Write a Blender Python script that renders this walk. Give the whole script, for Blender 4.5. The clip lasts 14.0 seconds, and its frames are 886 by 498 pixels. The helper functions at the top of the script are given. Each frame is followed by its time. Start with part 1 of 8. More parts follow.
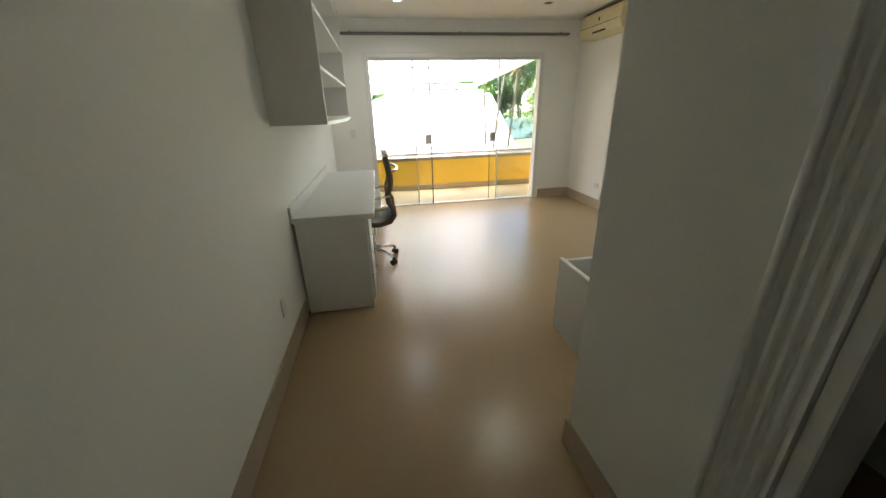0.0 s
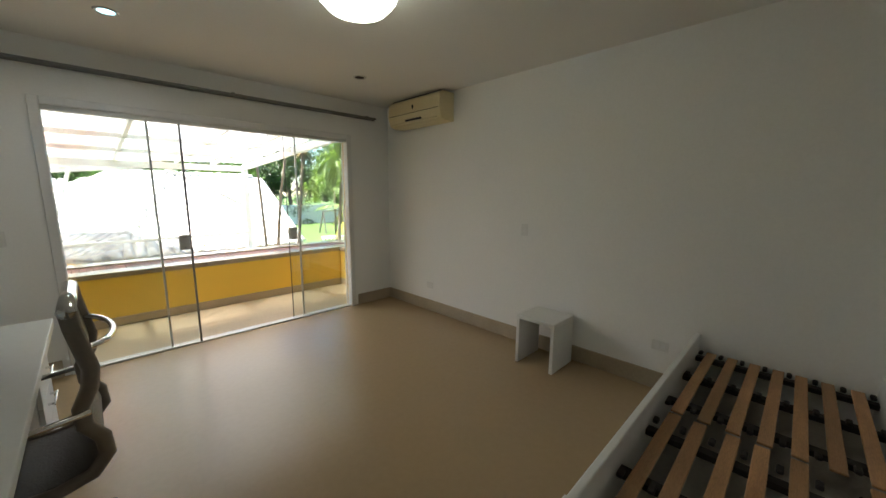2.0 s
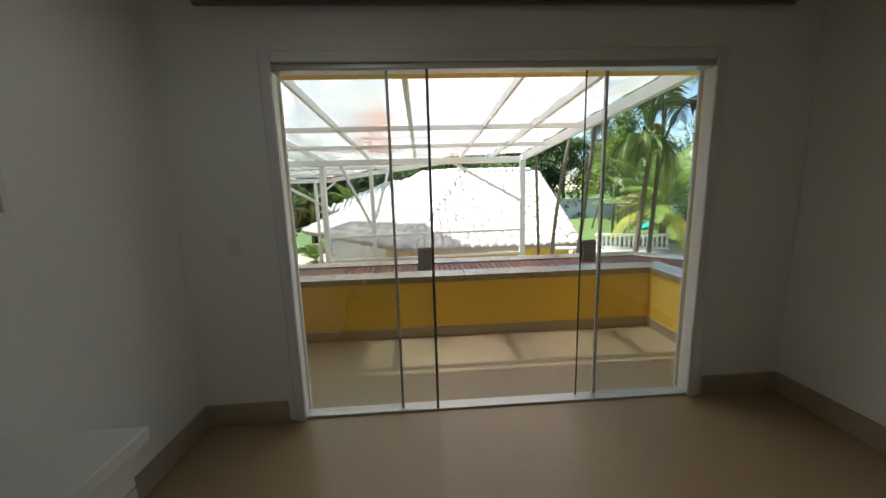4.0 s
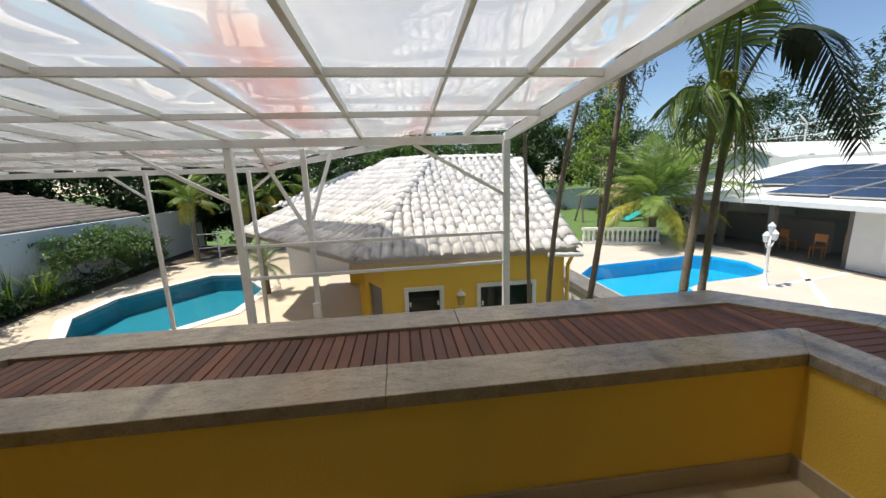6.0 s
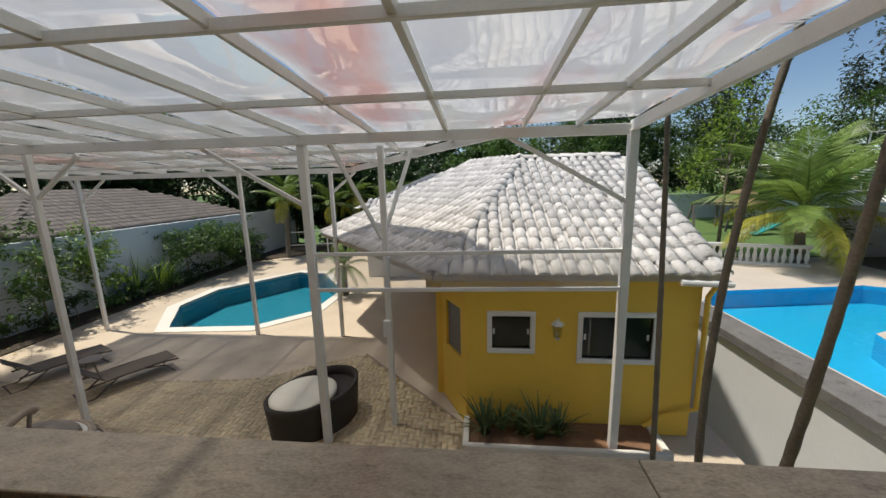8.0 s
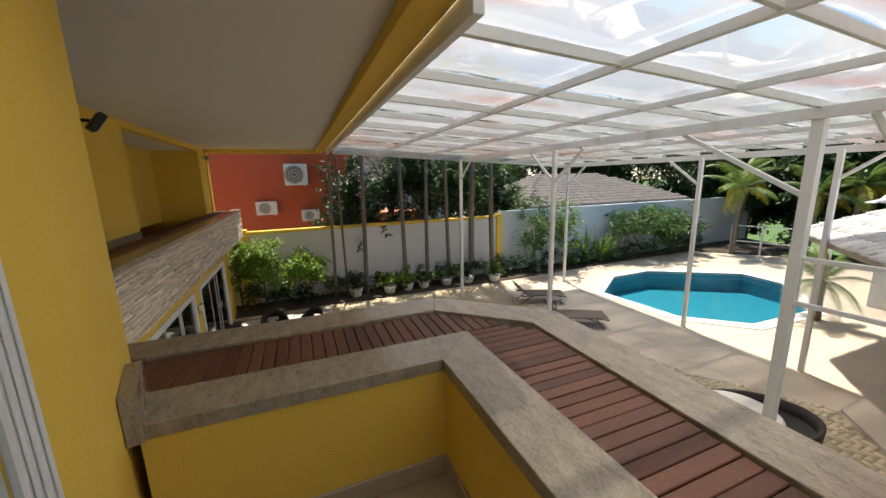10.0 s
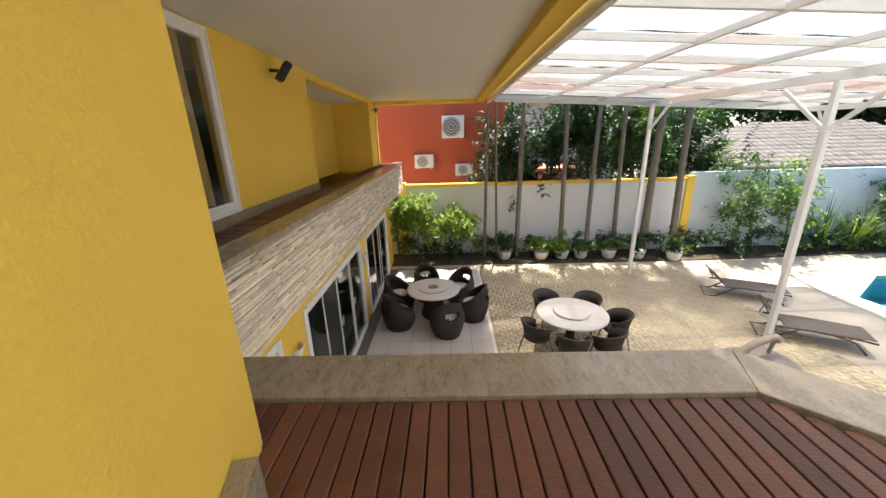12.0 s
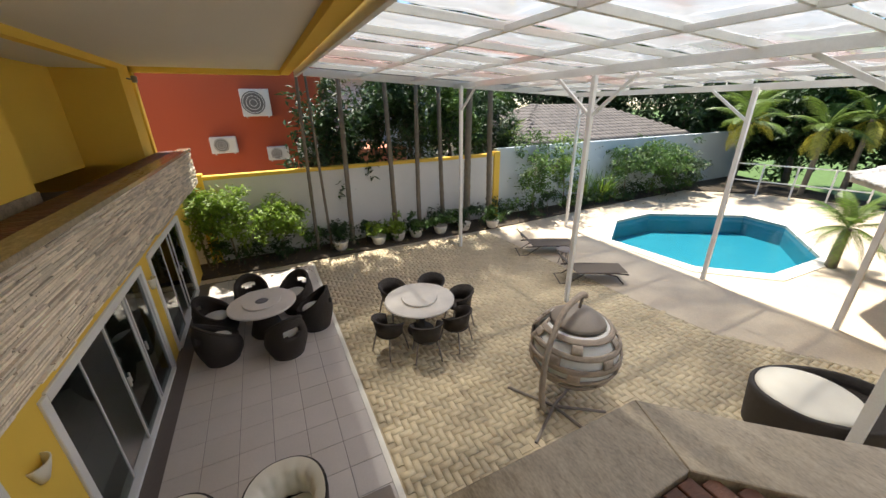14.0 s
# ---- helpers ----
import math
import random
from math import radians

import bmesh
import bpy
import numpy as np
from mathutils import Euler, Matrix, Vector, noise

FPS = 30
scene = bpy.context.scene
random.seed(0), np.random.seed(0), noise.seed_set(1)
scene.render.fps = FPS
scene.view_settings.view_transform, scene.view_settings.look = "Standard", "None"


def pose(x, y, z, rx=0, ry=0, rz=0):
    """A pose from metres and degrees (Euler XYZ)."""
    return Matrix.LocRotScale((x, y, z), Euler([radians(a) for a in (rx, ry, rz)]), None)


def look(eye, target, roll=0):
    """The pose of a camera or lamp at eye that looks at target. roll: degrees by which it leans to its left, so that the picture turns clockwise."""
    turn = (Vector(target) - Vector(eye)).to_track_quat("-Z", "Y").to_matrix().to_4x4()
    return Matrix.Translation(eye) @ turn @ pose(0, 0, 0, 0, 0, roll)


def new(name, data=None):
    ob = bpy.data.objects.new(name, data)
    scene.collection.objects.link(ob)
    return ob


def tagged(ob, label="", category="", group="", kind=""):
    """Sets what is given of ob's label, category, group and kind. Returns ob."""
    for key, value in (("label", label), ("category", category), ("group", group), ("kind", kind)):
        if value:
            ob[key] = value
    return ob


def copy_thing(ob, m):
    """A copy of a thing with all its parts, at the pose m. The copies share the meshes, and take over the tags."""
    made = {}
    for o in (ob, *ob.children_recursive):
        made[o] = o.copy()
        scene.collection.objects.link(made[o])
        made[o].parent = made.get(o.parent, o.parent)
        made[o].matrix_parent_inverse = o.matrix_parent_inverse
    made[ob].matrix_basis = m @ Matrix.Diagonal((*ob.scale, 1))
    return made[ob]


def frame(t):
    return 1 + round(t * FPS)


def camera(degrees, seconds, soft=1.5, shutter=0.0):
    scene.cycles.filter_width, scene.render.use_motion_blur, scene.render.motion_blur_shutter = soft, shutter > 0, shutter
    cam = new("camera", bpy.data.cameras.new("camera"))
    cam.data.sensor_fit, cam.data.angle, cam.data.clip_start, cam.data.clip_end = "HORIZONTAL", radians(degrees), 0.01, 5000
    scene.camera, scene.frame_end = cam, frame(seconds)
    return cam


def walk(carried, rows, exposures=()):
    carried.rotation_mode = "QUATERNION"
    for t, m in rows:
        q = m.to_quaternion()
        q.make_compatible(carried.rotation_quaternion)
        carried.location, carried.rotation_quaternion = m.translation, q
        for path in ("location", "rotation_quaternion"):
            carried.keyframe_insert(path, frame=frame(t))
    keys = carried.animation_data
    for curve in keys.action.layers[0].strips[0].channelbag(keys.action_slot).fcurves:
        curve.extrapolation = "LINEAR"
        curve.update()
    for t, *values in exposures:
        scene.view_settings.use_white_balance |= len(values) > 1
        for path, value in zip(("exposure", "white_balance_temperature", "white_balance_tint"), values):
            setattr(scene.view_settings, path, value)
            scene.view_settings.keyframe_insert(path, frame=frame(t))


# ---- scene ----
cam = camera(102.4, 14.0)
PATH = [
    (0, (0.06, 0.209, 1.47), (0.362, 2.042, 0.73), -1.6),
    (0.5, (0.152, 0.641, 1.495), (0.327, 2.513, 0.813), -1.6),
    (1, (0.097, 1.02, 1.513), (0.591, 2.888, 0.999), -1.0),
    (1.5, (0.222, 1.402, 1.491), (1.407, 2.972, 1.131), -0.3),
    (2, (0.19, 1.767, 1.498), (1.581, 3.169, 1.182), 0.3),
    (2.5, (0.277, 2.185, 1.48), (1.309, 3.867, 1.152), -0.7),
    (3, (0.486, 2.647, 1.485), (0.75, 4.605, 1.171), -1.5),
    (3.2, (0.543, 2.842, 1.479), (0.648, 4.813, 1.154), -1.7),
    (5.3, (1.222, 5.221, 1.386), (1.351, 7.186, 1.041), -1.9),
    (5.5, (1.265, 5.418, 1.404), (1.392, 7.381, 1.041), -2.2),
    (6, (1.303, 5.851, 1.412), (1.524, 7.801, 1.024), -1.9),
    (6.5, (1.305, 6.302, 1.442), (1.675, 8.229, 1.055), -1.3),
    (7, (1.27, 6.676, 1.403), (1.726, 8.587, 1.027), -1.1),
    (7.5, (1.23, 6.961, 1.383), (1.649, 8.88, 1.007), -1.1),
    (8, (1.145, 7.037, 1.391), (0.943, 8.994, 1.033), -1.4),
    (8.5, (1.057, 7.016, 1.422), (0.235, 8.805, 1.071), -1.9),
    (9, (0.978, 6.937, 1.385), (-0.327, 8.411, 1.032), -2.0),
    (9.2, (0.967, 6.857, 1.393), (-0.464, 8.205, 1.027), -1.7),
    (11.3, (0.432, 6.353, 1.437), (-1.523, 6.307, 1.017), -1.6),
    (11.5, (0.262, 6.364, 1.419), (-1.686, 6.313, 0.969), -1.6),
    (12, (-0.179, 6.344, 1.393), (-2.084, 6.298, 0.787), -1.7),
    (12.5, (-0.581, 6.371, 1.375), (-2.453, 6.335, 0.671), -1.6),
    (13, (-0.774, 6.335, 1.365), (-2.623, 6.313, 0.603), -1.6),
    (13.5, (-0.853, 6.4, 1.422), (-2.676, 6.676, 0.648), -1.4),
    (14, (-0.824, 6.432, 1.506), (-2.494, 7.246, 0.765), -0.9),
]
EXPOSURE = [(0.0, 3.55), (0.5, 2.98), (1.0, 2.78), (1.5, 2.6), (2.0, 2.6), (2.5, 2.38), (3.2, 1.92), (5.2, 0.55), (6.0, 0.3), (7.5, 0.05), (8.2, -0.25), (9.2, 0.15), (11.3, 1.35), (12.5, 1.7), (13.3, 1.6), (14.0, 0.95)]
walk(cam, [(t, look(eye, target, roll)) for t, eye, target, roll in PATH], EXPOSURE)

# ---------------------------------------------------------------- world and light
SUN_EL = 70.0
world = bpy.data.worlds.new("sky_world")
scene.world = world
world.use_nodes = True
wn = world.node_tree.nodes
wl = world.node_tree.links
sky = wn.new("ShaderNodeTexSky")
sky.sky_type = 'NISHITA'
sky.sun_disc = False
sky.sun_elevation = radians(SUN_EL)
sky.sun_rotation = radians(282.0)
sky.air_density, sky.dust_density, sky.ozone_density = 1.0, 0.0, 3.0
wl.new(sky.outputs[0], wn["Background"].inputs[0])
wn["Background"].inputs[1].default_value = 0.115

sun_data = bpy.data.lights.new("sun", 'SUN')
sun_data.energy = 5.0
sun_data.angle = radians(1.4)
sun_data.color = (1.0, 0.94, 0.84)
sun = new("sun", sun_data)
# light comes from the west side, high up
sun.matrix_basis = look((-4.6, 0.9, 12.6), (0, 0, 0))
# the lit downlight in the bedroom ceiling
led_data = bpy.data.lights.new("downlight_led", 'SPOT')
led_data.energy = 2.5
led_data.spot_size = radians(168.0)
led_data.spot_blend = 0.8
led_data.shadow_soft_size = 0.10
led_data.color = (0.93, 0.97, 1.0)
led = new("downlight_led", led_data)
led.matrix_basis = look((0.40, 4.97, 2.585), (0.401, 4.97, 0.0))


# ---------------------------------------------------------------- small build helpers
def thing(name, at=(0, 0, 0), label="", category="", group="", kind=""):
    ob = new(name)
    ob.empty_display_size = 0.2
    ob.matrix_basis = Matrix.Translation(at if VIEW_SCALE is None else VIEW_SCALE @ Vector(at))
    return tagged(ob, label, category, group, kind)


VIEW_SCALE = None    # scale fitting the east terrace to the camera's view, set while laid out


def finish(name, bm, material, smooth=False):
    if VIEW_SCALE is not None:
        bm.transform(VIEW_SCALE)
    me = bpy.data.meshes.new(name)
    bm.normal_update()
    bm.to_mesh(me)
    bm.free()
    for m in (material if isinstance(material, (list, tuple)) else [material]):
        me.materials.append(m)
    if smooth:
        me.polygons.foreach_set("use_smooth", [True] * len(me.polygons))
    return me


def part(name, bm, material, parent, label="", smooth=False):
    """One mesh under a thing or part; the bmesh is in world metres (or in the thing's own, when it stands at the origin)."""
    ob = new(name, finish(name, bm, material, smooth))
    ob.parent = parent
    if parent.type == 'EMPTY':
        ob.matrix_parent_inverse = parent.matrix_basis.inverted()
    return tagged(ob, label)


def solid(name, bm, material, label="", category="", group="", kind="", smooth=False):
    """A thing that is one single mesh, or a piece of the setting."""
    return tagged(new(name, finish(name, bm, material, smooth)), label, category, group, kind)


def piece(name, mesh, m, parent):
    """A piece that shares its mesh with others."""
    ob = new(name, mesh)
    ob.parent = parent
    if parent.type == 'EMPTY':
        ob.matrix_parent_inverse = parent.matrix_basis.inverted()
    ob.matrix_basis = m
    return ob


def box(bm, a, b, bevel=0.0, m=None, seg=1):
    """Axis-aligned box from corner a to corner b, turned by m."""
    lo = [min(p, q) for p, q in zip(a, b)]
    hi = [max(p, q) for p, q in zip(a, b)]
    vs = [bm.verts.new((x, y, z)) for x in (lo[0], hi[0]) for y in (lo[1], hi[1]) for z in (lo[2], hi[2])]
    fs = [bm.faces.new([vs[i] for i in f]) for f in
          ((0, 1, 3, 2), (4, 6, 7, 5), (0, 4, 5, 1), (2, 3, 7, 6), (0, 2, 6, 4), (1, 5, 7, 3))]
    if bevel:
        es = list({e for f in fs for e in f.edges})
        out = bmesh.ops.bevel(bm, geom=es, offset=bevel, segments=seg, affect='EDGES', profile=0.5)
        vs = list({v for f in out['faces'] for v in f.verts} | {v for v in vs if v.is_valid})
    if m is not None:
        bmesh.ops.transform(bm, matrix=m, verts=[v for v in vs if v.is_valid])
    return vs


def boxm(a, b, bevel=0.0, m=None, seg=1):
    bm = bmesh.new()
    box(bm, a, b, bevel, m, seg)
    return bm


def bar(bm, p, q, w, d=None, up=(0, 0, 1), bevel=0.0):
    """A straight bar of section w x d from p to q."""
    d = d or w
    p, q = Vector(p), Vector(q)
    ax = (q - p).normalized()
    upv = Vector(up)
    if abs(ax.dot(upv)) > 0.98:
        upv = Vector((0, 1, 0))
    side = ax.cross(upv).normalized()
    top = side.cross(ax).normalized()
    m = Matrix((side, ax, top)).transposed().to_4x4()
    m.translation = p
    return box(bm, (-w / 2, 0, -d / 2), (w / 2, (q - p).length, d / 2), bevel, m)


def barm(p, q, w, d=None, up=(0, 0, 1), bevel=0.0):
    bm = bmesh.new()
    bar(bm, p, q, w, d, up, bevel)
    return bm


def tube(bm, pts, radii, seg=10, caps=True, squash=1.0):
    """A round tube along points; radii one number or one per point."""
    pts = [Vector(p) for p in pts]
    if not isinstance(radii, (list, tuple)):
        radii = [radii] * len(pts)
    rings, side = [], None
    for i, p in enumerate(pts):
        ax = (pts[min(i + 1, len(pts) - 1)] - pts[max(i - 1, 0)]).normalized()
        if side is None:
            ref = Vector((0, 0, 1)) if abs(ax.z) < 0.9 else Vector((1, 0, 0))
            side = ax.cross(ref).normalized()
        side = (side - ax * side.dot(ax)).normalized()
        up = ax.cross(side)
        rings.append([bm.verts.new(p + (side * math.cos(2 * math.pi * k / seg) + up * squash * math.sin(2 * math.pi * k / seg)) * radii[i]) for k in range(seg)])
    for a, b in zip(rings, rings[1:]):
        for k in range(seg):
            bm.faces.new((a[k], a[(k + 1) % seg], b[(k + 1) % seg], b[k]))
    if caps:
        bm.faces.new(rings[0][::-1])
        bm.faces.new(rings[-1])
    return rings


def tubem(pts, radii, seg=10, caps=True, squash=1.0):
    bm = bmesh.new()
    tube(bm, pts, radii, seg, caps, squash)
    return bm


def lathe(bm, profile, seg=24, at=(0, 0, 0), closed=False):
    """Turn a list of (radius, z) round the upright axis."""
    at = Vector(at)
    rings = []
    for r, z in profile:
        if r < 1e-5:
            rings.append([bm.verts.new(at + Vector((0, 0, z)))])
        else:
            rings.append([bm.verts.new(at + Vector((r * math.cos(2 * math.pi * k / seg), r * math.sin(2 * math.pi * k / seg), z))) for k in range(seg)])
    for a, b in zip(rings, rings[1:]):
        for k in range(seg):
            j = (k + 1) % seg
            if len(a) == 1 and len(b) == 1:
                continue
            if len(a) == 1:
                bm.faces.new((a[0], b[k], b[j]))
            elif len(b) == 1:
                bm.faces.new((a[k], a[j], b[0]))
            else:
                bm.faces.new((a[k], a[j], b[j], b[k]))
    bmesh.ops.recalc_face_normals(bm, faces=bm.faces[:])
    return rings


def lathem(profile, seg=24, at=(0, 0, 0)):
    bm = bmesh.new()
    lathe(bm, profile, seg, at)
    return bm


def prism(bm, poly, z0, z1):
    """An upright prism over a plan polygon (counter-clockwise)."""
    lo = [bm.verts.new((x, y, z0)) for x, y in poly]
    hi = [bm.verts.new((x, y, z1)) for x, y in poly]
    n = len(poly)
    bm.faces.new(hi)
    bm.faces.new(lo[::-1])
    for i in range(n):
        bm.faces.new((lo[i], lo[(i + 1) % n], hi[(i + 1) % n], hi[i]))
    bmesh.ops.recalc_face_normals(bm, faces=bm.faces[:])


def prismm(poly, z0, z1):
    bm = bmesh.new()
    prism(bm, poly, z0, z1)
    return bm


def inside(p, poly):
    x, y = p
    hit = False
    for (x0, y0), (x1, y1) in zip(poly, poly[1:] + poly[:1]):
        if (y0 > y) != (y1 > y) and x < (x1 - x0) * (y - y0) / (y1 - y0) + x0:
            hit = not hit
    return hit


# ---------------------------------------------------------------- materials
def mat(name, base, rough=0.6, metal=0.0, var=0.12, scale=2.0, fine=40.0, bump=0.15, spec=0.5, dirt=0.0, dirt_col=(0.12, 0.10, 0.08), island=0.0, stretch=(1, 1, 1), coat=0.0, world_space=True, transl=0.0, rvar=0.08):
    """A procedural surface: base colour varied at two scales, stains, fine relief, and a shift from piece to piece."""
    m = bpy.data.materials.new(name)
    m.use_nodes = True
    n, l = m.node_tree.nodes, m.node_tree.links
    b = n["Principled BSDF"]
    b.inputs["Roughness"].default_value = rough
    b.inputs["Metallic"].default_value = metal
    b.inputs["Specular IOR Level"].default_value = spec
    b.inputs["Coat Weight"].default_value = coat
    b.inputs["Coat Roughness"].default_value = 0.12
    if world_space:
        src = n.new("ShaderNodeNewGeometry").outputs["Position"]
    else:
        src = n.new("ShaderNodeTexCoord").outputs["Object"]
    mp = n.new("ShaderNodeMapping")
    mp.inputs["Scale"].default_value = stretch
    l.new(src, mp.inputs["Vector"])
    big = n.new("ShaderNodeTexNoise")
    big.inputs["Scale"].default_value, big.inputs["Detail"].default_value = scale, 4.0
    small = n.new("ShaderNodeTexNoise")
    small.inputs["Scale"].default_value, small.inputs["Detail"].default_value = fine, 3.0
    l.new(mp.outputs[0], big.inputs["Vector"])
    l.new(mp.outputs[0], small.inputs["Vector"])
    add = n.new("ShaderNodeMath")
    add.operation = 'ADD'
    l.new(big.outputs["Fac"], add.inputs[0])
    l.new(small.outputs["Fac"], add.inputs[1])
    value = n.new("ShaderNodeMapRange")
    value.inputs["From Min"].default_value, value.inputs["From Max"].default_value = 0.6, 1.4
    value.inputs["To Min"].default_value, value.inputs["To Max"].default_value = 1.0 - var, 1.0 + var
    l.new(add.outputs[0], value.inputs["Value"])
    out = value.outputs[0]
    if island:
        inf = n.new("ShaderNodeObjectInfo")
        geo = n.new("ShaderNodeNewGeometry")
        s2 = n.new("ShaderNodeMath")
        s2.operation = 'ADD'
        l.new(inf.outputs["Random"], s2.inputs[0])
        l.new(geo.outputs["Random Per Island"], s2.inputs[1])
        fr = n.new("ShaderNodeMath")
        fr.operation = 'FRACT'
        l.new(s2.outputs[0], fr.inputs[0])
        mr = n.new("ShaderNodeMapRange")
        mr.inputs["To Min"].default_value, mr.inputs["To Max"].default_value = 1.0 - island, 1.0 + island
        l.new(fr.outputs[0], mr.inputs["Value"])
        mu = n.new("ShaderNodeMath")
        mu.operation = 'MULTIPLY'
        l.new(out, mu.inputs[0])
        l.new(mr.outputs[0], mu.inputs[1])
        out = mu.outputs[0]
    hsv = n.new("ShaderNodeHueSaturation")
    hsv.inputs["Color"].default_value = (*base, 1)
    l.new(out, hsv.inputs["Value"])
    col = hsv.outputs[0]
    if dirt:
        dn = n.new("ShaderNodeTexNoise")
        dn.inputs["Scale"].default_value, dn.inputs["Detail"].default_value, dn.inputs["Roughness"].default_value = scale * 2.3, 7.0, 0.7
        l.new(mp.outputs[0], dn.inputs["Vector"])
        dr = n.new("ShaderNodeMapRange")
        dr.inputs["From Min"].default_value, dr.inputs["From Max"].default_value = 0.52, 0.75
        dr.inputs["To Max"].default_value = dirt
        l.new(dn.outputs["Fac"], dr.inputs["Value"])
        mx = n.new("ShaderNodeMix")
        mx.data_type = 'RGBA'
        l.new(dr.outputs[0], mx.inputs["Factor"])
        l.new(col, mx.inputs["A"])
        mx.inputs["B"].default_value = (*dirt_col, 1)
        col = mx.outputs["Result"]
    l.new(col, b.inputs["Base Color"])
    if bump:
        bp = n.new("ShaderNodeBump")
        bp.inputs["Strength"].default_value, bp.inputs["Distance"].default_value = bump, 0.01
        l.new(small.outputs["Fac"], bp.inputs["Height"])
        l.new(bp.outputs[0], b.inputs["Normal"])
    rr = n.new("ShaderNodeMapRange")
    rr.inputs["To Min"].default_value, rr.inputs["To Max"].default_value = max(0.02, rough - rvar), min(1.0, rough + rvar)
    l.new(big.outputs["Fac"], rr.inputs["Value"])
    l.new(rr.outputs[0], b.inputs["Roughness"])
    if transl:
        tr = n.new("ShaderNodeBsdfTranslucent")
        l.new(col, tr.inputs["Color"])
        ms = n.new("ShaderNodeMixShader")
        ms.inputs[0].default_value = transl
        l.new(b.outputs[0], ms.inputs[1])
        l.new(tr.outputs[0], ms.inputs[2])
        l.new(ms.outputs[0], n["Material Output"].inputs["Surface"])
    return m


def clear(name, tint=(1, 1, 1), gloss_rough=0.0, ior=1.45, stain=None, wave=0.0, wave_scale=3.0, milk=0.0, milk_col=(0.9, 0.9, 0.9), stretch=(1, 1, 1)):
    """Thin clear sheet: light passes straight through, the gloss follows Fresnel; milk is a dusty, scattering share."""
    m = bpy.data.materials.new(name)
    m.use_nodes = True
    n, l = m.node_tree.nodes, m.node_tree.links
    n.remove(n["Principled BSDF"])
    tr = n.new("ShaderNodeBsdfTransparent")
    tr.inputs[0].default_value = (*tint, 1)
    gl = n.new("ShaderNodeBsdfGlossy")
    gl.inputs["Roughness"].default_value = gloss_rough
    lw = n.new("ShaderNodeLayerWeight")
    lw.inputs["Blend"].default_value = 0.5
    pw = n.new("ShaderNodeMath")
    pw.operation = 'POWER'
    l.new(lw.outputs["Facing"], pw.inputs[0])
    pw.inputs[1].default_value = 5.0
    fr = n.new("ShaderNodeMapRange")
    r0 = ((ior - 1) / (ior + 1)) ** 2 * 1.6
    fr.inputs["To Min"].default_value, fr.inputs["To Max"].default_value = r0, 0.96
    l.new(pw.outputs[0], fr.inputs["Value"])
    body = tr.outputs[0]
    geo = n.new("ShaderNodeNewGeometry")
    mp = n.new("ShaderNodeMapping")
    mp.inputs["Scale"].default_value = stretch
    l.new(geo.outputs["Position"], mp.inputs["Vector"])
    if milk:
        tl = n.new("ShaderNodeBsdfTranslucent")
        tl.inputs[0].default_value = (*milk_col, 1)
        df = n.new("ShaderNodeBsdfDiffuse")
        df.inputs[0].default_value = (*milk_col, 1)
        mm = n.new("ShaderNodeMixShader")
        mm.inputs[0].default_value = 0.12
        l.new(tl.outputs[0], mm.inputs[1])
        l.new(df.outputs[0], mm.inputs[2])
        dn = n.new("ShaderNodeTexNoise")
        dn.inputs["Scale"].default_value, dn.inputs["Detail"].default_value = 0.9, 6.0
        l.new(mp.outputs[0], dn.inputs["Vector"])
        dr = n.new("ShaderNodeMapRange")
        dr.inputs["From Min"].default_value, dr.inputs["From Max"].default_value = 0.3, 0.7
        dr.inputs["To Min"].default_value, dr.inputs["To Max"].default_value = milk * 0.84, min(1.0, milk * 1.3)
        l.new(dn.outputs["Fac"], dr.inputs["Value"])
        if stain:
            sn = n.new("ShaderNodeTexNoise")
            sn.inputs["Scale"].default_value, sn.inputs["Detail"].default_value = 0.55, 5.0
            l.new(mp.outputs[0], sn.inputs["Vector"])
            sr = n.new("ShaderNodeMapRange")
            sr.inputs["From Min"].default_value, sr.inputs["From Max"].default_value = 0.53, 0.66
            sr.inputs["To Max"].default_value = 0.75
            l.new(sn.outputs["Fac"], sr.inputs["Value"])
            sm = n.new("ShaderNodeMix")
            sm.data_type = 'RGBA'
            l.new(sr.outputs[0], sm.inputs["Factor"])
            sm.inputs["A"].default_value = (*milk_col, 1)
            sm.inputs["B"].default_value = (*stain, 1)
            l.new(sm.outputs["Result"], tl.inputs[0])
            l.new(sm.outputs["Result"], df.inputs[0])
        mb = n.new("ShaderNodeMixShader")
        l.new(dr.outputs[0], mb.inputs[0])
        l.new(tr.outputs[0], mb.inputs[1])
        l.new(mm.outputs[0], mb.inputs[2])
        body = mb.outputs[0]
    mix = n.new("ShaderNodeMixShader")
    l.new(fr.outputs[0], mix.inputs[0])
    l.new(body, mix.inputs[1])
    l.new(gl.outputs[0], mix.inputs[2])
    if wave:
        no = n.new("ShaderNodeTexNoise")
        no.inputs["Scale"].default_value, no.inputs["Detail"].default_value = wave_scale, 2.0
        l.new(mp.outputs[0], no.inputs["Vector"])
        bp = n.new("ShaderNodeBump")
        bp.inputs["Strength"].default_value, bp.inputs["Distance"].default_value = wave, 0.05
        l.new(no.outputs["Fac"], bp.inputs["Height"])
        l.new(bp.outputs[0], gl.inputs["Normal"])
        l.new(bp.outputs[0], lw.inputs["Normal"])
    l.new(mix.outputs[0], n["Material Output"].inputs["Surface"])
    return m


def glow(name, col, strength):
    m = bpy.data.materials.new(name)
    m.use_nodes = True
    b = m.node_tree.nodes["Principled BSDF"]
    b.inputs["Base Color"].default_value = (*col, 1)
    b.inputs["Emission Color"].default_value = (*col, 1)
    b.inputs["Emission Strength"].default_value = strength
    return m


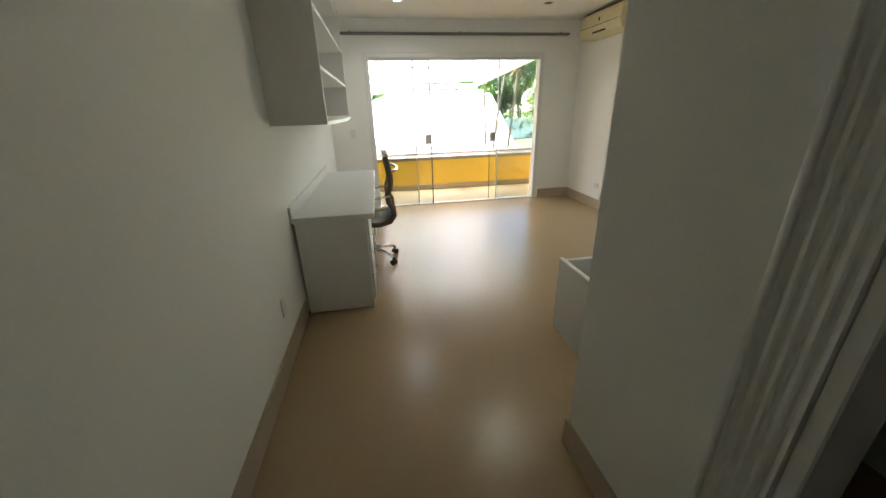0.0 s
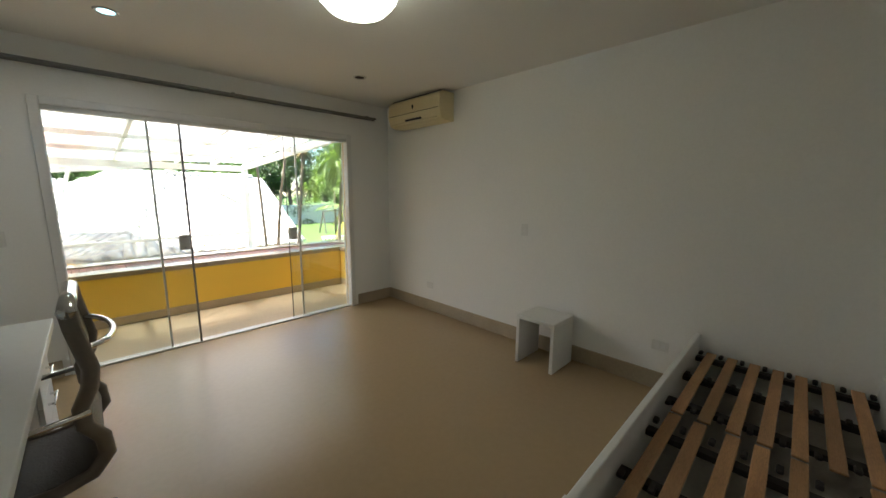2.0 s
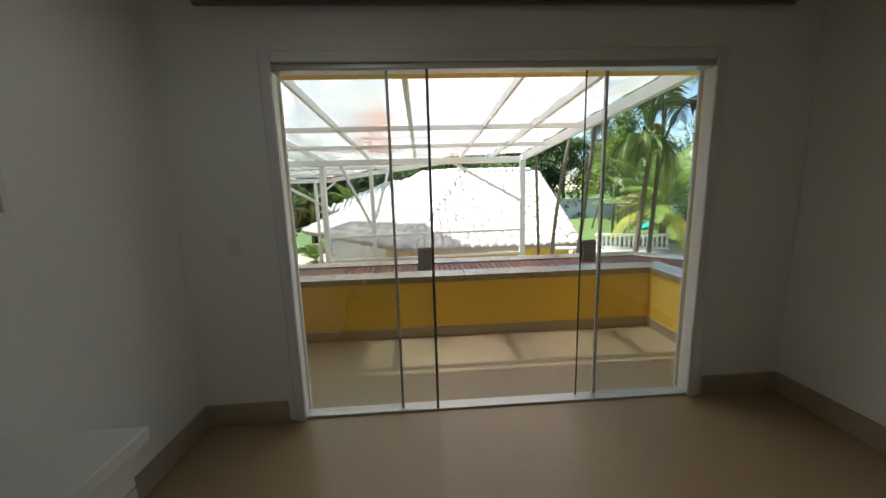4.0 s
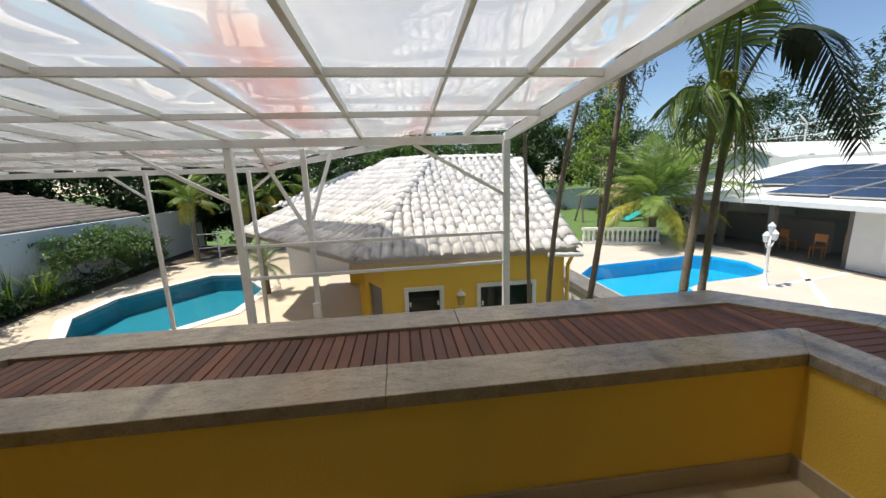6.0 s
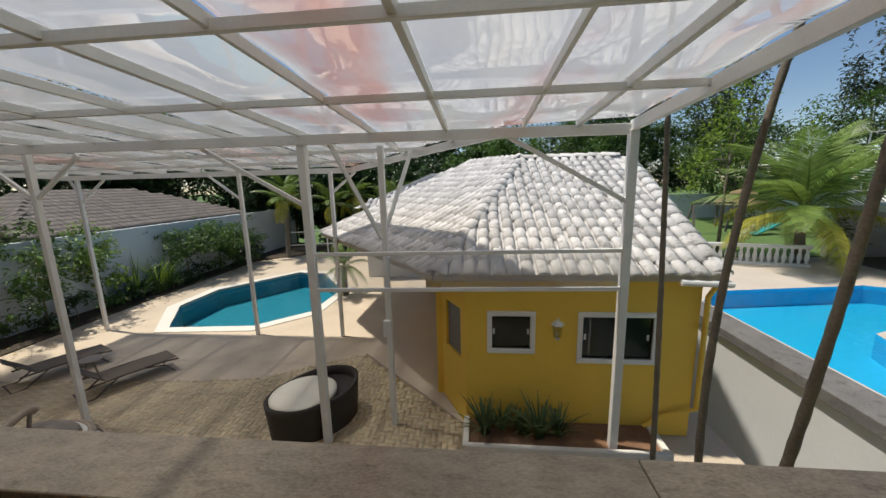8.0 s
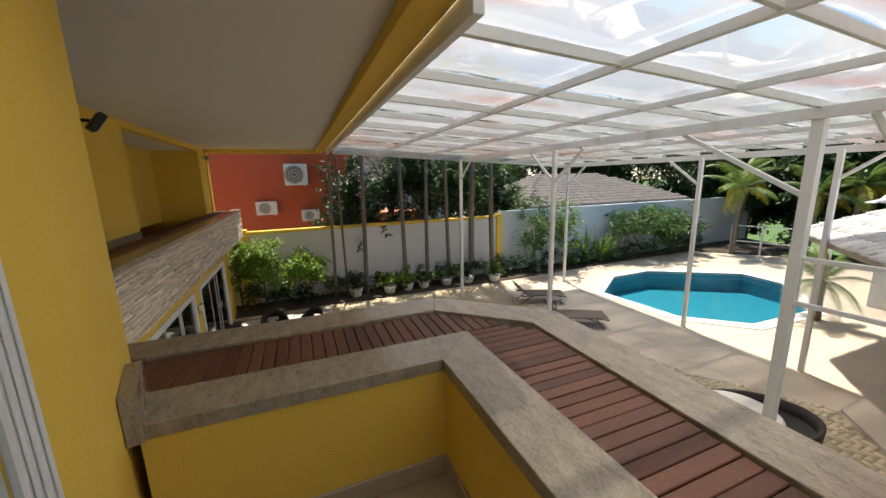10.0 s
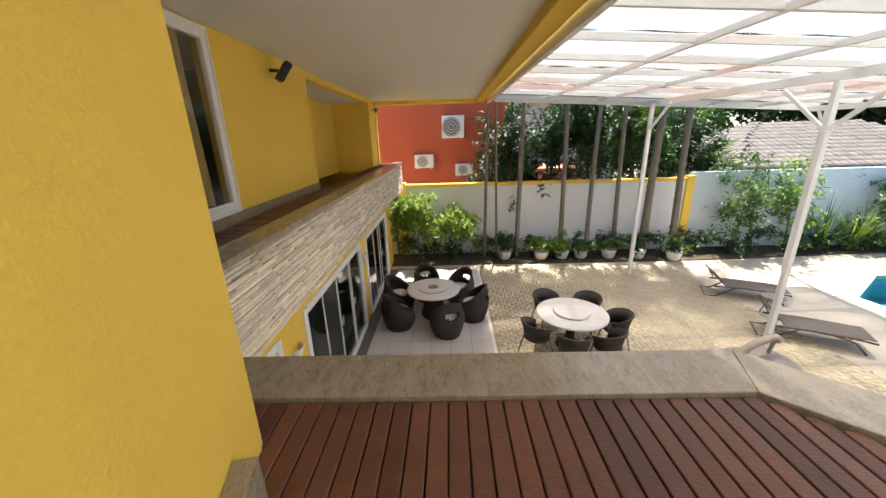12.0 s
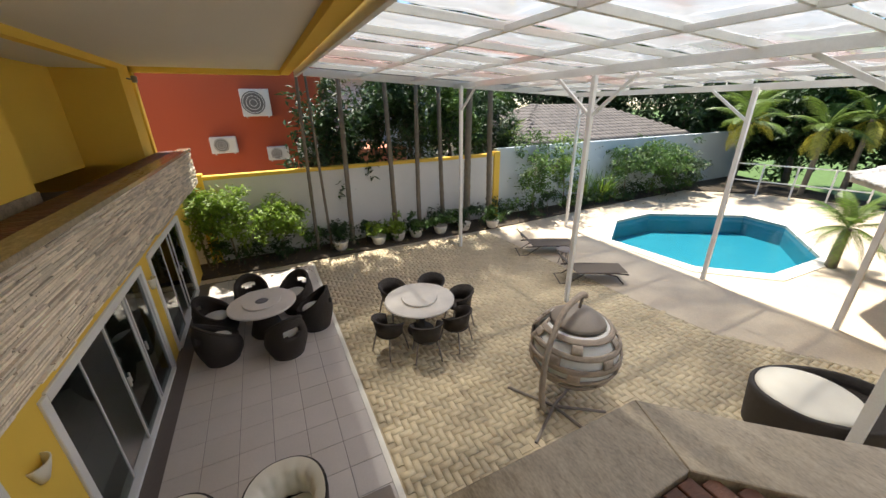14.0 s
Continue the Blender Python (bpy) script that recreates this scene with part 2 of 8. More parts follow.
M_WALL = mat("white_wall_paint", (0.88, 0.87, 0.84), 0.75, var=0.03, scale=0.8, fine=60, bump=0.05)
M_CEIL = mat("ceiling_paint", (0.83, 0.81, 0.77), 0.85, var=0.03, scale=0.6, fine=60, bump=0.04)
M_SOFFIT = mat("soffit_plaster", (0.76, 0.72, 0.66), 0.85, var=0.05, scale=0.5, fine=50, bump=0.08)
M_FLOOR = mat("beige_smooth_floor", (0.40, 0.285, 0.16), 0.24, var=0.05, scale=0.9, fine=25, bump=0.015, rvar=0.04, spec=0.36)
M_BALC = mat("dull_balcony_floor", (0.40, 0.32, 0.21), 0.5, var=0.08, scale=1.5, fine=40, bump=0.05, dirt=0.2)
M_BASEB = mat("beige_stone_skirting", (0.42, 0.34, 0.24), 0.45, var=0.12, scale=4, fine=60, bump=0.05)
M_YELLOW = mat("yellow_wall_paint", (0.84, 0.56, 0.085), 0.8, var=0.06, scale=0.7, fine=120, bump=0.35, dirt=0.05, dirt_col=(0.45, 0.28, 0.05))
M_WHITEF = mat("white_lacquer", (0.78, 0.77, 0.74), 0.4, var=0.03, scale=2, fine=30, bump=0.02)
M_TRIM = mat("white_window_trim", (0.80, 0.79, 0.77), 0.5, var=0.04, scale=2, fine=50, bump=0.05)
M_ALU = mat("anodised_aluminium", (0.62, 0.61, 0.58), 0.42, metal=0.5, var=0.05, scale=4, fine=80, bump=0.02)
M_DARKM = mat("dark_seal", (0.16, 0.155, 0.15), 0.5, var=0.1, bump=0.02)
M_CHROME = mat("chrome", (0.75, 0.75, 0.75), 0.12, metal=1.0, var=0.03, bump=0.0)
M_BLACK = mat("black_plastic", (0.02, 0.02, 0.022), 0.45, var=0.1, bump=0.03)
M_GLASS = clear("door_glass", (0.95, 0.97, 0.96), 0.0, 1.45)
M_DGLASS = clear("shop_glass", (0.55, 0.60, 0.58), 0.0, 1.5)
M_STONE = mat("polished_parapet_stone", (0.335, 0.275, 0.195), 0.2, var=0.34, scale=9.0, fine=75, bump=0.06, dirt=0.85, dirt_col=(0.16, 0.12, 0.075), stretch=(1, 2.2, 1))
M_DECK = mat("red_brown_deck_wood", (0.132, 0.050, 0.025), 0.55, var=0.28, scale=5, fine=50, bump=0.3, island=0.32, stretch=(3, 1, 3))
M_SLATE = mat("stacked_ledger_stone", (0.80, 0.70, 0.575), 0.85, var=0.2, scale=6, fine=50, bump=0.6, island=0.3)
M_WHITEM = mat("white_painted_steel", (0.78, 0.77, 0.74), 0.45, var=0.06, scale=3, fine=40, bump=0.05, dirt=0.14, dirt_col=(0.35, 0.29, 0.22))
M_SHEET = clear("pergola_film", (0.90, 0.93, 0.95), 0.012, 2.1, stain=(0.52, 0.24, 0.19), wave=0.07, wave_scale=1.5, milk=0.83, milk_col=(0.53, 0.53, 0.525), stretch=(1.5, 0.6, 1))
M_TERR = mat("terrace_tile", (0.58, 0.525, 0.475), 0.45, var=0.06, scale=2, fine=40, bump=0.05, island=0.05)
M_GROUT = mat("grey_grout", (0.15, 0.125, 0.11), 0.9, var=0.1, bump=0.1)
M_BRICK = mat("concrete_paver", (0.60, 0.49, 0.32), 0.9, var=0.15, scale=1.0, fine=60, bump=0.3, island=0.07, dirt=0.2, dirt_col=(0.36, 0.28, 0.18))
M_SANDJ = mat("paver_joint_sand", (0.42, 0.34, 0.225), 0.95, var=0.2, fine=90, bump=0.3)
M_PATIO = mat("pale_sandstone_paving", (0.58, 0.48, 0.355), 0.85, var=0.16, scale=0.9, fine=40, bump=0.25, dirt=0.25, dirt_col=(0.42, 0.31, 0.20))
M_COPING = mat("white_pool_coping", (0.72, 0.68, 0.60), 0.75, var=0.08, scale=1.5, fine=40, bump=0.15)
M_POOL1 = mat("turquoise_pool_mosaic", (0.02, 0.25, 0.33), 0.4, var=0.12, scale=3, fine=20, bump=0.05)
M_POOL2 = mat("blue_pool_lining", (0.014, 0.47, 0.77), 0.4, var=0.05, scale=2, fine=20, bump=0.05)
M_WATER = clear("pool_water", (0.88, 0.98, 0.99), 0.0, 1.33, wave=0.2, wave_scale=5.0)
M_EARTH = mat("dark_bed_soil", (0.06, 0.045, 0.03), 0.95, var=0.4, scale=3, fine=40, bump=0.8)
M_GRASS = mat("lawn", (0.10, 0.17, 0.04), 0.95, var=0.3, scale=2, fine=80, bump=0.6)
M_BWALL = mat("white_boundary_wall", (0.70, 0.70, 0.68), 0.85, var=0.06, scale=0.6, fine=40, bump=0.15, dirt=0.12, dirt_col=(0.35, 0.34, 0.31))
M_ORANGE = mat("terracotta_facade_paint", (0.45, 0.092, 0.038), 0.85, var=0.06, scale=0.6, fine=60, bump=0.15)
M_TILE = mat("whitewashed_roof_tile", (0.70, 0.67, 0.63), 0.75, var=0.16, scale=2.2, fine=30, bump=0.4, island=0.2, dirt=0.92, dirt_col=(0.15, 0.135, 0.12))
M_GTILE = mat("grey_roof_tile", (0.14, 0.12, 0.105), 0.8, var=0.15, scale=3, fine=40, bump=0.3, island=0.15)
M_BARK = mat("palm_bark", (0.19, 0.16, 0.12), 0.9, var=0.3, scale=5, fine=50, bump=0.7, dirt=0.3, dirt_col=(0.06, 0.05, 0.04))
M_LEAF = mat("broad_leaf", (0.085, 0.16, 0.032), 0.5, var=0.25, scale=1.2, fine=10, bump=0.0, island=0.45, transl=0.3)
M_LEAFY = mat("bright_leaf", (0.20, 0.30, 0.035), 0.5, var=0.25, scale=1.5, fine=10, bump=0.0, island=0.4, transl=0.35)
M_LEAFD = mat("dark_leaf", (0.035, 0.075, 0.02), 0.5, var=0.3, scale=1, fine=8, bump=0.0, island=0.5, transl=0.2)
M_PALM = mat("palm_leaflet", (0.14, 0.21, 0.035), 0.45, var=0.3, scale=1.2, fine=12, bump=0.0, island=0.4, transl=0.25)
M_PALMY = mat("yellowed_palm_leaflet", (0.38, 0.36, 0.05), 0.5, var=0.3, scale=1.2, fine=12, bump=0.0, island=0.4, transl=0.3)
# near-black leaflet colour with the eave's shade put into it
M_PALMD = mat("shaded_palm_leaflet", (0.018, 0.035, 0.018), 0.5, var=0.3, scale=1.2, fine=12, bump=0.0, island=0.4, transl=0.1)
M_DRY = mat("dry_frond", (0.24, 0.17, 0.07), 0.8, var=0.3, scale=2, fine=12, bump=0.0, island=0.4)
M_WICKER = mat("dark_wicker", (0.035, 0.026, 0.020), 0.6, var=0.3, scale=20, fine=160, bump=0.9, island=0.1, world_space=False)
M_CREAM = mat("cream_cushion", (0.80, 0.75, 0.63), 0.9, var=0.06, scale=3, fine=120, bump=0.15)
M_CUSH = mat("white_cushion_cloth", (0.86, 0.84, 0.80), 0.9, var=0.05, scale=3, fine=120, bump=0.15, transl=0.3)
M_TABLE = mat("pale_stone_tabletop", (0.66, 0.61, 0.54), 0.4, var=0.10, scale=5, fine=60, bump=0.03)
M_ROPE = mat("taupe_woven_rope", (0.36, 0.29, 0.23), 0.8, var=0.2, scale=15, fine=140, bump=0.8)
M_TAUPE = mat("taupe_powder_coat", (0.24, 0.20, 0.165), 0.5, var=0.08, bump=0.05)
M_SLATW = mat("bed_slat_wood", (0.46, 0.25, 0.115), 0.6, var=0.25, scale=4, fine=40, bump=0.2, island=0.25, stretch=(1, 6, 1))
M_SLATR = mat("dark_rubber", (0.03, 0.022, 0.02), 0.7, var=0.2, bump=0.1)
M_CARTON = mat("grey_underlay", (0.34, 0.31, 0.27), 0.8, var=0.1, bump=0.1)
M_ACW = mat("aged_white_plastic", (0.74, 0.63, 0.38), 0.45, var=0.05, bump=0.03)
M_ACC = mat("white_sheet_metal", (0.72, 0.72, 0.70), 0.5, var=0.06, bump=0.05)
M_CURT = mat("cream_curtain_cloth", (0.74, 0.54, 0.24), 0.9, var=0.15, scale=6, fine=90, bump=0.2, transl=0.25)
# on room walls this dark colour holds the indoor shade; also serves dark timber
M_DARKIN = mat("room_shade_and_dark_timber", (0.16, 0.14, 0.12), 0.9, var=0.2, scale=0.8, bump=0.1)
M_SOLAR = mat("solar_cell", (0.012, 0.022, 0.06), 0.15, var=0.1, scale=2, bump=0.0)
M_TERRACE = mat("pinkish_terrace_slab", (0.56, 0.49, 0.41), 0.8, var=0.08, scale=0.8, fine=40, bump=0.12, island=0.06, dirt=0.1, dirt_col=(0.42, 0.34, 0.27))
M_POT = mat("white_plant_pot", (0.72, 0.70, 0.66), 0.6, var=0.1, scale=6, bump=0.1, dirt=0.25)

# ---------------------------------------------------------------- the bedroom shell
G = -2.95          # garden level
CEIL = 2.60
XL, XR = -0.60, 3.175
YF0, YF1 = 5.85, 5.95   # front wall, inner and outer face
YB = 1.31          # back wall behind the bed
XC = 0.80          # entry passage, east side

solid("floor", boxm((XL, -2.2, -0.12), (XR, YF1, 0.0)), M_FLOOR, "smooth beige floor of the empty bedroom", "floor", kind="structure")
solid("ceiling", boxm((XL - 0.12, -2.2, CEIL), (XR + 0.15, YF1, CEIL + 0.15)), M_CEIL, "plain off-white painted bedroom ceiling", "ceiling", kind="structure")
solid("wall_west", boxm((XL - 0.12, -2.2, -0.12), (XL, 5.80, CEIL)), M_WALL, "plain white bedroom wall behind the desk", "wall", kind="structure")
solid("wall_east", boxm((XR, YB - 0.12, -0.12), (XR + 0.15, YF0, CEIL)), M_WALL, "plain white bedroom wall beside the bed", "wall", kind="structure")
solid("wall_south", boxm((XC, YB - 0.10, -0.12), (XR, YB, CEIL)), M_WALL, "white wall behind the bed", "wall", kind="structure")
bm = bmesh.new()
box(bm, (XC, 0.58, 0.0), (XC + 0.10, YB - 0.10, CEIL))
box(bm, (XC, -0.22, 2.12), (XC + 0.10, 0.58, CEIL))
box(bm, (XC, -2.2, 0.0), (XC + 0.10, -0.22, CEIL))
solid("wall_passage", bm, M_WALL, "white side wall of the entry passage with a doorway", "wall", kind="structure")
solid("wall_entry", boxm((XL, -2.3, -0.12), (XC + 1.3, -2.2, CEIL)), M_WALL, "plain white wall closing the passage", "wall", kind="structure")
bm = bmesh.new()
box(bm, (XC + 1.2, -2.2, 0.0), (XC + 1.3, YB - 0.1, CEIL))
solid("wall_closet", bm, M_WALL, "plain white wall inside the side doorway", "wall", kind="structure")
solid("floor_closet", boxm((XR - 2.4, -2.2, -0.12), (XC + 1.3, YB - 0.1, -0.004)), M_FLOOR, "beige floor inside the side doorway", "floor", kind="structure")
solid("ceiling_closet", boxm((XC + 0.1, -2.2, 2.4), (XC + 1.2, YB - 0.1, 2.45)), M_CEIL, "plain ceiling inside the side doorway", "ceiling", kind="structure")

# front wall with the wide opening for the glass doors
DX0, DX1, DZ = 0.0, 2.55, 2.14
bm = bmesh.new()
prism(bm, [(-0.72, 5.801), (XL, 5.801), (XL, YF0), (DX0, YF0), (DX0, YF1 - 0.006), (-0.30, YF1 - 0.006), (-0.50, 5.903), (-0.72, 5.822)], -0.12, CEIL)
box(bm, (DX1, YF0, -0.12), (XR + 0.15, YF1 - 0.006, CEIL))
box(bm, (DX0, YF0, DZ), (DX1, YF1 - 0.006, CEIL))
solid("wall_north", bm, M_WALL, "white bedroom wall round the glass doors", "wall", kind="structure")
bm = bmesh.new()
prism(bm, [(DX0, YF1 - 0.006), (DX0, YF1 + 0.004), (-0.30, YF1 + 0.004), (-0.50, 5.925), (-0.97, 5.795), (-1.0, 5.76), (-1.0, 5.55), (-0.74, 5.40), (-0.74, 5.80), (-0.73, 5.830), (-0.50, 5.909), (-0.30, YF1 - 0.006)], -0.12, 2.50)
box(bm, (DX1, YF1 - 0.006, -0.12), (5.2, YF1 + 0.004, 2.55))
box(bm, (DX0, YF1 - 0.006, DZ), (DX1, YF1 + 0.004, 2.55))
solid("wall_balcony", bm, M_YELLOW, "rough yellow painted wall on the balcony side", "wall", kind="structure")


def skirting(name, a, b):
    solid(name, boxm(a, b, 0.004), M_BASEB, "beige stone skirting along the wall foot", "baseboard", kind="structure")


skirting("baseboard", (XL, 0.3, 0), (XL + 0.015, 2.72, 0.14))
skirting("baseboard", (XL, 4.75, 0), (XL + 0.015, YF0, 0.14))
skirting("baseboard", (XR - 0.015, 2.24, 0), (XR, YF0, 0.14))
skirting("baseboard", (XL + 0.015, YF0 - 0.015, 0), (DX0 - 0.09, YF0, 0.14))
skirting("baseboard", (DX1 + 0.09, YF0 - 0.015, 0), (XR - 0.015, YF0, 0.14))
skirting("baseboard", (XC - 0.015, 0.725, 0), (XC, YB + 0.015, 0.14))
skirting("baseboard", (XC, YB, 0), (1.12, YB + 0.015, 0.14))

# fluted casing of the side doorway
door_casing = thing("door_casing", (XC, 0.70, 0), "white fluted casing round the passage doorway", "door casing", kind="structure")
prof = [(XC, 0.582)] + [(XC - 0.017 - 0.0045 * math.cos(i * math.pi / 3), 0.582 + 0.116 * i / 24) for i in range(25)] + [(XC, 0.698)]
part("moulding", prismm(prof, 0.0, 2.2), M_TRIM, door_casing, "shallow fluted moulding")
part("outer_bead", boxm((XC - 0.030, 0.698, 0), (XC, 0.718, 2.2), 0.008, seg=3), M_TRIM, door_casing, smooth=True)
part("jamb", boxm((XC - 0.012, 0.545, 0), (XC + 0.11, 0.581, 2.14), 0.004), M_TRIM, door_casing)

# ---------------------------------------------------------------- the balcony
YW = 7.133         # inner face of the parapet
XWL, XWR = -0.526, 3.094
PT = 0.59          # parapet top
solid("balcony_floor", boxm((-1.4, YF1, -0.16), (4.0, 8.0, -0.03)), M_BALC, "beige balcony floor behind the yellow parapet", "floor", kind="structure")
solid("door_sill", boxm((DX0, YF0, -0.12), (DX1, YF1 + 0.004, 0.003), 0.002), M_BASEB, "beige stone threshold under the glass doors", "threshold", kind="structure")
bm = bmesh.new()
box(bm, (XWL - 0.17, YF1 + 0.004, -0.03), (XWL, YW, 0.55))
box(bm, (XWL - 0.17, YW, -0.03), (XWR + 0.17, YW + 0.17, 0.55))
box(bm, (XWR, YF1 + 0.004, -0.03), (XWR + 0.17, YW, 0.55))
solid("parapet_wall", bm, M_YELLOW, "yellow painted inner face of the balcony parapet", "parapet", kind="structure")
for a, b in (((XWL, YF1 + 0.004), (XWL + 0.015, YW)), ((XWL + 0.015, YW - 0.015), (XWR - 0.015, YW)), ((XWR - 0.015, YF1 + 0.004), (XWR, YW))):
    solid("balcony_skirting", boxm((*a, -0.03), (*b, 0.07), 0.004), M_BASEB, "brown stone skirting round the balcony floor", "baseboard", kind="structure")

# stone copings, inner and outer, with the wooden deck lying between them
WI = 0.235     # width of the inner coping


def strip(bm, pa, pb, z0, z1):
    for i in range(len(pa) - 1):
        q = [pa[i], pa[i + 1], pb[i + 1], pb[i]]
        prism(bm, q, z0, z1)


def coping(name, poly, label):
    bm = bmesh.new()
    prism(bm, poly, 0.53, PT)
    bmesh.ops.bevel(bm, geom=[e for e in bm.edges], offset=0.003, segments=1, affect='EDGES')
    solid(name, bm, M_STONE, label, "coping", kind="structure")


LAB = "mottled polished stone coping on the parapet"
e = 0.012
XI0, XI1 = XWL - WI, XWR + WI
coping("parapet_coping", [(XWL + e, 5.94), (XWL + e, YW - e), (XI0, YW + WI), (XI0, 5.86)], LAB)
coping("parapet_coping", [(XWL + e, YW - e), (1.2015, YW - e), (1.2015, YW + WI), (XI0, YW + WI)], LAB)
coping("parapet_coping", [(1.203, YW - e), (XWR - e, YW - e), (XI1, YW + WI), (1.203, YW + WI)], LAB)
coping("parapet_coping", [(XWR - e, YW - e), (XWR - e, YF1 + 0.06), (XI1, YF1 + 0.06), (XI1, YW + WI)], LAB)
solid("coping_upstand", prismm([(-0.49, 5.931), (-0.78, 5.851), (-0.794, 5.900), (-0.504, 5.980)], 0.53, 0.72), M_STONE, "short stone upstand against the yellow wall", "coping", kind="structure")
# outer line of the coping: long balcony, inner cut, west arm, outer cut, front, cut, east arm
ROUT = [(-12.5, 4.75), (-1.90, 4.75), (-1.37, 5.28), (-1.37, 7.40), (-0.80, 8.00), (3.40, 8.00), (3.95, 7.40), (3.95, 4.75)]
RMID = [(-12.28, 4.48), (-1.79, 4.48), (-1.135, 5.17), (-1.135, 7.31), (-0.71, 7.76), (3.31, 7.76), (3.72, 7.31), (3.72, 4.75)]
RIN = [(-12.28, 4.12), (-1.66, 4.12), (-0.762, 5.02), (-0.762, 7.368), (-0.762, 7.368), (3.33, 7.368), (3.33, 7.368), (3.33, 4.75)]
for i in range(len(ROUT) - 1):
    p, q, r, s = ROUT[i], ROUT[i + 1], RMID[i + 1], RMID[i]
    if i == 0:
        for k in range(6):
            xa, xb = -12.5 + 10.6 * k / 6, -12.5 + 10.6 * (k + 1) / 6 - 0.004
            coping("parapet_coping", [(xa, 4.48), (xb + (0.11 if k == 5 else 0), 4.48), (xb, 4.75), (xa, 4.75)], LAB)
    elif i == 4:
        coping("parapet_coping", [s, p, (1.6, 8.0), (1.6, 7.76)], LAB)
        coping("parapet_coping", [(1.603, 7.76), (1.603, 8.0), q, r], LAB)
    else:
        coping("parapet_coping", [s, p, q, r], LAB)
bm = bmesh.new()
strip(bm, RIN, [(x, y) for x, y in RMID], 0.30, 0.53)
# dark colour of this solid bed stands for shade between the boards
solid("deck_bed", bm, M_DARKM, "solid bed under the deck boards, gap shade in its colour", "deck bed", kind="structure")

# outer faces of the parapet and slab

def off_line(line, d):
    """Shift a plan polyline by d towards its right-hand side."""
    out = []
    for i, p in enumerate(line):
        a = Vector(line[max(i - 1, 0)])
        b = Vector(line[min(i + 1, len(line) - 1)])
        p = Vector(p)
        d1 = (p - a).normalized() if i else (b - p).normalized()
        d2 = (b - p).normalized() if i < len(line) - 1 else d1
        n1, n2 = Vector((d1.y, -d1.x)), Vector((d2.y, -d2.x))
        nn = (n1 + n2).normalized()
        out.append(tuple(p + nn * d / max(0.3, nn.dot(n1))))
    return out


FACE = off_line(ROUT, 0.05)
bm = bmesh.new()
strip(bm, off_line(ROUT, 0.20), FACE, -0.32, 0.528)
solid("parapet_outer", bm, M_YELLOW, "outer body of the parapet behind its cladding", "parapet", kind="structure")
bm = bmesh.new()
prism(bm, [(-12.4, 3.9), (-1.95, 3.9), (-1.95, 4.62), (-12.4, 4.62)], -0.32, -0.1)
prism(bm, [(-1.95, 3.9), (3.85, 3.9), (3.85, 7.3), (3.3, 7.85), (-0.75, 7.85), (-1.27, 7.3), (-1.27, 5.3), (-1.95, 4.62)], -0.32, -0.17)
solid("balcony_slab", bm, M_SOFFIT, "plastered underside of the balconies", "slab", kind="structure")

# soffit, front beam and roof slab above
solid("soffit", boxm((-12.4, 3.85, 2.48), (-0.72, 7.22, 2.60)), M_SOFFIT, "plain plastered soffit over the balconies", "ceiling", kind="structure")
solid("front_beam", boxm((-12.4, 7.22, 2.37), (-0.9, 7.46, 2.9), 0.004), M_YELLOW, "yellow front beam under the roof", "beam", kind="structure")
solid("end_beam", boxm((-12.45, 3.9, 2.36), (-12.2, 7.22, 2.62)), M_YELLOW, "yellow end beam under the roof", "beam", kind="structure")
solid("bay_soffit", boxm((-0.72, 5.96, 2.48), (4.4, 6.42, 2.60)), M_SOFFIT, "plain soffit above the glass doors", "ceiling", kind="structure")
solid("corner_soffit", boxm((-0.73, 5.80, 2.482), (-0.5, 5.96, 2.52)), M_SOFFIT, "small piece of soffit at the chamfered corner", "ceiling", kind="structure")
solid("bay_beam", boxm((-0.9, 6.42, 2.25), (4.4, 6.58, 2.9), 0.004), M_YELLOW, "yellow edge beam above the glass doors", "beam", kind="structure")
solid("house_roof", boxm((-12.6, -3, 2.9), (6.0, 6.6, 3.05)), M_SOFFIT, "flat roof slab of the house", "roof", kind="structure")

# long facade, upper storey
YU = 4.0
bm = bmesh.new()
box(bm, (-6.6, YU - 0.15, 0.5), (-4.05, YU, 2.5))
box(bm, (-1.2, YU - 0.15, 0.5), (-0.72, YU, 2.5))
box(bm, (-4.05, YU - 0.15, 2.45), (-1.2, YU, 2.5))
box(bm, (-4.05, YU - 0.15, 0.5), (-1.2, YU, 0.66))
box(bm, (-12.4, YU - 0.15, 0.3), (-11.4, YU, 2.5))
box(bm, (-11.4, YU - 0.15, 2.36), (-6.6, YU, 2.5))
solid("wall_facade_upper", bm, M_YELLOW, "rough yellow painted upper facade wall", "wall", kind="structure")
bm = bmesh.new()
box(bm, (-11.5, YU - 1.25, 0.4), (-6.5, YU - 1.1, 2.5))
box(bm, (-11.55, YU - 1.25, 0.4), (-11.4, YU - 0.15, 2.5))
box(bm, (-6.6, YU - 1.25, 0.4), (-6.45, YU - 0.15, 2.5))
solid("wall_recess", bm, M_YELLOW, "yellow walls of the recessed loggia", "wall", kind="structure")
solid("ceiling_recess", boxm((-11.5, YU - 1.2, 2.36), (-6.5, YU - 0.15, 2.42)), M_SOFFIT, "plain ceiling of the recessed loggia", "ceiling", kind="structure")
solid("facade_skirting", boxm((-6.6, YU, 0.53), (-0.72, YU + 0.02, 0.66), 0.004), M_STONE, "mottled stone skirting along the facade", "baseboard", kind="structure")
solid("wall_side", boxm((XL - 0.13, YU, 0.4), (XL - 0.121, 5.80, 2.5)), M_YELLOW, "yellow side wall of the bedroom bay", "wall", kind="structure")

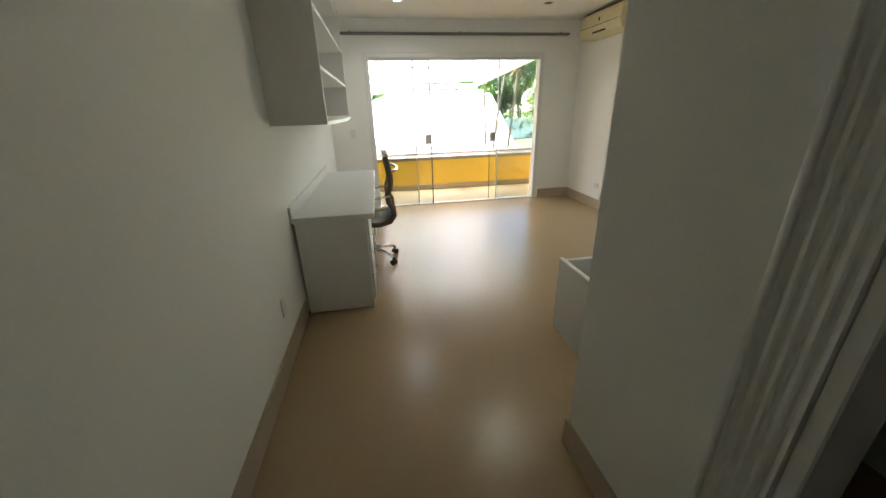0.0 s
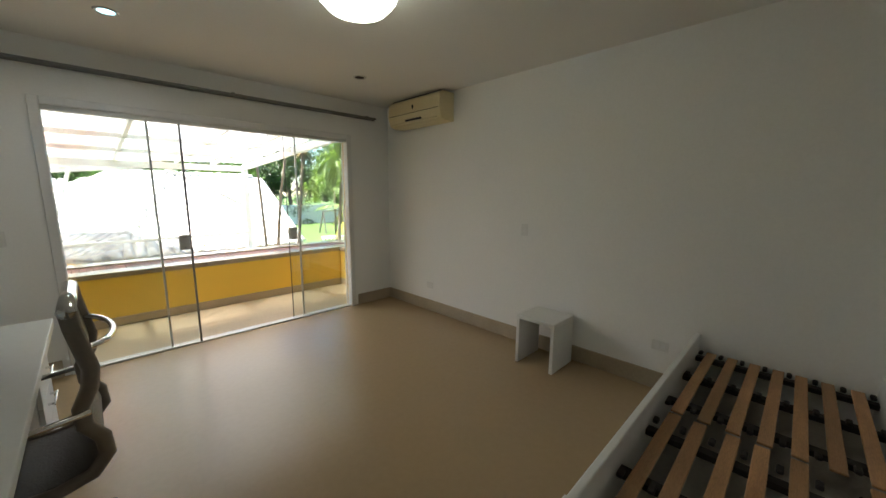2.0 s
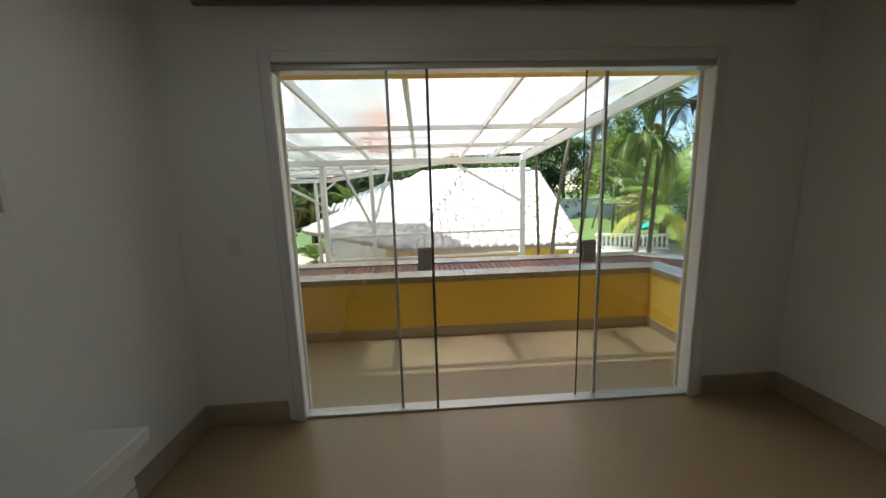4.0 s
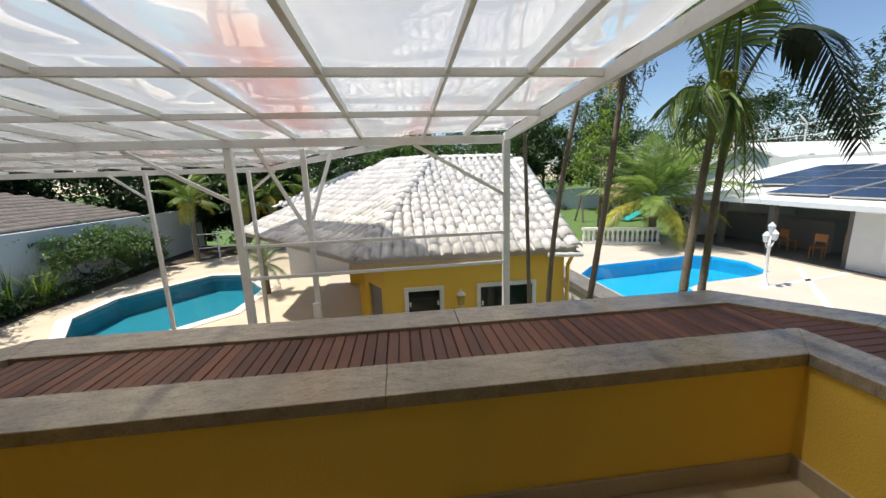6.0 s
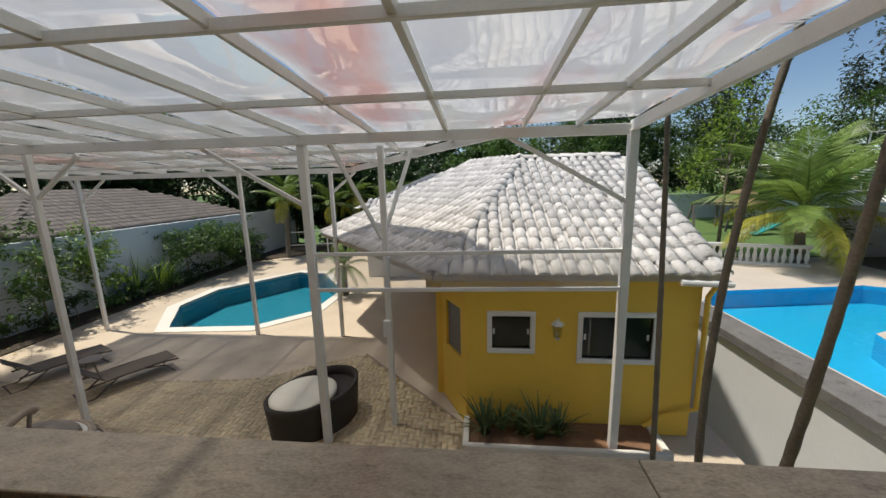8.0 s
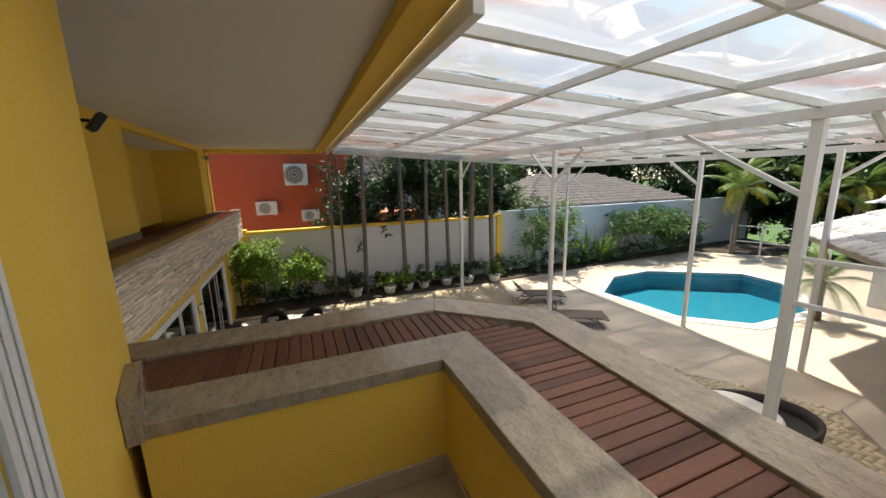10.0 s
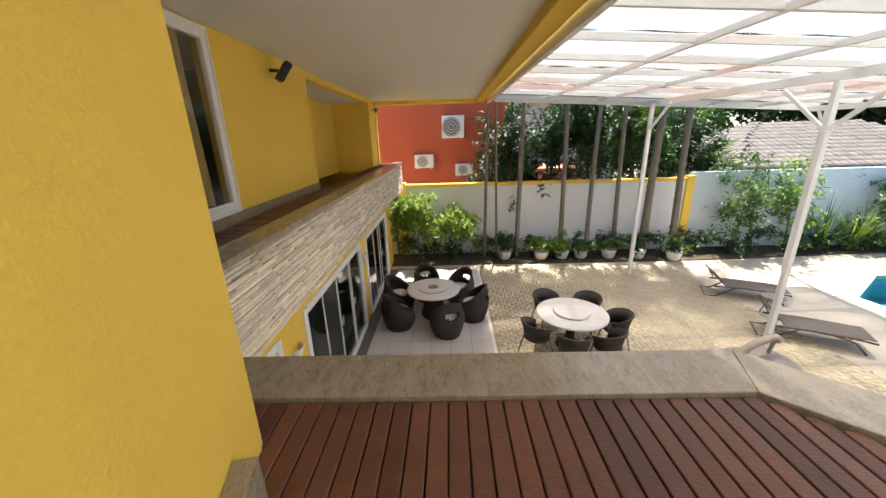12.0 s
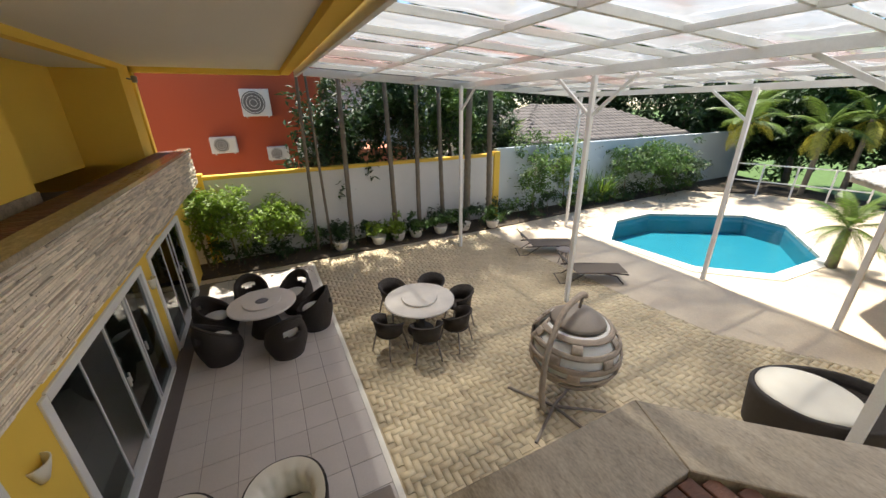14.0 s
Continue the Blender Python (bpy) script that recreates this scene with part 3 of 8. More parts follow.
# lower storey
YL = 4.25
bm = bmesh.new()
for x0, x1 in ((-12.4, -11.35), (-8.4, -7.95), (-4.6, -3.9), (0.4, 5.2)):
    box(bm, (x0, YL - 0.2, G), (x1, YL, -0.32))
box(bm, (-12.4, YL - 0.2, -0.88), (5.2, YL - 0.002, -0.322))
solid("wall_facade_lower", bm, M_YELLOW, "yellow ground-floor facade between the glass doors", "wall", kind="structure")
bm = bmesh.new()
box(bm, (-12.4, -2.2, G), (-12.2, YL - 0.2, 2.9))
box(bm, (5.0, -2.2, G), (5.2, YF0, 2.9))
box(bm, (-12.4, -2.6, G), (5.2, -2.4, 2.9))
solid("wall_outer", bm, M_YELLOW, "yellow outer walls closing the house", "wall", kind="structure")
solid("ground_floor", boxm((-12.2, -2.4, G - 0.1), (5.0, YL, G + 0.01)), M_TERR, "tiled floor inside the ground-floor rooms", "floor", kind="structure")
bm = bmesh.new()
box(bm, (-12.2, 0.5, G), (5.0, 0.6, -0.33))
solid("wall_living", bm, M_DARKIN, "rear wall of the ground-floor rooms, shade in its dark colour", "wall", kind="structure")
solid("ceiling_living", boxm((-12.2, 0.5, -0.33), (5.0, 3.9, -0.2)), M_SOFFIT, "plain ceiling of the ground-floor rooms", "ceiling", kind="structure")

# ---------------------------------------------------------------- the ground
bm = bmesh.new()
prism(bm, [(-400, -300), (400, -300), (400, 500), (-400, 500)], G - 2.6, G - 2.5)
solid("ground_far", bm, M_GRASS, "grassy ground running to the horizon", "ground", kind="structure")

POOL1 = [(-8.82, 16.95), (-6.10, 17.20), (-4.80, 18.55), (-4.72, 21.2), (-6.7, 24.0), (-8.2, 24.2), (-10.3, 21.1), (-10.25, 19.0)]


def sheet_with_hole(name, outer, hole, z, material, label, depth=0.25, kind="structure", cat="ground"):
    """A flat sheet with a hole, built as a bridged ring between the two outlines."""
    bm = bmesh.new()
    es = []
    for poly in (outer, hole):
        vs = [bm.verts.new((x, y, z)) for x, y in poly]
        es += [bm.edges.new((vs[i], vs[(i + 1) % len(vs)])) for i in range(len(vs))]
    bmesh.ops.triangle_fill(bm, edges=es, use_beauty=True, use_dissolve=False)
    for f in bm.faces:
        f.normal_update()
        if f.normal.z < 0:
            f.normal_flip()
    return solid(name, bm, material, label, cat, kind=kind)


def scaled(poly, d):
    c = Vector((sum(p[0] for p in poly) / len(poly), sum(p[1] for p in poly) / len(poly)))
    return [tuple(c + (Vector(p) - c) * (1 + d / (Vector(p) - c).length)) for p in poly]


COP1 = scaled(POOL1, 0.42)
sheet_with_hole("ground", [(-60, -30), (5.2, -30), (5.2, 24), (-60, 60)], COP1, G - 0.012, M_PATIO, "pale sandstone paving round the pool", cat="paving")
bm = bmesh.new()
hole, rim = POOL1, COP1
for i in range(len(hole)):
    j = (i + 1) % len(hole)
    prism(bm, [rim[i], rim[j], hole[j], hole[i]], G - 0.1, G + 0.015)
solid("pool_coping", bm, M_COPING, "pale stone coping round the octagonal pool", "pool coping", kind="structure")


def basin(name, poly, top, depth, material, label):
    bm = bmesh.new()
    hi = [bm.verts.new((x, y, top)) for x, y in poly]
    lo = [bm.verts.new((x, y, top - depth)) for x, y in poly]
    bm.faces.new(lo)
    for i in range(len(poly)):
        j = (i + 1) % len(poly)
        bm.faces.new((hi[i], hi[j], lo[j], lo[i]))
    bmesh.ops.recalc_face_normals(bm, faces=bm.faces[:])
    for f in bm.faces:
        f.normal_flip()
    solid(name, bm, material, label, "pool", kind="structure")


def water(name, poly, z, material, label):
    bm = bmesh.new()
    bm.faces.new([bm.verts.new((x, y, z)) for x, y in poly])
    for f in bm.faces:
        f.normal_update()
        if f.normal.z < 0:
            f.normal_flip()
    solid(name, bm, material, label, "water", kind="structure")


# alley is assumed; its depth fits the pool wall's foot to the camera's view
solid("alley_floor", boxm((5.2, 4.3, -5.2), (7.4, 24, -5.05)), M_PATIO, "assumed alley, sunk to fit the pool wall to the view", "paving", kind="structure")
solid("alley_wall", boxm((5.0, 7.3, -5.2), (5.2, 24, G - 0.02)), M_BWALL, "white wall under the court's edge", "wall", kind="structure")
basin("pool_basin", POOL1, G + 0.0, 0.8, M_POOL1, "turquoise mosaic basin of the octagonal pool")
water("pool_water", POOL1, G - 0.13, M_WATER, "clear turquoise pool water")

# ---------------------------------------------------------------- the glazed pergola
def zroof(y):
    """Height of the pergola's film above the garden court."""
    return 2.52 - 0.055 * (y - 6.6)


pergola = thing("pergola", (-4, 12, G), "white steel pergola covered with clear corrugated film", "pergola")
POSTS = {"a": (3.23, 12.28), "b": (-1.46, 12.26), "c": (-0.42, 12.80), "d": (-5.54, 16.60), "e": (-2.87, 16.58), "f": (-10.77, 11.95), "g": (-6.32, 12.42), "h": (-10.77, 16.72)}
for k, (x, y) in POSTS.items():
    w = 0.060 if k in "ab" else 0.047
    part("post", boxm((x - w, y - w, G - 0.01), (x + w, y + w, zroof(y) - 0.16), 0.006), M_WHITEM, pergola)
# main beams on the posts
for a, b in (((-11.35, 12.02), (3.25, 12.29)), ((-11.35, 16.7), (-2.3, 16.7)), ((-11.35, 7.52), (-0.9, 7.52)), ((-0.9, 6.66), (3.24, 6.66))):
    part("beam", barm((a[0], a[1], zroof(a[1]) - 0.14), (b[0], b[1], zroof(b[1]) - 0.14), 0.07, 0.14, bevel=0.004), M_WHITEM, pergola)
part("beam", barm((-2.3, 16.72, zroof(16.7) - 0.12), (1.50, 12.27, zroof(12.27) - 0.12), 0.07, 0.13, bevel=0.004), M_WHITEM, pergola)
part("beam", barm((3.22, 6.7, zroof(6.7) - 0.1), (3.22, 12.3, zroof(12.3) - 0.1), 0.07, 0.14, bevel=0.004), M_WHITEM, pergola)
part("beam", barm((-11.35, 7.7, zroof(7.7) - 0.1), (-11.35, 16.75, zroof(16.75) - 0.1), 0.07, 0.14, bevel=0.004), M_WHITEM, pergola)


def xmax(y):
    """East limit of the film at a depth y."""
    return 3.22 if y <= 12.3 else 1.50 - (y - 12.3) * 3.80 / 4.4


# rafters run out from the house, purlins across them
RAFTERS = [-0.38 + 1.07 * k for k in range(-10, 3)] + [2.50]
for i, x in enumerate(RAFTERS):
    y0 = 7.5 if x < -0.9 else 6.66
    y1 = 16.75 if x < -2.3 else (12.3 + (1.50 - x) * 4.4 / 3.80 if x < 1.50 else 12.3)
    w = 0.055 if i % 2 else 0.036
    part("rafter", barm((x, y0, zroof(y0) - 0.05), (x, y1, zroof(y1) - 0.05), w, 0.085, bevel=0.003), M_WHITEM, pergola)
for y in (9.12, 10.62, 13.85, 15.30):
    part("purlin", barm((-11.35, y, zroof(y) - 0.075), (xmax(y), y, zroof(y) - 0.075), 0.05, 0.07, bevel=0.003), M_WHITEM, pergola)
# knee braces
for k, dx, dy, l in (("f", 1, 0, 0.85), ("g", -1, 0, 0.95), ("g", 1, 0, 0.95), ("h", 1, 0, 0.9), ("d", -1, 0, 0.9), ("e", 1, 0, 0.7), ("b", -1, 0, 1.6), ("a", -1, 0, 1.65), ("h", -0.4, 0, 0.6)):
    x, y = POSTS[k]
    zt = zroof(y) - 0.2
    part("brace", barm((x + dx * 0.05, y + dy * 0.05, zt - l * (0.55 if k in "ab" else 0.72)), (x + dx * l, y + dy * l, zt), 0.05, 0.06, bevel=0.003), M_WHITEM, pergola)
cx, cy = POSTS["c"]
zt = zroof(cy) - 0.2
part("brace", barm((cx - 0.04, cy - 0.04, zt - 1.45), (cx - 0.62, 12.27, zt + 0.04), 0.05, 0.06, bevel=0.003), M_WHITEM, pergola)
part("brace", barm((cx + 0.04, cy + 0.04, zt - 1.25), (cx + 0.40, cy + 0.55, zt), 0.05, 0.06, bevel=0.003), M_WHITEM, pergola)
# low clear wind screen between two posts
for z in (0.38, -0.19):
    part("screen_rail", barm((-1.44, 12.24, z - 0.02), (3.22, 12.26, z + 0.02), 0.05, 0.055, bevel=0.003), M_WHITEM, pergola)
bm = bmesh.new()
box(bm, (-1.40, 12.248, -0.17), (3.18, 12.252, 0.36))
part("wind_screen", bm, clear("screen_film", (0.96, 0.96, 0.95), 0.05, 1.4, wave=0.3, milk=0.10), pergola, "dusty clear film stretched between two rails")
part("switch_box", boxm((-0.50, 12.66, -1.18), (-0.36, 12.74, -0.88), 0.01), M_WHITEM, pergola, "small white electric box on a post")

# the film: one long sheet per bay, each sagging a little between the rafters
EDGES = [-11.35] + RAFTERS + [3.22]
for i, (x0, x1) in enumerate(zip(EDGES, EDGES[1:])):
    y0 = 7.47 if x1 < -0.8 else 6.6
    y1 = 16.9 if x0 < -2.5 else (12.4 + max(0, (1.50 - x0)) * 4.4 / 3.80 if x0 < 1.50 else 12.4)
    bm = bmesh.new()
    rows = []
    ny, nx = 26, 6
    for a in range(ny + 1):
        y = y0 + (y1 - y0) * a / ny
        row = []
        for b in range(nx + 1):
            u = b / nx
            x = x0 + (x1 - x0) * u
            sag = 0.035 * math.sin(math.pi * u) * (0.6 + 0.4 * math.sin(y * 2.1 + i * 1.7)) + 0.012 * math.sin(y * 7 + 3 * u + i)
            if x > xmax(y) + 0.1:
                x = xmax(y) + 0.1
            row.append(bm.verts.new((x, y, zroof(y) + 0.004 - sag * 0.7 + 0.01 * (i % 2))))
        rows.append(row)
    for a in range(ny):
        for b in range(nx):
            q = [rows[a][b], rows[a][b + 1], rows[a + 1][b + 1], rows[a + 1][b]]
            if (q[1].co - q[0].co).length > 1e-3 or (q[2].co - q[3].co).length > 1e-3:
                bm.faces.new(q)
    bmesh.ops.remove_doubles(bm, verts=bm.verts[:], dist=0.0005)
    part("film_sheet", bm, M_SHEET, pergola, "clear wrinkled roof film, dusty and glossy", smooth=True)

# ---------------------------------------------------------------- yellow pavilion with the whitewashed tile roof
PZ = -0.14
pavilion = thing("pavilion", (2.9, 17, G), "yellow garden pavilion with a whitewashed tile roof", "pavilion")
T = 0.15
YP = 12.84     # front wall plane
WIN = [(1.355, 1.995, -1.41, -0.825), (2.855, 3.965, -1.56, -0.825)]
xs = [0.90] + [v for w in WIN for v in w[:2]] + [4.66]
for i in range(0, len(xs), 2):
    part("wall_pier", boxm((xs[i], YP, G), (xs[i + 1], YP + T, PZ)), M_YELLOW, pavilion)
for x0, x1, z0, z1 in WIN:
    part("wall_below_window", boxm((x0, YP, G), (x1, YP + T, z0)), M_YELLOW, pavilion)
    part("wall_above_window", boxm((x0, YP, z1), (x1, YP + T, PZ)), M_YELLOW, pavilion)
bm = bmesh.new()
box(bm, (4.51, YP + T, G), (4.66, 20.9, PZ))
box(bm, (-1.0, 20.75, G), (4.51, 20.9, PZ))
part("rear_wall", bm, M_YELLOW, pavilion)
# slanting west wall with its window
p, q = Vector((0.90, 12.86, 0)), Vector((0.40, 13.78, 0))
d = (q - p).normalized()
n2 = Vector((d.y, -d.x, 0))
mw = Matrix((d, n2, Vector((0, 0, 1)))).transposed().to_4x4()
mw.translation = p
L = (q - p).length
bm = bmesh.new()
box(bm, (0, 0, G), (0.20, 0.15, PZ), m=mw)
box(bm, (L - 0.2, 0, G), (L, 0.15, PZ), m=mw)
box(bm, (0.20, 0, G), (L - 0.2, 0.15, -1.72), m=mw)
box(bm, (0.20, 0, -0.78), (L - 0.2, 0.15, PZ), m=mw)
part("side_wall", bm, M_YELLOW, pavilion, "yellow painted wall")
part("side_wall", boxm((0.28, 13.78, G), (0.43, 20.8, PZ)), M_YELLOW, pavilion)


def pav_window(parent, x0, x1, z0, z1, m, double):
    """White-framed window: casing, sash bars, dark glass, small white latches."""
    # dark board behind the pane puts the room's shade into colour
    win = part("window", boxm((x0 - 0.03, 0.06, z0 - 0.03), (x1 + 0.03, 0.10, z1 + 0.03), 0.0, m), M_DARKM, parent)
    bm = bmesh.new()
    c = 0.085
    for a, b in (((x0 - c, -0.035, z1), (x1 + c, 0.05, z1 + c)), ((x0 - c, -0.035, z0 - c), (x1 + c, 0.05, z0)), ((x0 - c, -0.03, z0), (x0, 0.05, z1)), ((x1, -0.03, z0), (x1 + c, 0.05, z1))):
        box(bm, a, b, 0.008, m)
    part("frame", bm, M_TRIM, win, "white moulded window casing")
    part("pane", boxm((x0, 0.04, z0), (x1, 0.046, z1), 0, m), M_DGLASS, win, "dark reflecting glass")
    xm = [x0 + 0.03, x1 - 0.03] if not double else [x0 + 0.05, (x0 + x1) / 2 + 0.04, x1 - 0.05]
    for x in xm:
        zc = (z0 + z1) / 2
        part("latch", boxm((x - 0.02, 0.022, zc - 0.05), (x + 0.02, 0.04, zc + 0.05), 0.006, m), M_TRIM, win)
    if double:
        part("sash_bar", boxm(((x0 + x1) / 2 - 0.02, 0.028, z0), ((x0 + x1) / 2 + 0.02, 0.039, z1), 0.003, m), M_ALU, win)


mf = Matrix.Translation((0, YP, 0))
for i, w in enumerate(WIN):
    pav_window(pavilion, *w, mf, i == 1)
pav_window(pavilion, 0.20, L - 0.2, -1.72, -0.78, mw @ pose(0, 0.15, 0) @ Matrix.Diagonal((1, -1, 1, 1)), False)
part("inside_wall", boxm((0.3, 15.0, G), (4.5, 15.1, PZ)), M_DARKIN, pavilion, "interior partition, shade in its dark colour")
part("eave_soffit", prismm([(0.5, 12.72), (4.75, 12.72), (6.2, 21.2), (-3.6, 21.2), (-3.6, 18.2)], PZ, PZ + 0.05), M_SOFFIT, pavilion, "plastered eave underside")
E_ = [(0.40, 12.65), (4.80, 12.65), (6.30, 21.4), (-3.9, 21.4), (-3.9, 18.0)]
A1, A2, A3 = Vector((2.36, 17.9, 2.05)), Vector((5.30, 17.9, 2.05)), Vector((0.95, 20.3, 2.05))
EZ = -0.08
ev = [Vector((x, y, EZ)) for x, y in E_]
FACES = [(ev[0], ev[1], A2, A1), (ev[4], ev[0], A1, A3), (ev[3], ev[4], A3), (ev[1], ev[2], A2), (ev[2], ev[3], A3, A1, A2)]
bm = bmesh.new()
vm = {}
for f in FACES:
    bm.faces.new([vm.setdefault(tuple(v), bm.verts.new(v)) if tuple(v) not in vm else vm[tuple(v)] for v in f])
bmesh.ops.recalc_face_normals(bm, faces=bm.faces[:])
roof = part("roof", bm, M_TILE, pavilion, "whitewashed barrel tile roof, weathered grey")
bm = bmesh.new()
for a, b in ((ev[0], ev[1]), (ev[4], ev[0]), (ev[1], ev[2])):
    bar(bm, a - Vector((0, 0, 0.03)), b - Vector((0, 0, 0.03)), 0.05, 0.10)
part("eave_board", bm, M_BASEB, pavilion, "brown eave board")
part("gutter", tubem([(4.2, 12.6, -0.17), (4.92, 12.6, -0.20), (4.94, 12.95, -0.22)], 0.05, 10), M_WHITEM, pavilion, "white rain gutter end")
part("downpipe", tubem([(4.74, 12.64, -0.22), (4.72, 12.78, -0.45), (4.72, 12.78, -2.4), (4.2, 12.77, -2.55), (3.9, 12.76, -2.75)], 0.04, 8), M_YELLOW, pavilion, "yellow painted downpipe")


def barrel_mesh(w, l, h):
    """One curved roof tile, slightly tapered, with thickness at its lower lip."""
    bm = bmesh.new()
    top0, top1, low = [], [], []
    for i in range(6):
        a = math.pi * i / 5
        top0.append(bm.verts.new((-math.cos(a) * w / 2, 0, math.sin(a) * h + 0.02)))
        top1.append(bm.verts.new((-math.cos(a) * w / 2 * 0.84, l, math.sin(a) * h * 0.84)))
        low.append(bm.verts.new((-math.cos(a) * w / 2 * 0.86, 0.002, math.sin(a) * (h - 0.030) + 0.002)))
    for i in range(5):
        bm.faces.new((top0[i], top0[i + 1], top1[i + 1], top1[i]))
        bm.faces.new((low[i], low[i + 1], top0[i + 1], top0[i]))
    return bm


barrel = finish("roof_tile", barrel_mesh(0.215, 0.44, 0.062), M_TILE, True)


def tile_spots(face, w=0.235, step=0.37):
    """Poses of tiles over a sloping roof face whose first two corners are its eave."""
    a, b = face[0], face[1]
    u = (b - a).normalized()
    nrm = u.cross(face[2] - a).normalized()
    if nrm.z < 0:
        nrm = -nrm
    v = nrm.cross(u).normalized()
    poly = [((p - a).dot(u), (p - a).dot(v)) for p in face]
    out = []
    vmax = max(p[1] for p in poly)
    for r in range(int(vmax / step) + 1):
        for c in range(int((b - a).length / w) + 1):
            x, y = (c + 0.5) * w, r * step - 0.03
            if inside((x, max(y, 0) + 0.16), poly):
                jit = random.uniform(-0.012, 0.012)
                m = Matrix((u, v, nrm)).transposed().to_4x4()
                m.translation = a + u * (x + jit) + v * (y + jit) + nrm * (0.004 + random.uniform(0, 0.01))
                out.append(m @ pose(0, 0, 0, 2.5 + random.uniform(-1, 1), 0, random.uniform(-1.5, 1.5)))
    return out


def stuff_from(name, mesh, spots, material, parent, label):
    """Many alike pieces joined into one mesh."""
    n = len(mesh.vertices)
    vs, fs = [], []
    co = [v.co.copy() for v in mesh.vertices]
    polys = [tuple(p.vertices) for p in mesh.polygons]
    for k, m in enumerate(spots):
        vs += [tuple(m @ c) for c in co]
        fs += [tuple(i + k * n for i in p) for p in polys]
    me = bpy.data.meshes.new(name)
    me.from_pydata(vs, [], fs)
    me.materials.append(material)
    me.polygons.foreach_set("use_smooth", [True] * len(me.polygons))
    ob = new(name, me)
    if parent is not None:
        ob.parent = parent
        if parent.type == 'EMPTY':
            ob.matrix_parent_inverse = parent.matrix_basis.inverted()
    return tagged(ob, label, kind="stuff")


spots = tile_spots(FACES[0]) + tile_spots(FACES[1])
ROOF_NEAR = sorted(spots, key=lambda m: m.translation.y)
stuff_from("roof_tiles_upper", barrel, ROOF_NEAR[290:] + tile_spots(FACES[2]), M_TILE, roof, "weathered whitewashed barrel tiles")
# ridge and hip caps
cap = finish("ridge_cap", barrel_mesh(0.30, 0.46, 0.10), M_TILE, True)


def cap_row(a, b):
    ax = (b - a).normalized()
    side = ax.cross(Vector((0, 0, 1))).normalized()
    up = side.cross(ax)
    n = int((b - a).length / 0.38)
    for i in range(n):
        m = Matrix((side, ax, up)).transposed().to_4x4()
        m.translation = a + ax * (i * 0.38) + up * 0.02
        piece("ridge_cap", cap, m, roof)


for a, b in ((ev[0], A1), (ev[1], A2), (A1, A2), (A1, A3), (ev[4], A3)):
    cap_row(a, b)
lantern = thing("wall_lantern", (2.42, 12.78, -1.0), "white glazed lantern on the yellow pavilion wall", "lantern")
part("body", lathem([(0.03, -0.16), (0.06, -0.14), (0.085, 0.06), (0.05, 0.07)], 6, (2.42, 12.72, -1.0)), clear("lantern_glass", (0.8, 0.8, 0.75), 0.1), lantern, "clear glass panes")
part("roof", lathem([(0.10, 0.07), (0.11, 0.085), (0.06, 0.13), (0.02, 0.15), (0.015, 0.19), (0, 0.19)], 6, (2.42, 12.72, -1.0)), M_TRIM, lantern)
part("foot", lathem([(0, -0.2), (0.02, -0.19), (0.045, -0.16), (0.03, -0.15)], 6, (2.42, 12.72, -1.0)), M_TRIM, lantern)
part("bracket", tubem([(2.42, 12.83, -1.1), (2.42, 12.76, -1.13), (2.42, 12.72, -1.08)], 0.012, 6), M_TRIM, lantern)

# porch floor and planter before the pavilion
solid("porch_floor", prismm([(0.90, 12.80), (0.42, 13.73), (0.32, 22.6), (-2.1, 22.6), (-1.80, 15.45)], G - 0.02, G + 0.06), mat("smooth_porch_screed", (0.52, 0.44, 0.35), 0.8, var=0.06, scale=0.8, bump=0.1), "smooth beige screed floor of the pavilion porch", "floor", kind="structure")
planter = thing("planter", (2.5, 12.6, G), "low white planter before the yellow pavilion", "planter")
bm = bmesh.new()
box(bm, (0.86, 12.06, G), (4.05, 12.16, -2.72), 0.01)
box(bm, (0.86, 12.16, G), (0.96, 12.83, -2.72), 0.01)
box(bm, (3.95, 12.16, G), (4.05, 12.83, -2.72), 0.01)
part("kerb", bm, M_COPING, planter)
part("soil", boxm((0.96, 12.16, G), (3.95, 12.83, -2.78)), mat("planter_soil", (0.20, 0.11, 0.06), 0.95, var=0.3, scale=5, bump=0.6), planter, "reddish planting soil")

# small whitewashed roof behind the pavilion
back_house = thing("back_house", (-1.2, 25, G), "small white outbuilding with a whitewashed tile roof", "outbuilding")
part("wall", boxm((-4.2, 23.4, G), (2.0, 28.4, 0.45)), M_BWALL, back_house)
bm = bmesh.new()
vs = [bm.verts.new(v) for v in ((-4.6, 23.0, 0.4), (2.4, 23.0, 0.4), (2.4, 28.8, 0.4), (-4.6, 28.8, 0.4), (-1.25, 25.6, 1.95), (-0.6, 26.2, 1.95))]
for f in ((0, 1, 5, 4), (3, 0, 4), (1, 2, 5), (2, 3, 4, 5), (3, 2, 1, 0)):
    bm.faces.new([vs[i] for i in f])
bmesh.ops.recalc_face_normals(bm, faces=bm.faces[:])
broof = part("roof", bm, M_TILE, back_house)
bt = tile_spots([Vector((-4.6, 23.0, 0.4)), Vector((2.4, 23.0, 0.4)), Vector((-0.6, 26.2, 1.95)), Vector((-1.25, 25.6, 1.95))], 0.26, 0.4)
stuff_from("roof_tiles", barrel, bt, M_TILE, broof, "weathered whitewashed barrel tiles")

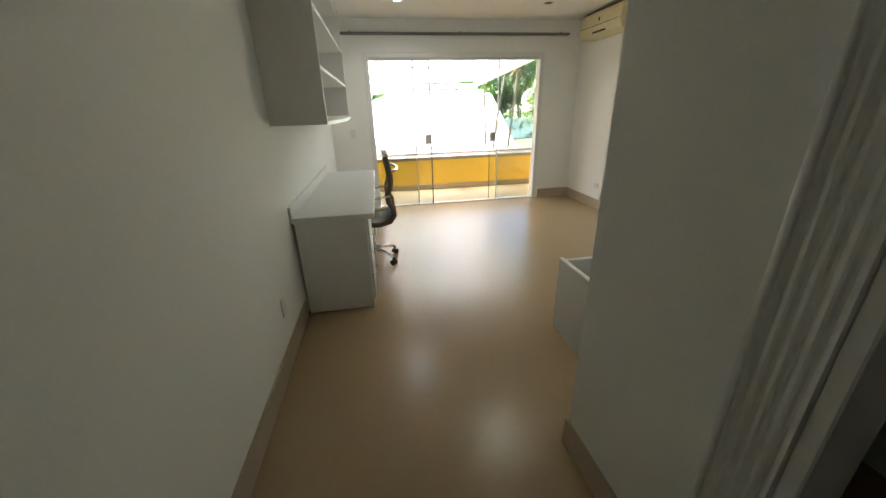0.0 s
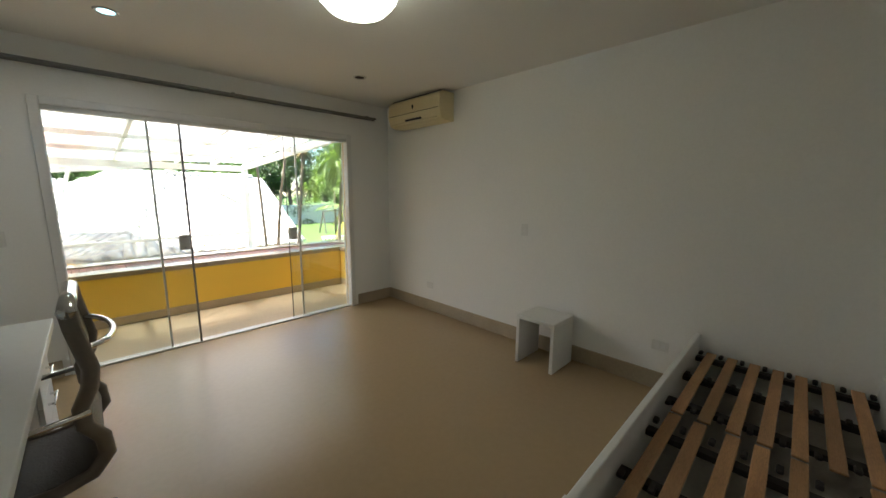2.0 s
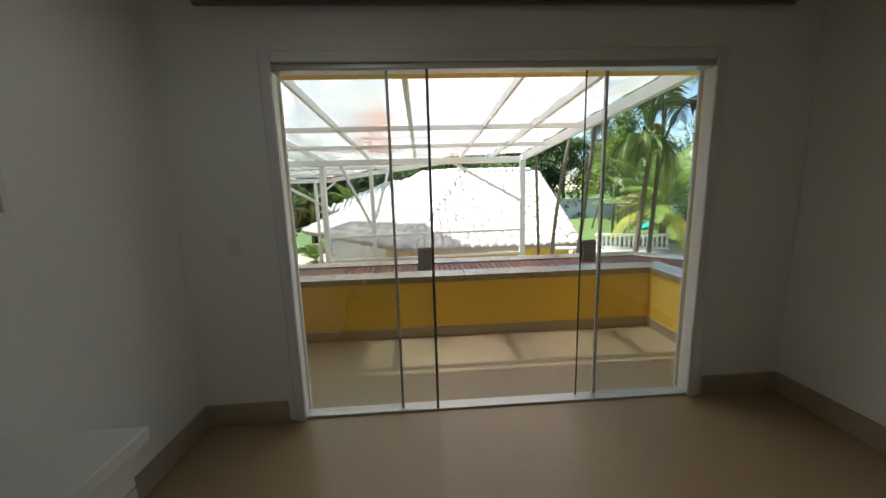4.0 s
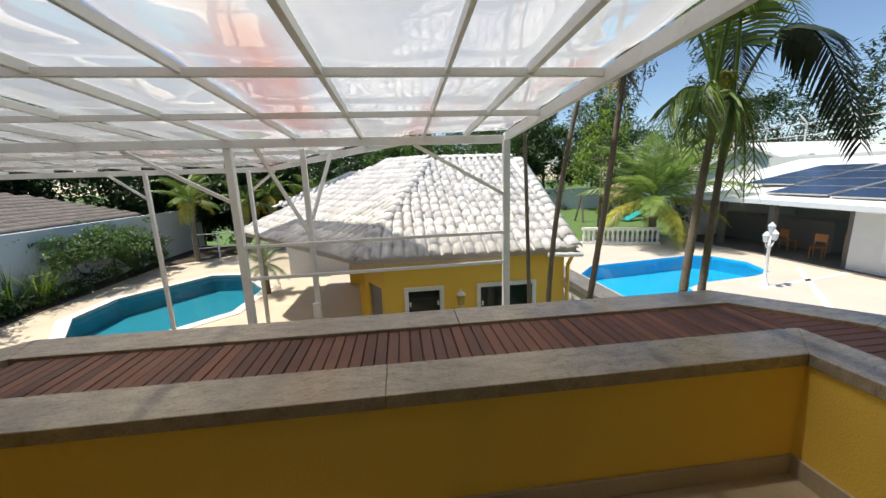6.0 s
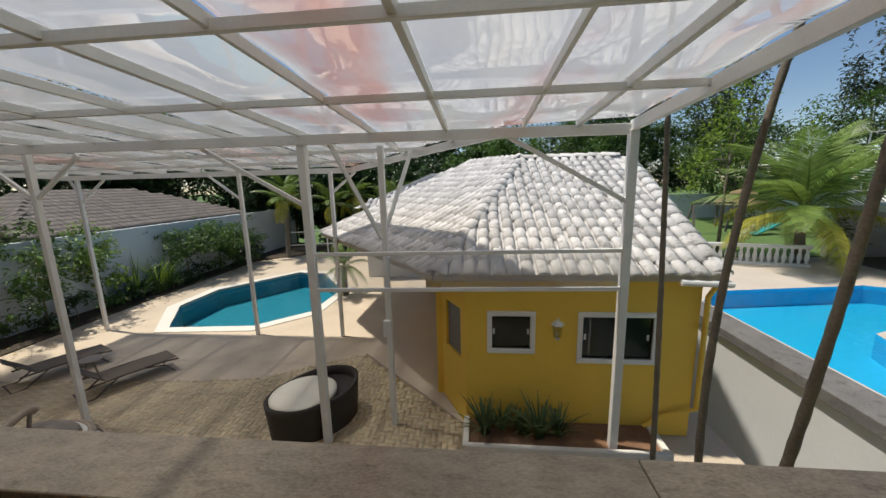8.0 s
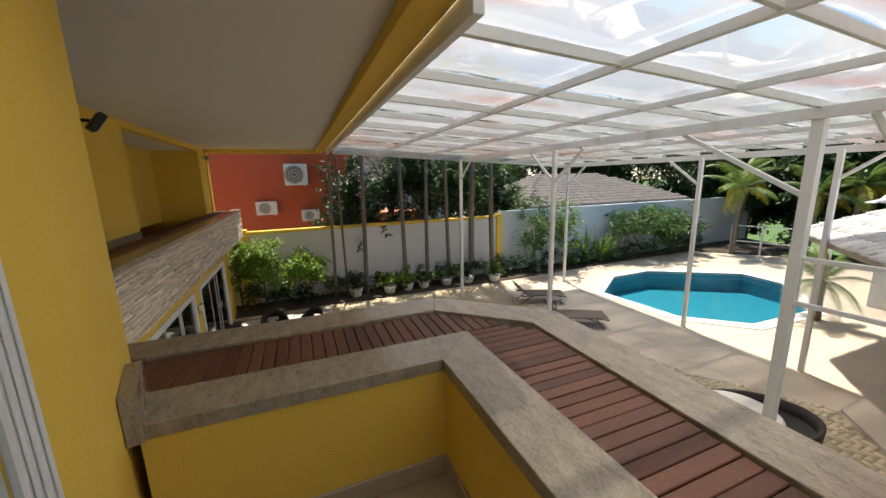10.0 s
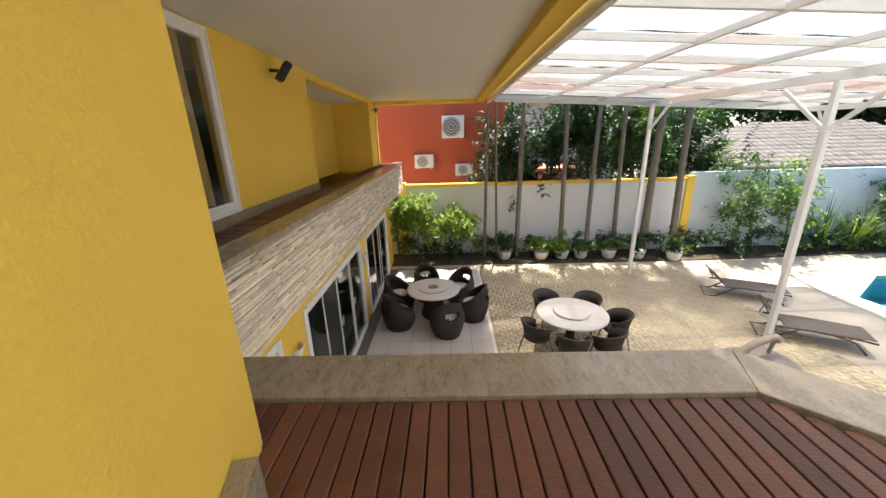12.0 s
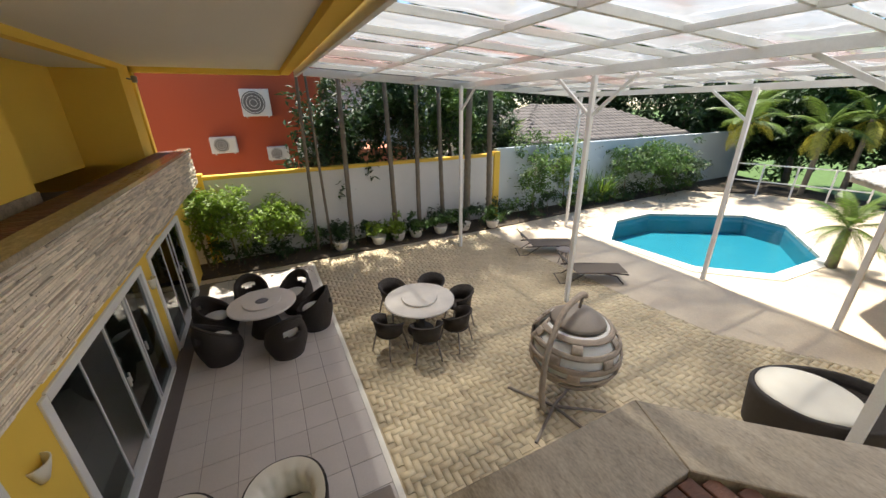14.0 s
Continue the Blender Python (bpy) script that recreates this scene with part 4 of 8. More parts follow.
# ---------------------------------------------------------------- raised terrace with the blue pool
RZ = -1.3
# scaling about the balcony eye point keeps these parts fitted to the camera's view
VIEW_SCALE = Matrix.Translation((1.25, 7.03, 1.45)) @ Matrix.Scale(1.335, 4) @ Matrix.Translation((-1.25, -7.03, -1.45))
POOL2 = [(6.15, 10.95), (8.28, 10.47), (8.55, 10.6), (7.95, 11.9), (7.70, 12.85), (7.95, 13.5), (8.66, 13.80), (10.2, 14.0), (10.95, 14.25), (11.4, 15.3), (11.1, 16.2), (10.6, 16.5), (6.85, 15.95), (6.15, 15.2)]
sheet_with_hole("terrace", [(5.85, 8.6), (40, 8.6), (40, 60), (5.85, 60)], POOL2, RZ, M_TERRACE, "pale pinkish stone terrace round the blue pool", cat="paving")
basin("pool_basin", POOL2, RZ, 0.45, M_POOL2, "bright blue lining of the free-form pool")
water("pool_water", POOL2, RZ - 0.05, M_WATER, "clear blue pool water")
bm = bmesh.new()
box(bm, (5.62, 8.6, G - 0.6), (5.84, 22.0, RZ - 0.16))
box(bm, (5.62, 8.5, G - 0.6), (14.0, 8.6, RZ - 0.16))
solid("retaining_wall", bm, M_BWALL, "white retaining wall under the pool terrace", "wall", kind="structure")
solid("retaining_coping", boxm((5.55, 8.5, RZ - 0.16), (6.1, 22.0, RZ + 0.012), 0.01), mat("stained_dark_coping", (0.16, 0.15, 0.14), 0.8, var=0.35, scale=2, bump=0.4, dirt=0.9, dirt_col=(0.06, 0.055, 0.05)), "weathered coping stained black along its edge", "coping", kind="structure")
for k in range(3):
    a = (6.15 + 0.0, 10.95 + 0.42 * (k + 1))
    solid("pool_step", boxm((6.16, 10.6, RZ - 0.45), (7.9, 10.95 + 0.45 * (k + 1), RZ - 0.10 - 0.10 * k), 0.02), M_POOL2, "blue step inside the pool", "pool step", kind="structure")
for x0, y0, x1, y1 in ((8.7, 11.0, 12.0, 14.4), (8.9, 10.2, 13.5, 12.3), (9.4, 13.1, 13.6, 13.9)):
    v = Vector((x1 - x0, y1 - y0, 0)).normalized()
    bm = bmesh.new()
    bar(bm, (x0, y0, RZ + 0.004), (x1, y1, RZ + 0.004), 0.12, 0.006)
    solid("paving_band", bm, M_TRIM, "white stone band in the terrace paving", "paving", kind="structure")

# balustrade between terrace and lawn
balustrade = thing("balustrade", (9.9, 18.8, RZ), "white stone balustrade beside the pool terrace", "balustrade")
b0, b1 = Vector((8.3, 19.3, RZ)), Vector((11.0, 18.45, RZ))
prof = [(0.045, 0.08), (0.05, 0.1), (0.035, 0.13), (0.065, 0.25), (0.06, 0.32), (0.03, 0.45), (0.045, 0.5), (0.045, 0.54)]
part("rail", barm(b0 + Vector((0, 0, 0.6)), b1 + Vector((0, 0, 0.6)), 0.16, 0.10, bevel=0.01), M_TRIM, balustrade)
part("plinth", barm(b0 + Vector((0, 0, 0.04)), b1 + Vector((0, 0, 0.04)), 0.16, 0.09, bevel=0.01), M_TRIM, balustrade)
for i in range(16):
    p = b0.lerp(b1, (i + 0.5) / 16)
    part("baluster", lathem(prof, 8, p), M_TRIM, balustrade, smooth=True)
lawn = solid("lawn", boxm((7.2, 19.9, RZ), (40, 40, RZ + 0.03)), M_GRASS, "green lawn behind the balustrade", "lawn", kind="structure")

# lamp post
lamp_post = thing("lamp_post", (9.7, 13.3, RZ), "white cast garden lamp post with three lanterns", "lamp post")
LP = Vector((9.7, 13.3, RZ))
part("pole", lathem([(0.13, 0), (0.13, 0.06), (0.08, 0.1), (0.06, 0.3), (0.045, 0.35), (0.04, 1.2), (0.06, 1.25), (0.03, 1.3), (0.03, 1.6), (0, 1.6)], 12, LP), M_TRIM, lamp_post, smooth=True)
for a, zz in ((0, 1.35), (180, 1.35), (90, 1.6)):
    dx, dy = (0.26 * math.cos(radians(a + 20)), 0.26 * math.sin(radians(a + 20))) if zz < 1.5 else (0, 0)
    if zz < 1.5:
        part("arm", tubem([LP + Vector((0, 0, 1.2)), LP + Vector((dx * 0.6, dy * 0.6, 1.18)), LP + Vector((dx, dy, 1.32))], 0.015, 6), M_TRIM, lamp_post)
    head = part("lantern", lathem([(0.03, 0), (0.06, 0.02), (0.09, 0.2), (0.10, 0.21), (0.05, 0.28), (0, 0.33)], 6, LP + Vector((dx, dy, zz))), M_TRIM, lamp_post)
shrink = Matrix.Translation(VIEW_SCALE @ LP) @ Matrix.Scale(0.78, 4) @ Matrix.Translation(-(VIEW_SCALE @ LP))
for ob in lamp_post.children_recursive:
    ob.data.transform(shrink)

# barbecue house
bbq = thing("barbecue_house", (16, 15, RZ), "white open barbecue house with a low roof and solar panels", "barbecue house")
bm = bmesh.new()
box(bm, (12.9, 9.5, RZ), (13.1, 14.0, 0.25))
box(bm, (13.1, 13.75, RZ), (13.8, 14.0, 0.25))
box(bm, (18.4, 9.5, RZ), (18.6, 20.0, 1.2))
box(bm, (12.6, 19.8, RZ), (18.6, 20.0, 0.9))
part("wall", bm, M_BWALL, bbq)
part("floor", boxm((12.6, 9.5, RZ - 0.02), (18.5, 19.9, RZ + 0.02)), M_DARKIN, bbq)
bm = bmesh.new()
vs = [bm.verts.new(v) for v in ((12.1, 9.2, 0.42), (12.1, 18.4, 0.52), (12.9, 20.4, 0.52), (19.0, 20.4, 1.75), (19.0, 9.2, 1.75),
                                (12.1, 9.2, 0.28), (12.1, 18.4, 0.38), (12.9, 20.4, 0.38), (19.0, 20.4, 1.6), (19.0, 9.2, 1.6))]
for f in ((0, 1, 2, 3, 4), (9, 8, 7, 6, 5), (0, 5, 6, 1), (1, 6, 7, 2), (2, 7, 8, 3), (3, 8, 9, 4), (4, 9, 5, 0)):
    bm.faces.new([vs[i] for i in f])
bmesh.ops.recalc_face_normals(bm, faces=bm.faces[:])
broof2 = part("roof", bm, M_BWALL, bbq, "white painted low roof")
slope = math.degrees(math.atan2(1.23, 6.9))
for i in range(4):
    for j in range(5):
        if j == 4 and i < 1:
            continue
        pm = pose(13.05 + 1.05 * i, 10.1 + 1.72 * j, 0.62 + 1.05 * i * math.tan(radians(slope)) * 1.0 + 0.035 * 1.05 * j, 0, -slope, 0)
        for nm, bx, mm in (("panel_edge", ((-0.50, -0.82, -0.01), (0.50, 0.82, 0.03)), M_ALU), ("solar_panel", ((-0.48, -0.8, 0), (0.48, 0.8, 0.04)), M_SOLAR)):
            part(nm, boxm(*bx, 0.0, pm), mm, broof2)
for y in (14.1, 16.2, 18.0):
    part("pillar", boxm((13.0, y - 0.08, RZ), (13.2, y + 0.08, 0.35), 0.01), M_DARKIN, bbq, "dark timber pillar")
part("counter", boxm((14.6, 15.6, RZ), (15.3, 19.6, RZ + 1.0), 0.02), M_DARKM, bbq, "dark curved bar counter")
bm = bmesh.new()
for a, b in (((12.84, 11.2, RZ + 0.35), (12.9, 13.3, RZ + 0.43)), ((12.84, 11.2, 0.0), (12.9, 13.3, 0.08)), ((12.84, 11.2, RZ + 0.43), (12.9, 11.28, 0.0)), ((12.84, 13.22, RZ + 0.43), (12.9, 13.3, 0.0))):
    box(bm, a, b, 0.005)
part("window_frame", bm, M_TRIM, bbq)
part("window_pane", boxm((12.88, 11.28, RZ + 0.43), (12.895, 13.22, 0.0)), clear("pale_window", (0.7, 0.75, 0.75), 0.02, 1.8, milk=0.5), bbq, "pale reflecting window")
EAST = VIEW_SCALE
VIEW_SCALE = None
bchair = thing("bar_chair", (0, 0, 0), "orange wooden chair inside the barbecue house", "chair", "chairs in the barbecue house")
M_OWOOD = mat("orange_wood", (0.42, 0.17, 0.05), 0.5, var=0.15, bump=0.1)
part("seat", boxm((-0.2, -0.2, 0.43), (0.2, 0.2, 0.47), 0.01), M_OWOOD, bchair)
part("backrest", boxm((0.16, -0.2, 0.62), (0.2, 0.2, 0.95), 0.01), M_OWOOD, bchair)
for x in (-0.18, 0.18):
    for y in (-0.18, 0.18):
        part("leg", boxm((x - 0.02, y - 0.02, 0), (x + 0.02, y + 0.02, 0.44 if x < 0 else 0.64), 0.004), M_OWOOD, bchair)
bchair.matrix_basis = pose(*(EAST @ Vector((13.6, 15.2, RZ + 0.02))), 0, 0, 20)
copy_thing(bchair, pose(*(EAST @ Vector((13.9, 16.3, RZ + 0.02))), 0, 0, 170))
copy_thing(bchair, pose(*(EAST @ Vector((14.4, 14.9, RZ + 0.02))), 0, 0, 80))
VIEW_SCALE = EAST
# gabled house and chimney beyond it
gable_house = thing("gabled_house", (24, 25, RZ), "white gabled house behind the barbecue house", "house")
bm = bmesh.new()
vs = [bm.verts.new((x, y, z)) for x in (22.0, 30.0) for y, z in ((22.8, RZ), (28.6, RZ), (28.6, 1.5), (25.7, 2.75), (22.8, 1.5))]
for f in ((0, 1, 2, 3, 4), (9, 8, 7, 6, 5), (0, 4, 9, 5), (1, 6, 7, 2)):
    bm.faces.new([vs[i] for i in f])
part("wall", bm, M_BWALL, gable_house)
bm = bmesh.new()
for s in (-1, 1):
    bar(bm, (21.8, 25.7, 2.82), (21.8, 25.7 + s * 3.3, 1.40), 0.25, 0.14)
    q = [bm.verts.new((x, y, z)) for x, y, z in ((21.7, 25.7, 2.9), (30, 25.7, 2.9), (30, 25.7 + s * 3.3, 1.46), (21.7, 25.7 + s * 3.3, 1.46))]
    bm.faces.new(q)
part("roof", bm, M_BWALL, gable_house)
ch = part("chimney", boxm((20.0, 20.9, 0.5), (20.5, 21.5, 1.75), 0.01), M_BWALL, gable_house)
part("chimney_cap", boxm((19.9, 20.8, 1.75), (20.6, 21.6, 1.85), 0.01), M_BWALL, ch)
part("chimney_hood", boxm((20.05, 20.95, 1.85), (20.45, 21.45, 2.05), 0.05), M_BWALL, ch)
part("long_wall", boxm((19.2, 10.0, RZ), (19.5, 22.0, 1.9)), M_BWALL, gable_house)
# sports-net fence behind
net = thing("sports_net", (26, 26, RZ), "tall grey sports net on thin posts", "net fence")
for i in range(9):
    y = 14 + i * 2.4
    part("post", tubem([(26, y, RZ), (26, y, 4.0), (25.4, y, 4.5)], 0.05, 6), M_WHITEM, net)
for z in (2.5, 3.3, 4.0):
    part("line", tubem([(26, 14, z), (26, 33.2, z)], 0.02, 5), M_WHITEM, net)
# far white wall, play frame and small gazebo on the lawn
solid("far_wall", boxm((8, 33, RZ), (24, 33.2, 0.35)), M_BWALL, "white far boundary wall behind the lawn", "wall", kind="structure")
play = thing("swing_frame", (13.2, 25.5, RZ), "dark timber swing frame on the lawn", "swing frame")
for s in (-1, 1):
    part("leg", barm((12.4 + s * 1.0, 25.0, RZ), (12.4 + s * 0.9, 25.5, RZ + 1.5), 0.08), M_DARKIN, play)
    part("leg", barm((12.4 + s * 1.0, 26.0, RZ), (12.4 + s * 0.9, 25.5, RZ + 1.5), 0.08), M_DARKIN, play)
part("crossbar", barm((11.4, 25.5, RZ + 1.5), (13.4, 25.5, RZ + 1.5), 0.09), M_DARKIN, play)
part("slide", barm((13.6, 24.6, RZ + 0.1), (15.0, 25.2, RZ + 0.5), 0.5, 0.06), mat("turquoise_plastic", (0.02, 0.35, 0.33), 0.4), play, "turquoise plastic slide")
gazebo = thing("garden_hut", (15, 27.5, RZ), "small thatched garden hut on the lawn", "hut")
part("roof", lathem([(1.3, 1.3), (0.4, 2.0), (0, 2.1)], 8, (15, 27.5, RZ)), M_DRY, gazebo)
for a in range(4):
    part("post", tubem([(15 + math.cos(a * 1.57 + 0.8), 27.5 + math.sin(a * 1.57 + 0.8), RZ), (15 + math.cos(a * 1.57 + 0.8), 27.5 + math.sin(a * 1.57 + 0.8), RZ + 1.4)], 0.06, 6), M_BARK, gazebo)

VIEW_SCALE = None
RZ = -2.22

# ---------------------------------------------------------------- west boundary
bm = bmesh.new()
box(bm, (-13.4, -6, G - 0.2), (-13.2, 14.9, -0.38))
solid("boundary_wall", bm, M_BWALL, "white boundary wall with a yellow top", "wall", kind="structure")
solid("boundary_cap", boxm((-13.44, -6, -0.38), (-13.16, 14.9, -0.27), 0.01), M_YELLOW, "yellow painted coping on the boundary wall", "coping", kind="structure")
solid("boundary_wall", boxm((-13.6, 15.1, G - 0.2), (-13.4, 34, -0.12)), mat("bluish_wall_paint", (0.60, 0.65, 0.68), 0.85, var=0.05, scale=0.6, bump=0.1), "pale bluish boundary wall of the neighbour", "wall", kind="structure")
for y in (4.6, 14.95):
    solid("boundary_pillar", boxm((-13.46, y - 0.14, G), (-13.12, y + 0.14, -0.2), 0.01), M_YELLOW, "yellow painted pillar in the boundary wall", "pillar", kind="structure")
solid("planting_bed", prismm([(-13.2, -6), (-12.0, -6), (-11.95, 8), (-11.9, 15), (-12.2, 20), (-12.4, 27), (-9.5, 29.5), (-5, 31), (-13.4, 34)], G - 0.05, G + 0.03), M_EARTH, "dark planting bed along the wall", "planting bed", kind="structure")
# neighbour: terracotta facade
orange_house = thing("terracotta_house", (-19, 3, G), "terracotta painted neighbour house with outdoor air-conditioners", "house")
part("wall", boxm((-21, -6, G), (-17.0, 9.0, 4.2)), M_ORANGE, orange_house)
part("wall", boxm((-21.5, 9.0, G), (-17.3, 12.6, -0.2)), mat("faded_terracotta", (0.62, 0.26, 0.16), 0.85), orange_house, "lower faded terracotta wing")
part("ledge", boxm((-17.0, -6, -1.05), (-16.92, 9.0, -0.95)), M_BWALL, orange_house, "pale ledge along the facade")


def condenser(y0, y1, z0, z1, label):
    th = thing("air_conditioner_unit", (-16.9, (y0 + y1) / 2, z0), label, "air conditioner", "outdoor units on the terracotta wall")
    part("case", boxm((-16.98, y0, z0), (-16.62, y1, z1), 0.02), M_ACC, th)
    r = (z1 - z0) * 0.40
    yc, zc = y0 + (y1 - y0) * 0.42, (z0 + z1) / 2
    rot = Matrix.Translation((-16.615, yc, zc)) @ pose(0, 0, 0, 0, 90, 0)
    bm = lathem([(0, 0.0), (r, 0.0), (r, 0.008), (r * 1.06, 0.008), (r * 1.06, -0.01)], 20)
    bm.transform(rot)
    fan = part("fan_opening", bm, M_DARKM, th, "dark round fan opening")
    for k in range(3):
        bm = lathem([(r * (0.3 + 0.3 * k), 0.012), (r * (0.3 + 0.3 * k) + 0.012, 0.016), (r * (0.3 + 0.3 * k) + 0.02, 0.012)], 18)
        bm.transform(rot)
        part("guard_ring", bm, M_ACC, fan)
    part("bracket", boxm((-17.0, y0 + 0.1, z0 - 0.05), (-16.65, y0 + 0.14, z0), 0.003), M_ALU, th)
    part("bracket", boxm((-17.0, y1 - 0.14, z0 - 0.05), (-16.65, y1 - 0.1, z0), 0.003), M_ALU, th)


condenser(4.78, 5.64, 0.02, 0.60, "white outdoor air-conditioner unit on the terracotta wall")
condenser(6.05, 7.03, 1.28, 2.22, "large square outdoor air-conditioner unit, high on the wall")
condenser(6.62, 7.40, -0.35, 0.15, "small outdoor air-conditioner unit low on the wall")
condenser(7.75, 8.60, -0.30, 0.20, "small outdoor air-conditioner unit beside another")
pale = thing("pale_house", (-24, 14, G), "pale blue house behind the trees", "house")
part("wall", boxm((-28, 9.2, G), (-22, 16, 3.0)), mat("pale_blue_render", (0.55, 0.66, 0.72), 0.85), pale)
part("roof", boxm((-28.5, 8.8, 3.0), (-21.5, 16.4, 3.2)), M_BWALL, pale)
grey_house = thing("grey_roof_house", (-18, 24, G), "neighbour house with a dark grey tile roof", "house")
part("wall", boxm((-22, 17.5, G), (-14.6, 29, -0.1)), M_BWALL, grey_house)
bm = bmesh.new()
gr = [Vector(v) for v in ((-14.2, 17.0, -0.15), (-14.2, 29.5, -0.15), (-18.3, 25.5, 1.55), (-18.3, 21.0, 1.55), (-22.4, 17.0, -0.15), (-22.4, 29.5, -0.15))]
vs = [bm.verts.new(v) for v in gr]
for f in ((0, 1, 2, 3), (4, 0, 3), (5, 4, 3, 2), (1, 5, 2), (4, 5, 1, 0)):
    bm.faces.new([vs[i] for i in f])
bmesh.ops.recalc_face_normals(bm, faces=bm.faces[:])
groof = part("roof", bm, M_GTILE, grey_house, "dark grey interlocking tile roof")
flat = finish("flat_tile", boxm((-0.15, 0, 0), (0.15, 0.42, 0.025)), M_GTILE)
stuff_from("roof_tiles", flat, tile_spots([gr[0], gr[1], gr[2], gr[3]], 0.31, 0.36) + tile_spots([gr[4], gr[0], gr[3]], 0.31, 0.36), M_GTILE, groof, "dark grey roof tiles")
# white frame gate by the pool
gate = thing("garden_gate", (-9.5, 28.3, G), "white tubular gate and screen beyond the pool", "gate")
g0, g1 = Vector((-11.0, 28.2, G)), Vector((-6.2, 29.6, G))
for i in range(5):
    p = g0.lerp(g1, i / 4)
    part("post", barm(p, p + Vector((0, 0, 1.6)), 0.06), M_WHITEM, gate)
for z in (0.75, 1.57):
    part("rail", barm(g0 + Vector((0, 0, z)), g1 + Vector((0, 0, z)), 0.05), M_WHITEM, gate)

# tiled eave of the house's east wing
eave = thing("east_eave", (5.6, 7, 3.1), "white soffit and clay tile eave of the house's east wing", "eave", kind="structure")
part("soffit", boxm((4.95, 4.5, 3.08), (7.5, 8.15, 3.16), 0.01), M_TRIM, eave)
for k in range(14):
    part("eave_tile", tubem([(4.9, 4.7 + 0.255 * k, 3.17), (5.4, 4.7 + 0.255 * k, 3.38)], 0.11, 10, True, 0.6), M_TILE, eave)

# ---------------------------------------------------------------- plants
def leaf_cloud(name, blobs, n, size, material, parent, seed, shape=0.45, label=""):
    """Many small bent leaves spread over uneven clumps; blobs are (centre, radii, share)."""
    rnd = random.Random(seed)
    vs, fs = [], []
    tot = sum(b[2] for b in blobs)
    for c, r, share in blobs:
        c = Vector(c)
        sub = [(Vector([rnd.gauss(0, 0.5) for _ in range(3)]), rnd.uniform(0.25, 0.5)) for _ in range(9)]
        for _ in range(int(n * share / tot)):
            s, w = rnd.choice(sub)
            d = Vector([rnd.gauss(0, 1) for _ in range(3)]).normalized() * w * rnd.uniform(0.45, 1.0) + s
            p = c + Vector((d.x * r[0], d.y * r[1], d.z * r[2]))
            ax = Vector((rnd.uniform(-1, 1), rnd.uniform(-1, 1), rnd.uniform(-0.7, 0.5))).normalized()
            sd = ax.cross(Vector((rnd.uniform(-.4, .4), rnd.uniform(-.4, .4), 1))).normalized()
            up = sd.cross(ax)
            l = size * rnd.uniform(0.6, 1.35)
            k = len(vs)
            vs += [tuple(p), tuple(p + ax * l * 0.5 + sd * l * shape * 0.5 + up * l * 0.07), tuple(p + ax * l - up * l * 0.12), tuple(p + ax * l * 0.5 - sd * l * shape * 0.5 + up * l * 0.07)]
            fs += [(k, k + 1, k + 2, k + 3)]
    me = bpy.data.meshes.new(name)
    me.from_pydata(vs, [], fs)
    me.materials.append(material)
    ob = new(name, me)
    ob.parent = parent
    ob.matrix_parent_inverse = parent.matrix_basis.inverted()
    return tagged(ob, label)


def broad_tree(name, at, h, r, n, size, material, seed, label, cat="tree", trunk=0.12, group="", low=0.35):
    rnd = random.Random(seed)
    at = Vector(at)
    th = thing(name, at, label, cat, group)
    bend = Vector((rnd.uniform(-.1, .1) * h, rnd.uniform(-.1, .1) * h, 0))
    pts = [at, at + bend * 0.4 + Vector((0, 0, h * 0.35)), at + bend + Vector((0, 0, h * 0.7))]
    bm = tubem(pts, [trunk, trunk * 0.75, trunk * 0.4], 8)
    blobs = []
    for i in range(7):
        a = i * 2.4 + rnd.uniform(0, 1)
        q = at + bend + Vector((math.cos(a) * r * 0.62, math.sin(a) * r * 0.62, h * rnd.uniform(low + 0.15, 0.95)))
        tube(bm, [pts[1].lerp(pts[2], rnd.random()), q.lerp(pts[2], 0.4), q], [trunk * 0.4, trunk * 0.22, trunk * 0.08], 5)
        blobs.append((q, (r * 0.62, r * 0.62, h * 0.22), rnd.uniform(0.6, 1.2)))
    blobs.append((at + bend + Vector((0, 0, h * 0.8)), (r * 0.8, r * 0.8, h * 0.26), 1.6))
    part("trunk", bm, M_BARK, th, smooth=True)
    leaf_cloud("crown", blobs, n, size, material, th, seed)
    return th


